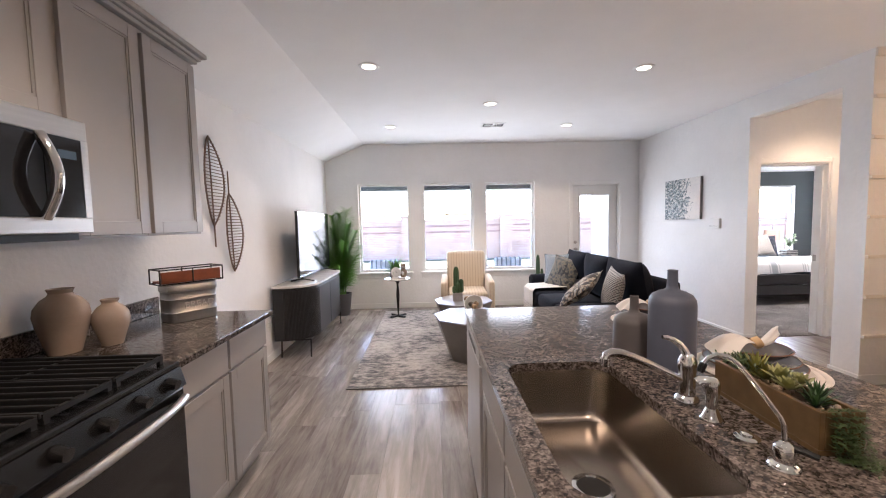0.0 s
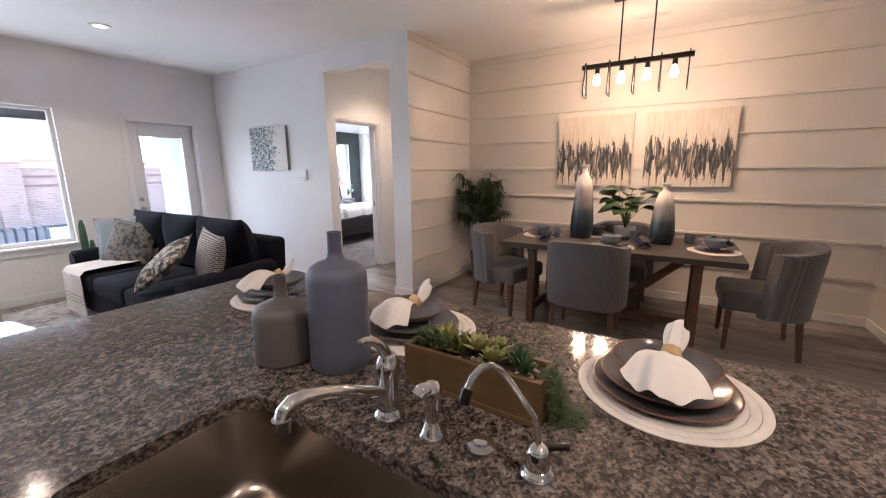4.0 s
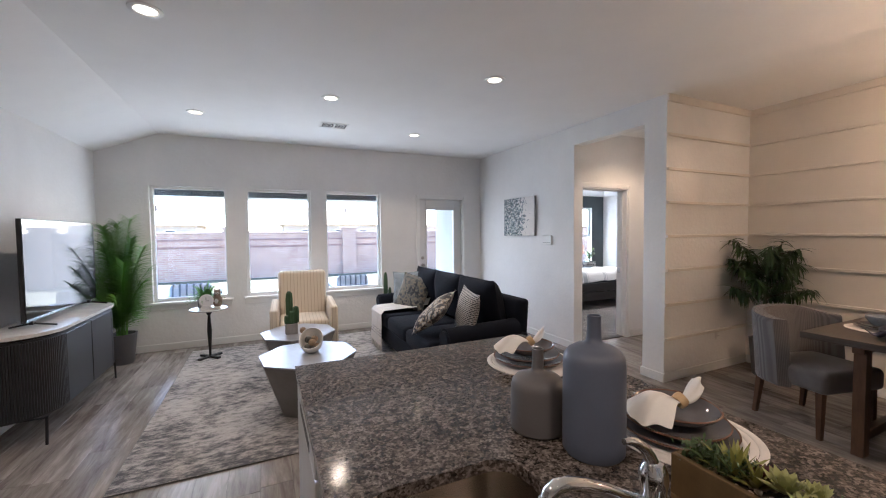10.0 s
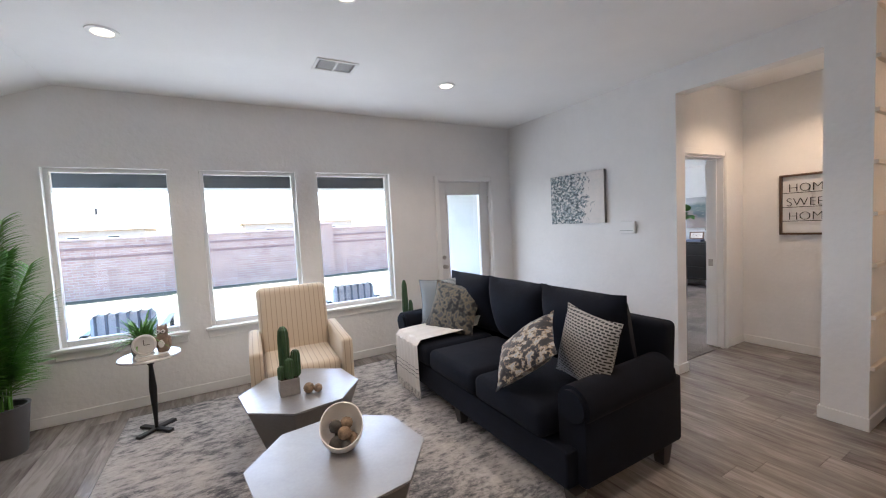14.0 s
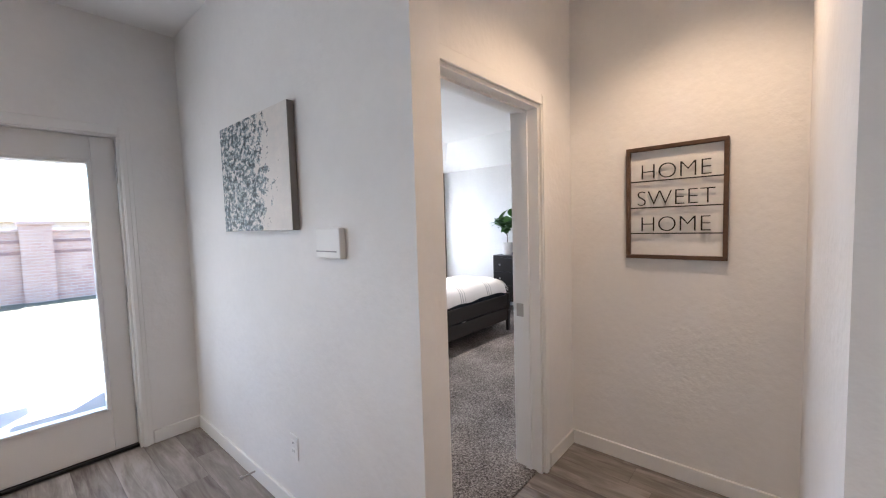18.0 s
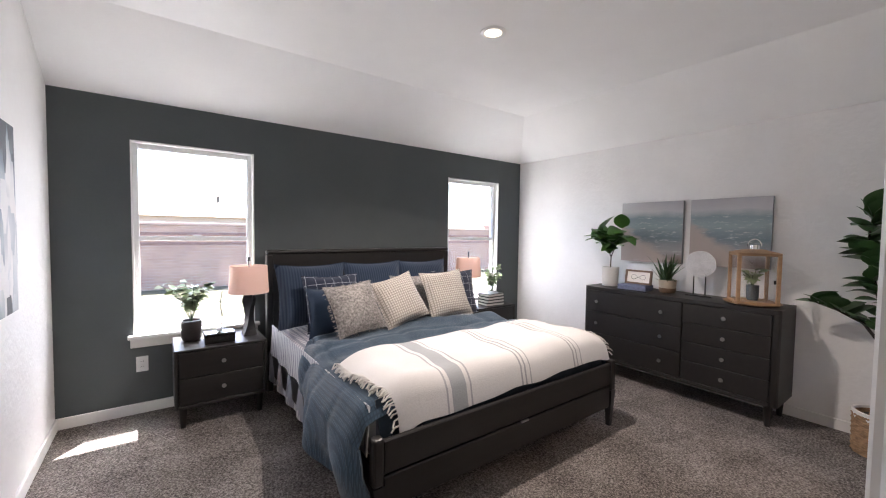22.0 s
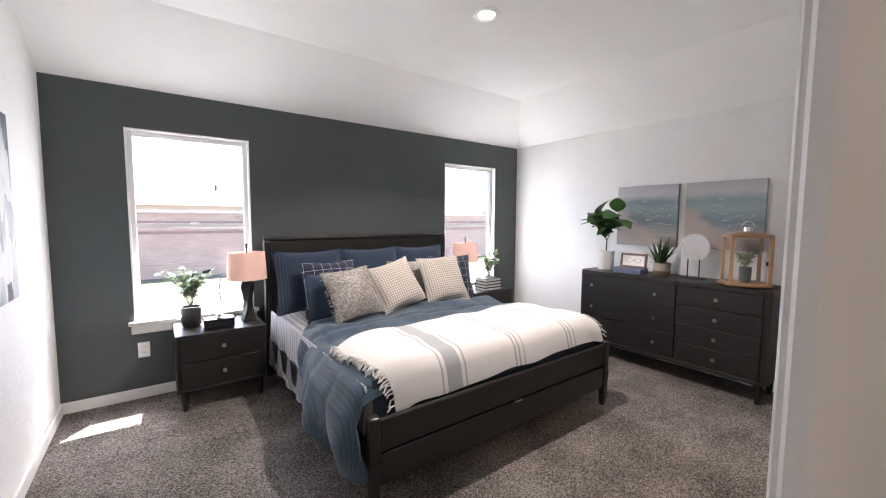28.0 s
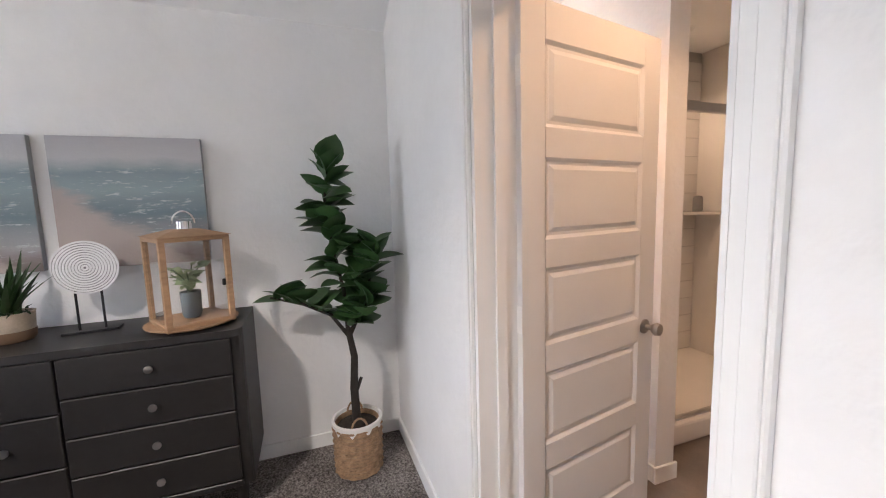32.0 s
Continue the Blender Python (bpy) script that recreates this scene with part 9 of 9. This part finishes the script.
for _ in range(30):
    add_blade(bm, (rng.gauss(0, 0.022), rng.gauss(0, 0.022), 0.105), rng.uniform(0, 360), rng.uniform(45, 88), rng.uniform(0.17, 0.30), 0.032, 0.12, 4)
for _ in range(60):
    add_blade(bm, (rng.gauss(0, 0.03), rng.gauss(0, 0.03), 0.11), rng.uniform(0, 360), rng.uniform(5, 50), 0.045, 0.018, 0.2, 2)
part("foliage", bm, LEAF, t)
t = thing("disc_sculpture", (8.12, 5.50, 0.901), "white ringed disc sculpture on a black stand", "sculpture", turn=6)
bm = bm_new(); box(bm, -0.035, 0.035, -0.10, 0.10, 0, 0.01, 0.002, 1); part("base", bm, BLACKM, t)
for y in (-0.045, 0.045):
    bm = bm_new(); cyl(bm, (0, y, 0.01), (0, y, 0.19), 0.005, seg=8); part("rod", bm, BLACKM, t)
DISC = plain("silvered_disc", (0.78, 0.78, 0.80), 0.4, 0.2, 0.05, relief=0.02)
for k in range(11):
    r = 0.118 - 0.0105 * k
    bm = bm_new(); lathe(bm, [(r - 0.0075, -0.004), (r, -0.004), (r, 0.006), (r - 0.0075, 0.006), (r - 0.0075, -0.004)], 40, (0, 0, 0.285), (-1, 0, 0)); part("ring", bm, DISC, t, "", True)
bm = bm_new(); lathe(bm, [(0, -0.003), (0.11, -0.003), (0.11, 0.0), (0, 0.0)], 40, (0, 0, 0.285), (-1, 0, 0)); part("back_disc", bm, plain("dark_disc_groove", (0.16, 0.16, 0.17), 0.5, relief=0), t)
bm = bm_new(); lathe(bm, [(0, 0), (0.15, 0), (0.185, 0.012), (0.188, 0.018), (0.18, 0.018), (0.15, 0.008), (0, 0.007)], 44)
solid("round_tray", bm, LIGHTWOOD, "round pale wooden tray under the lantern", "tray", smooth=True, m=pose(8.06, 5.10, 0.901))
t = thing("lantern", (8.06, 5.10, 0.909), "wooden lantern with glass panes and chrome handle", "lantern", turn=30)
s, h = 0.125, 0.40
for x in (-s, s):
    for y in (-s, s):
        bm = bm_new(); box(bm, x - 0.012, x + 0.012, y - 0.012, y + 0.012, 0.0, h, 0.002, 1); part("post", bm, LIGHTWOOD, t)
for z in (0.0, h - 0.02):
    bm = bm_new()
    box(bm, -s - 0.012, s + 0.012, -s - 0.012, s + 0.012, z, z + 0.022, 0.003, 1); part("frame_plate", bm, LIGHTWOOD, t)
bm = bm_new(); prism(bm, [(-s - 0.02, -s - 0.02), (s + 0.02, -s - 0.02), (s + 0.02, s + 0.02), (-s - 0.02, s + 0.02)], h + 0.002, h + 0.03, [(-0.05, -0.05), (0.05, -0.05), (0.05, 0.05), (-0.05, 0.05)]); part("roof", bm, LIGHTWOOD, t)
bm = bm_new(); cyl(bm, (0, 0, h + 0.028), (0, 0, h + 0.065), 0.032, seg=24); part("vent_cap", bm, CHROME, t, "chrome vent cap", True)
bm = bm_new(); tube(bm, [(0, 0.045 * math.cos(a), h + 0.055 + 0.055 * math.sin(a)) for a in [k / 12 * math.pi for k in range(13)]], 0.004, 6); part("handle", bm, CHROME, t, "chrome bail handle", True)
for a in range(4):
    bm = bm_new(); box(bm, -s + 0.012, s - 0.012, -s - 0.001, -s + 0.001, 0.022, h - 0.02)
    bmesh.ops.transform(bm, matrix=pose(0, 0, 0, 0, 0, 90 * a), verts=bm.verts[:]); p = part("pane", bm, CLEAR, t); p.visible_shadow = False
bm = bm_new(); box(bm, -s - 0.018, -s - 0.012, -s + 0.02, -s + 0.035, 0.17, 0.20, 0.002, 1); part("latch", bm, BLACKM, t)
leafy_plant(8.06, 5.10, 0.932, "small green fern in a slim pot inside the lantern", plain("slate_pot", (0.10, 0.13, 0.15), 0.5), 26, 0.13, 0.09, SMALLLEAF, 5, 0.04, 0.12)

# fig tree in a basket
t = thing("fiddle_leaf_tree", (8.04, 4.385, 0.008), "tall fiddle-leaf fig tree in a woven basket", "plant")
BASK = plain("woven_basket", (0.30, 0.19, 0.11), 0.85, vary=0.4, scale=30, grain=90, relief=0.5)
bm = bm_new(); lathe(bm, [(0, 0), (0.115, 0), (0.118, 0.02), (0.122, 0.27), (0.112, 0.27), (0.108, 0.24), (0, 0.24)], 28); ba = part("basket", bm, BASK, t, "woven seagrass basket", True)
for k in range(15):
    z = 0.012 + 0.0175 * k
    bm = bm_new(); r = 0.119 + 0.0003 * k
    tube(bm, [((r + 0.004 * math.sin(12 * a + (k % 2) * math.pi)) * math.cos(a), (r + 0.004 * math.sin(12 * a + (k % 2) * math.pi)) * math.sin(a), z) for a in [i / 40 * 2 * math.pi for i in range(40)]], 0.0095, 5, closed=True); part("weave_strand", bm, BASK, ba, "", True)
bm = bm_new()
for i in range(10):
    a0, a1 = i / 10 * 2 * math.pi, (i + 1) / 10 * 2 * math.pi
    r = 0.133
    v = [bm.verts.new((r * math.cos(a), r * math.sin(a), z)) for a, z in ((a0, 0.285), (a1, 0.285), ((a0 + a1) / 2, 0.235))]
    bm.faces.new(v)
lathe(bm, [(0.133, 0.265), (0.134, 0.285), (0.12, 0.287), (0.11, 0.25)], 28); part("liner", bm, WHITEPOT, t, "white zigzag liner")
for s in (-1, 1):
    bm = bm_new(); tube(bm, [(0.10 * s, 0.04 * math.cos(a), 0.265 + 0.06 * math.sin(a)) for a in [k / 10 * math.pi for k in range(11)]], 0.006, 6); part("handle", bm, BASK, t, "", True)
bm = bm_new(); lathe(bm, [(0.108, 0.245), (0.05, 0.262), (0, 0.265)], 16); part("soil", bm, SOIL, t)
TRUNK = plain("dark_bark", (0.028, 0.022, 0.018), 0.85, vary=0.3, scale=25, relief=0.4)
bm = bm_new(); tube(bm, [(0, 0, 0.25), (0.0, 0.005, 0.45), (0.0, -0.005, 0.62), (0, 0.02, 0.78)], 0.024, 9, 0.016); tube(bm, [(0, -0.01, 0.44), (0, -0.035, 0.50)], 0.012, 6, 0.009); part("trunk", bm, TRUNK, t, "", True)
limbs = ([(0, 0.02, 0.76), (0, 0.03, 0.98), (0.0, 0.07, 1.2), (0, 0.10, 1.42), (0, 0.08, 1.62)], [(0, 0.02, 0.74), (0, 0.10, 0.86), (0, 0.23, 0.93), (0, 0.38, 0.98)], [(0, 0.015, 0.74), (0, -0.06, 0.88), (-0.02, -0.11, 1.06), (-0.02, -0.13, 1.20)], [(0, 0.02, 0.72), (0.0, -0.03, 0.82), (-0.05, -0.08, 0.92)])
rng = random.Random(17)
for li, L in enumerate(limbs):
    bm = bm_new(); tube(bm, L, 0.011, 7, 0.005); part("limb", bm, TRUNK, t, "", True)
    cnt = (46, 17, 40, 18)[li]
    for k in range(cnt):
        f = (0.30 if li == 0 else 0.35) + (0.70 if li == 0 else 0.65) * k / cnt
        q = f * (len(L) - 1)
        i = min(int(q), len(L) - 2)
        p = Vector(L[i]).lerp(Vector(L[i + 1]), q - i)
        az = rng.choice((rng.uniform(100, 260), rng.uniform(20, 340), rng.uniform(60, 120), rng.uniform(240, 300)))
        put_leaf(FIDDLE, t, p, az, rng.uniform(5, 70) if f < 0.9 else rng.uniform(45, 85), rng.uniform(0.60, 0.90), rng.uniform(-40, 40))


# pictures on the bedroom walls
def soft_step(nt, value, at, width=0.10):
    m = nt.nodes.new("ShaderNodeMapRange")
    link(nt, value, m.inputs[0])
    m.inputs[1].default_value, m.inputs[2].default_value = at - width / 2, at + width / 2
    return m.outputs[0]


def seascape(nt, tc, sep):
    n1, n2 = noise_node(nt, 5, 5, (1, 3, 1), rough=0.6), noise_node(nt, 14, 5, (1, 5, 1), rough=0.7)
    yy = mth(nt, "MULTIPLY_ADD", n1.outputs[0], 0.14, mth(nt, "MULTIPLY_ADD", sep.outputs[1], 1.6, 0.43))
    base = ramp(nt, yy, [(0.06, (0.20, 0.16, 0.15)), (0.20, (0.34, 0.33, 0.34)), (0.42, (0.17, 0.23, 0.26)), (0.60, (0.30, 0.37, 0.39)), (0.72, (0.24, 0.31, 0.34)), (0.84, (0.52, 0.52, 0.53)), (0.98, (0.44, 0.43, 0.46))])
    sand = soft_step(nt, mth(nt, "MULTIPLY_ADD", sep.outputs[0], -1.0, mth(nt, "MULTIPLY_ADD", sep.outputs[1], -1.3, mth(nt, "MULTIPLY", n1.outputs[0], 0.3))), 0.33)
    c = mixc(nt, sand, base.outputs[0], (0.44, 0.38, 0.355))
    foam = mth(nt, "MULTIPLY", soft_step(nt, n2.outputs[0], 0.62), mth(nt, "LESS_THAN", sep.outputs[1], 0.16))
    return mixc(nt, mth(nt, "MULTIPLY", foam, mth(nt, "SUBTRACT", 1.0, sand)), c, (0.55, 0.58, 0.60))


SEA = paint_mat("seascape_painting", seascape)
EDGEG = plain("grey_canvas_side", (0.30, 0.31, 0.32), 0.8)
canvas("canvas_painting", on_wall(BX1, 6.02, 1.47, -1, 0), 0.605, 0.61, SEA, "grey-blue seascape canvas with waves on a shore", 0.035, EDGEG)
canvas("canvas_painting", on_wall(BX1, 5.35, 1.47, -1, 0), 0.605, 0.61, SEA, "grey-blue seascape canvas with waves on a shore", 0.035, EDGEG)


def drips(nt, tc, sep):
    # blocky palette-knife strokes, darker towards one upper side
    mp = nt.nodes.new("ShaderNodeMapping"); mp.inputs["Scale"].default_value = (15, 4.2, 1)
    link(nt, tc.outputs["Object"], mp.inputs[0])
    vo = nt.nodes.new("ShaderNodeTexVoronoi"); vo.distance = "CHEBYCHEV"; vo.inputs["Scale"].default_value = 1.0
    link(nt, mp.outputs[0], vo.inputs["Vector"])
    sc = nt.nodes.new("ShaderNodeSeparateColor"); link(nt, vo.outputs["Color"], sc.inputs[0])
    n = noise_node(nt, 2.2, 3, (1.4, 0.9, 1))
    v = mth(nt, "MULTIPLY_ADD", n.outputs[0], 0.50, mth(nt, "MULTIPLY_ADD", sc.outputs[0], 0.50, 0.05))
    yy = mth(nt, "MULTIPLY", sep.outputs[1], 2.2)
    v = mth(nt, "MULTIPLY_ADD", mth(nt, "MULTIPLY", yy, yy), -0.34, v)
    v = mth(nt, "MULTIPLY_ADD", mth(nt, "MULTIPLY", sep.outputs[0], yy), -0.22, v)
    a = ramp(nt, v, [(0.22, (0.035, 0.042, 0.055)), (0.34, (0.15, 0.19, 0.23)), (0.44, (0.40, 0.43, 0.46)), (0.56, (0.64, 0.63, 0.63)), (0.70, (0.72, 0.69, 0.67)), (0.82, (0.50, 0.50, 0.52))])
    return a.outputs[0]


canvas("canvas_painting", on_wall(BX0, 6.19, 1.475, 1, 0), 1.39, 0.90, paint_mat("drip_painting", drips), "large abstract canvas of blue, grey and white drips", 0.035, EDGE)

# lattice mirror: an eight-pointed star of two crossed squares, its rotated square running on to the frame
t = tagged(new("lattice_mirror"), "square white lattice wall mirror with a star-shaped glass", "mirror")
t.matrix_world = on_wall(5.511, BY0, 1.488, 0, 1)
S, IN, Q = 0.352, 0.318, 0.152
bm = bm_new(); box(bm, -S + 0.004, S - 0.004, -S + 0.004, S - 0.004, 0.001, 0.004); part("back_board", bm, TRIM, t)
for k in range(4):
    for o0, o1, z0, z1 in ((IN, IN + 0.016, 0.0042, 0.030), (IN + 0.016, S, 0.0042, 0.036)):
        bm = bm_new(); prism(bm, [(-o0, o0), (-o1, o1), (o1, o1), (o0, o0)], z0, z1)
        bmesh.ops.transform(bm, matrix=pose(0, 0, 0, 0, 0, 90 * k), verts=bm.verts[:]); part("frame_rail", bm, TRIM, t)
    bm = bm_new()
    for i in range(44):
        x = -S + 0.008 + (2 * S - 0.016) * i / 43
        bmesh.ops.create_icosphere(bm, subdivisions=1, radius=0.0082, matrix=Matrix.Translation((x, S + 0.003, 0.022)))
    bmesh.ops.transform(bm, matrix=pose(0, 0, 0, 0, 0, 90 * k), verts=bm.verts[:]); ob = part("beading", bm, TRIM, t, "row of small white beads", True); ob["kind"] = "stuff"
QT, QI = Q * math.sqrt(2), Q * (math.sqrt(2) - 1)
star = []
for k in range(4):
    c, d = round(math.cos(k * math.pi / 2)), round(math.sin(k * math.pi / 2))
    for u, v in ((QT, 0), (Q, QI), (Q, Q), (QI, Q)):
        star.append((u * c - v * d, u * d + v * c))
bm = bm_new(); prism(bm, star, 0.0042, 0.0065)
MIRROR = plain("mirror_glass", (0.86, 0.87, 0.87), 0.01, 1.0, 0.0, relief=0)
part("mirror_glass", bm, MIRROR, t, "star-shaped mirror")
BAR = 0.017


def lattice_bar(p, q, lift):
    p, q = Vector((*p, 0)), Vector((*q, 0))
    d = (q - p).normalized() * BAR / 2
    n = Vector((-d.y, d.x, 0))
    p, q = p - d * 0.9, q + d * 0.9
    bm = bm_new(); prism(bm, [((p + n).x, (p + n).y), ((p - n).x, (p - n).y), ((q - n).x, (q - n).y), ((q + n).x, (q + n).y)], 0.0068, 0.027 + lift)
    part("lattice_bar", bm, TRIM, t)


for k in range(16):
    lattice_bar(star[k], star[(k + 1) % 16], 0.0004 * (k % 3))
for k in range(4):
    a = math.pi / 2 * k
    along, across = Vector((math.cos(a), math.sin(a))), Vector((-math.sin(a), math.cos(a)))
    for h in (-1, 1):
        lattice_bar(along * QT, along * (IN - 0.004) + across * h * 0.098, 0.0014 + 0.0004 * h)

# ---- bathroom beyond the open door ----
TILE = plain("white_wall_tile", (0.72, 0.69, 0.65), 0.15, vary=0.04, relief=0.01)
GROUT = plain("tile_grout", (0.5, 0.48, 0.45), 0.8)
bm = bm_new(); box(bm, 5.9, 8.9, 1.0, 3.93, -0.14, 0.002); setting("floor_bath", bm, plain("bath_floor", (0.16, 0.13, 0.11), 0.5, vary=0.25, scale=4), "brown plank-look bathroom floor")
bm = bm_new(); box(bm, 5.9, 6.04, 1.0, 3.93, 0, 2.9); setting("wall_bath_west", bm, WALL, "plain bathroom wall")
bm = bm_new(); box(bm, 8.76, 8.9, 1.0, 3.93, 0, 2.9); setting("wall_bath_east", bm, WALL, "plain bathroom wall")
bm = bm_new(); box(bm, 6.04, 8.76, 1.0, 1.14, 0, 2.9); setting("wall_bath_south", bm, WALL, "plain bathroom wall")
bm = bm_new(); box(bm, 5.9, 8.9, 1.0, 3.93, 2.62, 2.72); setting("ceiling_bath", bm, CEIL, "white bathroom ceiling")
bm = bm_new(); box(bm, 7.36, 8.76, 2.90, 3.02, 0, 2.62); setting("wall_shower", bm, WALL, "white partition wall beside the shower")
bm = bm_new(); board(bm, 7.346, 7.36, 2.886, 3.034); board(bm, 7.36, 8.76, 3.02, 3.034); setting("baseboard", bm, TRIM, "white painted baseboard")
t = thing("shower", (0, 0, 0), "white tiled shower with low pan and steel rail", "shower")
bm = bm_new(); box(bm, 7.62, 8.50, 1.33, 2.90, 0.002, 0.05); part("pan", bm, TILE, t)
bm = bm_new(); box(bm, 7.53, 7.62, 1.33, 2.90, 0.002, 0.13, 0.015, 2); part("kerb", bm, TILE, t)
bm = bm_new(); lathe(bm, [(0.05, 0.05), (0.05, 0.053), (0, 0.053)], 20, (7.94, 2.27, 0)); part("drain", bm, BLACKM, t)
bm = bm_new(); box(bm, 7.56, 7.59, 1.33, 2.90, 1.87, 1.92, 0.003, 1); part("top_rail", bm, STEEL, t, "steel header rail")
bm = bm_new(); box(bm, 7.56, 7.59, 1.33, 2.90, 0.13, 0.145, 0.003, 1); part("bottom_rail", bm, STEEL, t)
bm = bm_new(); box(bm, 7.573, 7.578, 1.33, 2.10, 0.145, 1.87); p = part("glass_panel", bm, CLEAR, t); p.visible_shadow = False
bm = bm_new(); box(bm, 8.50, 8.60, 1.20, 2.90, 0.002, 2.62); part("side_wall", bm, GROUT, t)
bm = bm_new(); box(bm, 7.53, 8.50, 1.20, 1.33, 0.002, 2.62); part("back_wall", bm, TILE, t)
bm = bm_new(); box(bm, 0, 0.008, 0.002, 0.163, 0.002, 0.153, 0.0015, 1)
tile_mesh = finish("tile", bm, TILE)
for zz in range(16):
    for yy in range(9):
        ob = new("tile", tile_mesh); ob.parent = t; ob.matrix_local = Matrix.Translation((8.4915, 1.333 + 0.165 * yy, 0.06 + 0.155 * zz))
bm = bm_new(); prism(bm, [(8.49, 1.332), (8.24, 1.332), (8.49, 1.582)], 1.27, 1.295); part("corner_shelf", bm, TILE, t)
bm = bm_new(); lathe(bm, [(0, 0), (0.035, 0), (0.038, 0.01), (0.038, 0.11), (0.03, 0.13), (0, 0.135)], 18)
solid("shower_jar", bm, plain("grey_glass_jar", (0.2, 0.2, 0.2), 0.3), "grey jar on the shower shelf", "jar", smooth=True, m=pose(8.42, 1.41, 1.296))
t = thing("linen_shelves", (7.9, 3.04, 0), "white closet shelves holding folded dark towels", "shelves")
for k in range(5):
    bm = bm_new(); box(bm, -0.04, 0.85, 0.0, 0.42, 0.30 + 0.36 * k, 0.32 + 0.36 * k, 0.002, 1); part("shelf", bm, TRIM, t)
bm = bm_new(); box(bm, -0.055, -0.04, 0.0, 0.42, 0.0, 2.2); box(bm, 0.84, 0.855, 0.0, 0.42, 0.0, 2.2); part("side_panel", bm, TRIM, t)
for k in range(4):
    tt = thing("folded_towel", (8.2, 3.24, 0.321 + 0.36 * k), "dark brown folded towels on a closet shelf", "towel", "closet towels")
    for q in range(3):
        bm = bm_new(); box(bm, -0.25, 0.25, -0.16, 0.16, 0.06 * q, 0.06 * q + 0.058, 0.02, 3); part("fold", bm, cloth("brown_towel", (0.10, 0.08, 0.065)), tt, "", True)
recessed_light(8.22, 1.92, 2.62, 1.2, (1.0, 0.66, 0.40))
# the next two are unseen, added for the warm light on door and shelves
recessed_light(6.65, 3.35, 2.62, 1.7, (1.0, 0.58, 0.30))
recessed_light(7.95, 3.55, 2.62, 1.5, (1.0, 0.58, 0.30))

# ---- floor planks ----
PW, PL = 0.178, 1.22
bm = bm_new(); box(bm, -PW / 2 + 0.0008, PW / 2 - 0.0008, -PL / 2 + 0.0008, PL / 2 - 0.0008, -0.003, 0.0, 0.0007, 1)
plank_mesh = finish("plank", bm, PLANK)
floor_ob = bpy.data.objects["floor"]
rng = random.Random(2)
ix = 0
x = XW + PW / 2
while x - PW / 2 < 4.95:
    off = rng.uniform(0, PL)
    y = -2.2 - off
    while y - PL / 2 < 6.14:
        y0, y1 = max(y - PL / 2, -2.2), min(y + PL / 2, 6.145)
        inside = x < 3.62 or (y1 > 2.86 and y0 < 3.92) or (y0 < 2.6 and x < 4.95)
        if x > 3.62 and y0 > 3.9:
            inside = False
        under = (0.2 < x < 0.7 and y0 > -0.75 and y1 < 1.9) or (x < -1.35 and y1 < 2.1)
        if inside and not under and y1 - y0 > 0.05:
            if x > 3.55 and y1 > 3.965:
                y1 = 3.965
            ob = new("plank", plank_mesh)
            ob.parent = floor_ob
            ob.matrix_local = Matrix.Translation((x, (y0 + y1) / 2, 0.0)) @ Matrix.Diagonal((1, (y1 - y0) / PL, 1, 1))
        y += PL
    x += PW
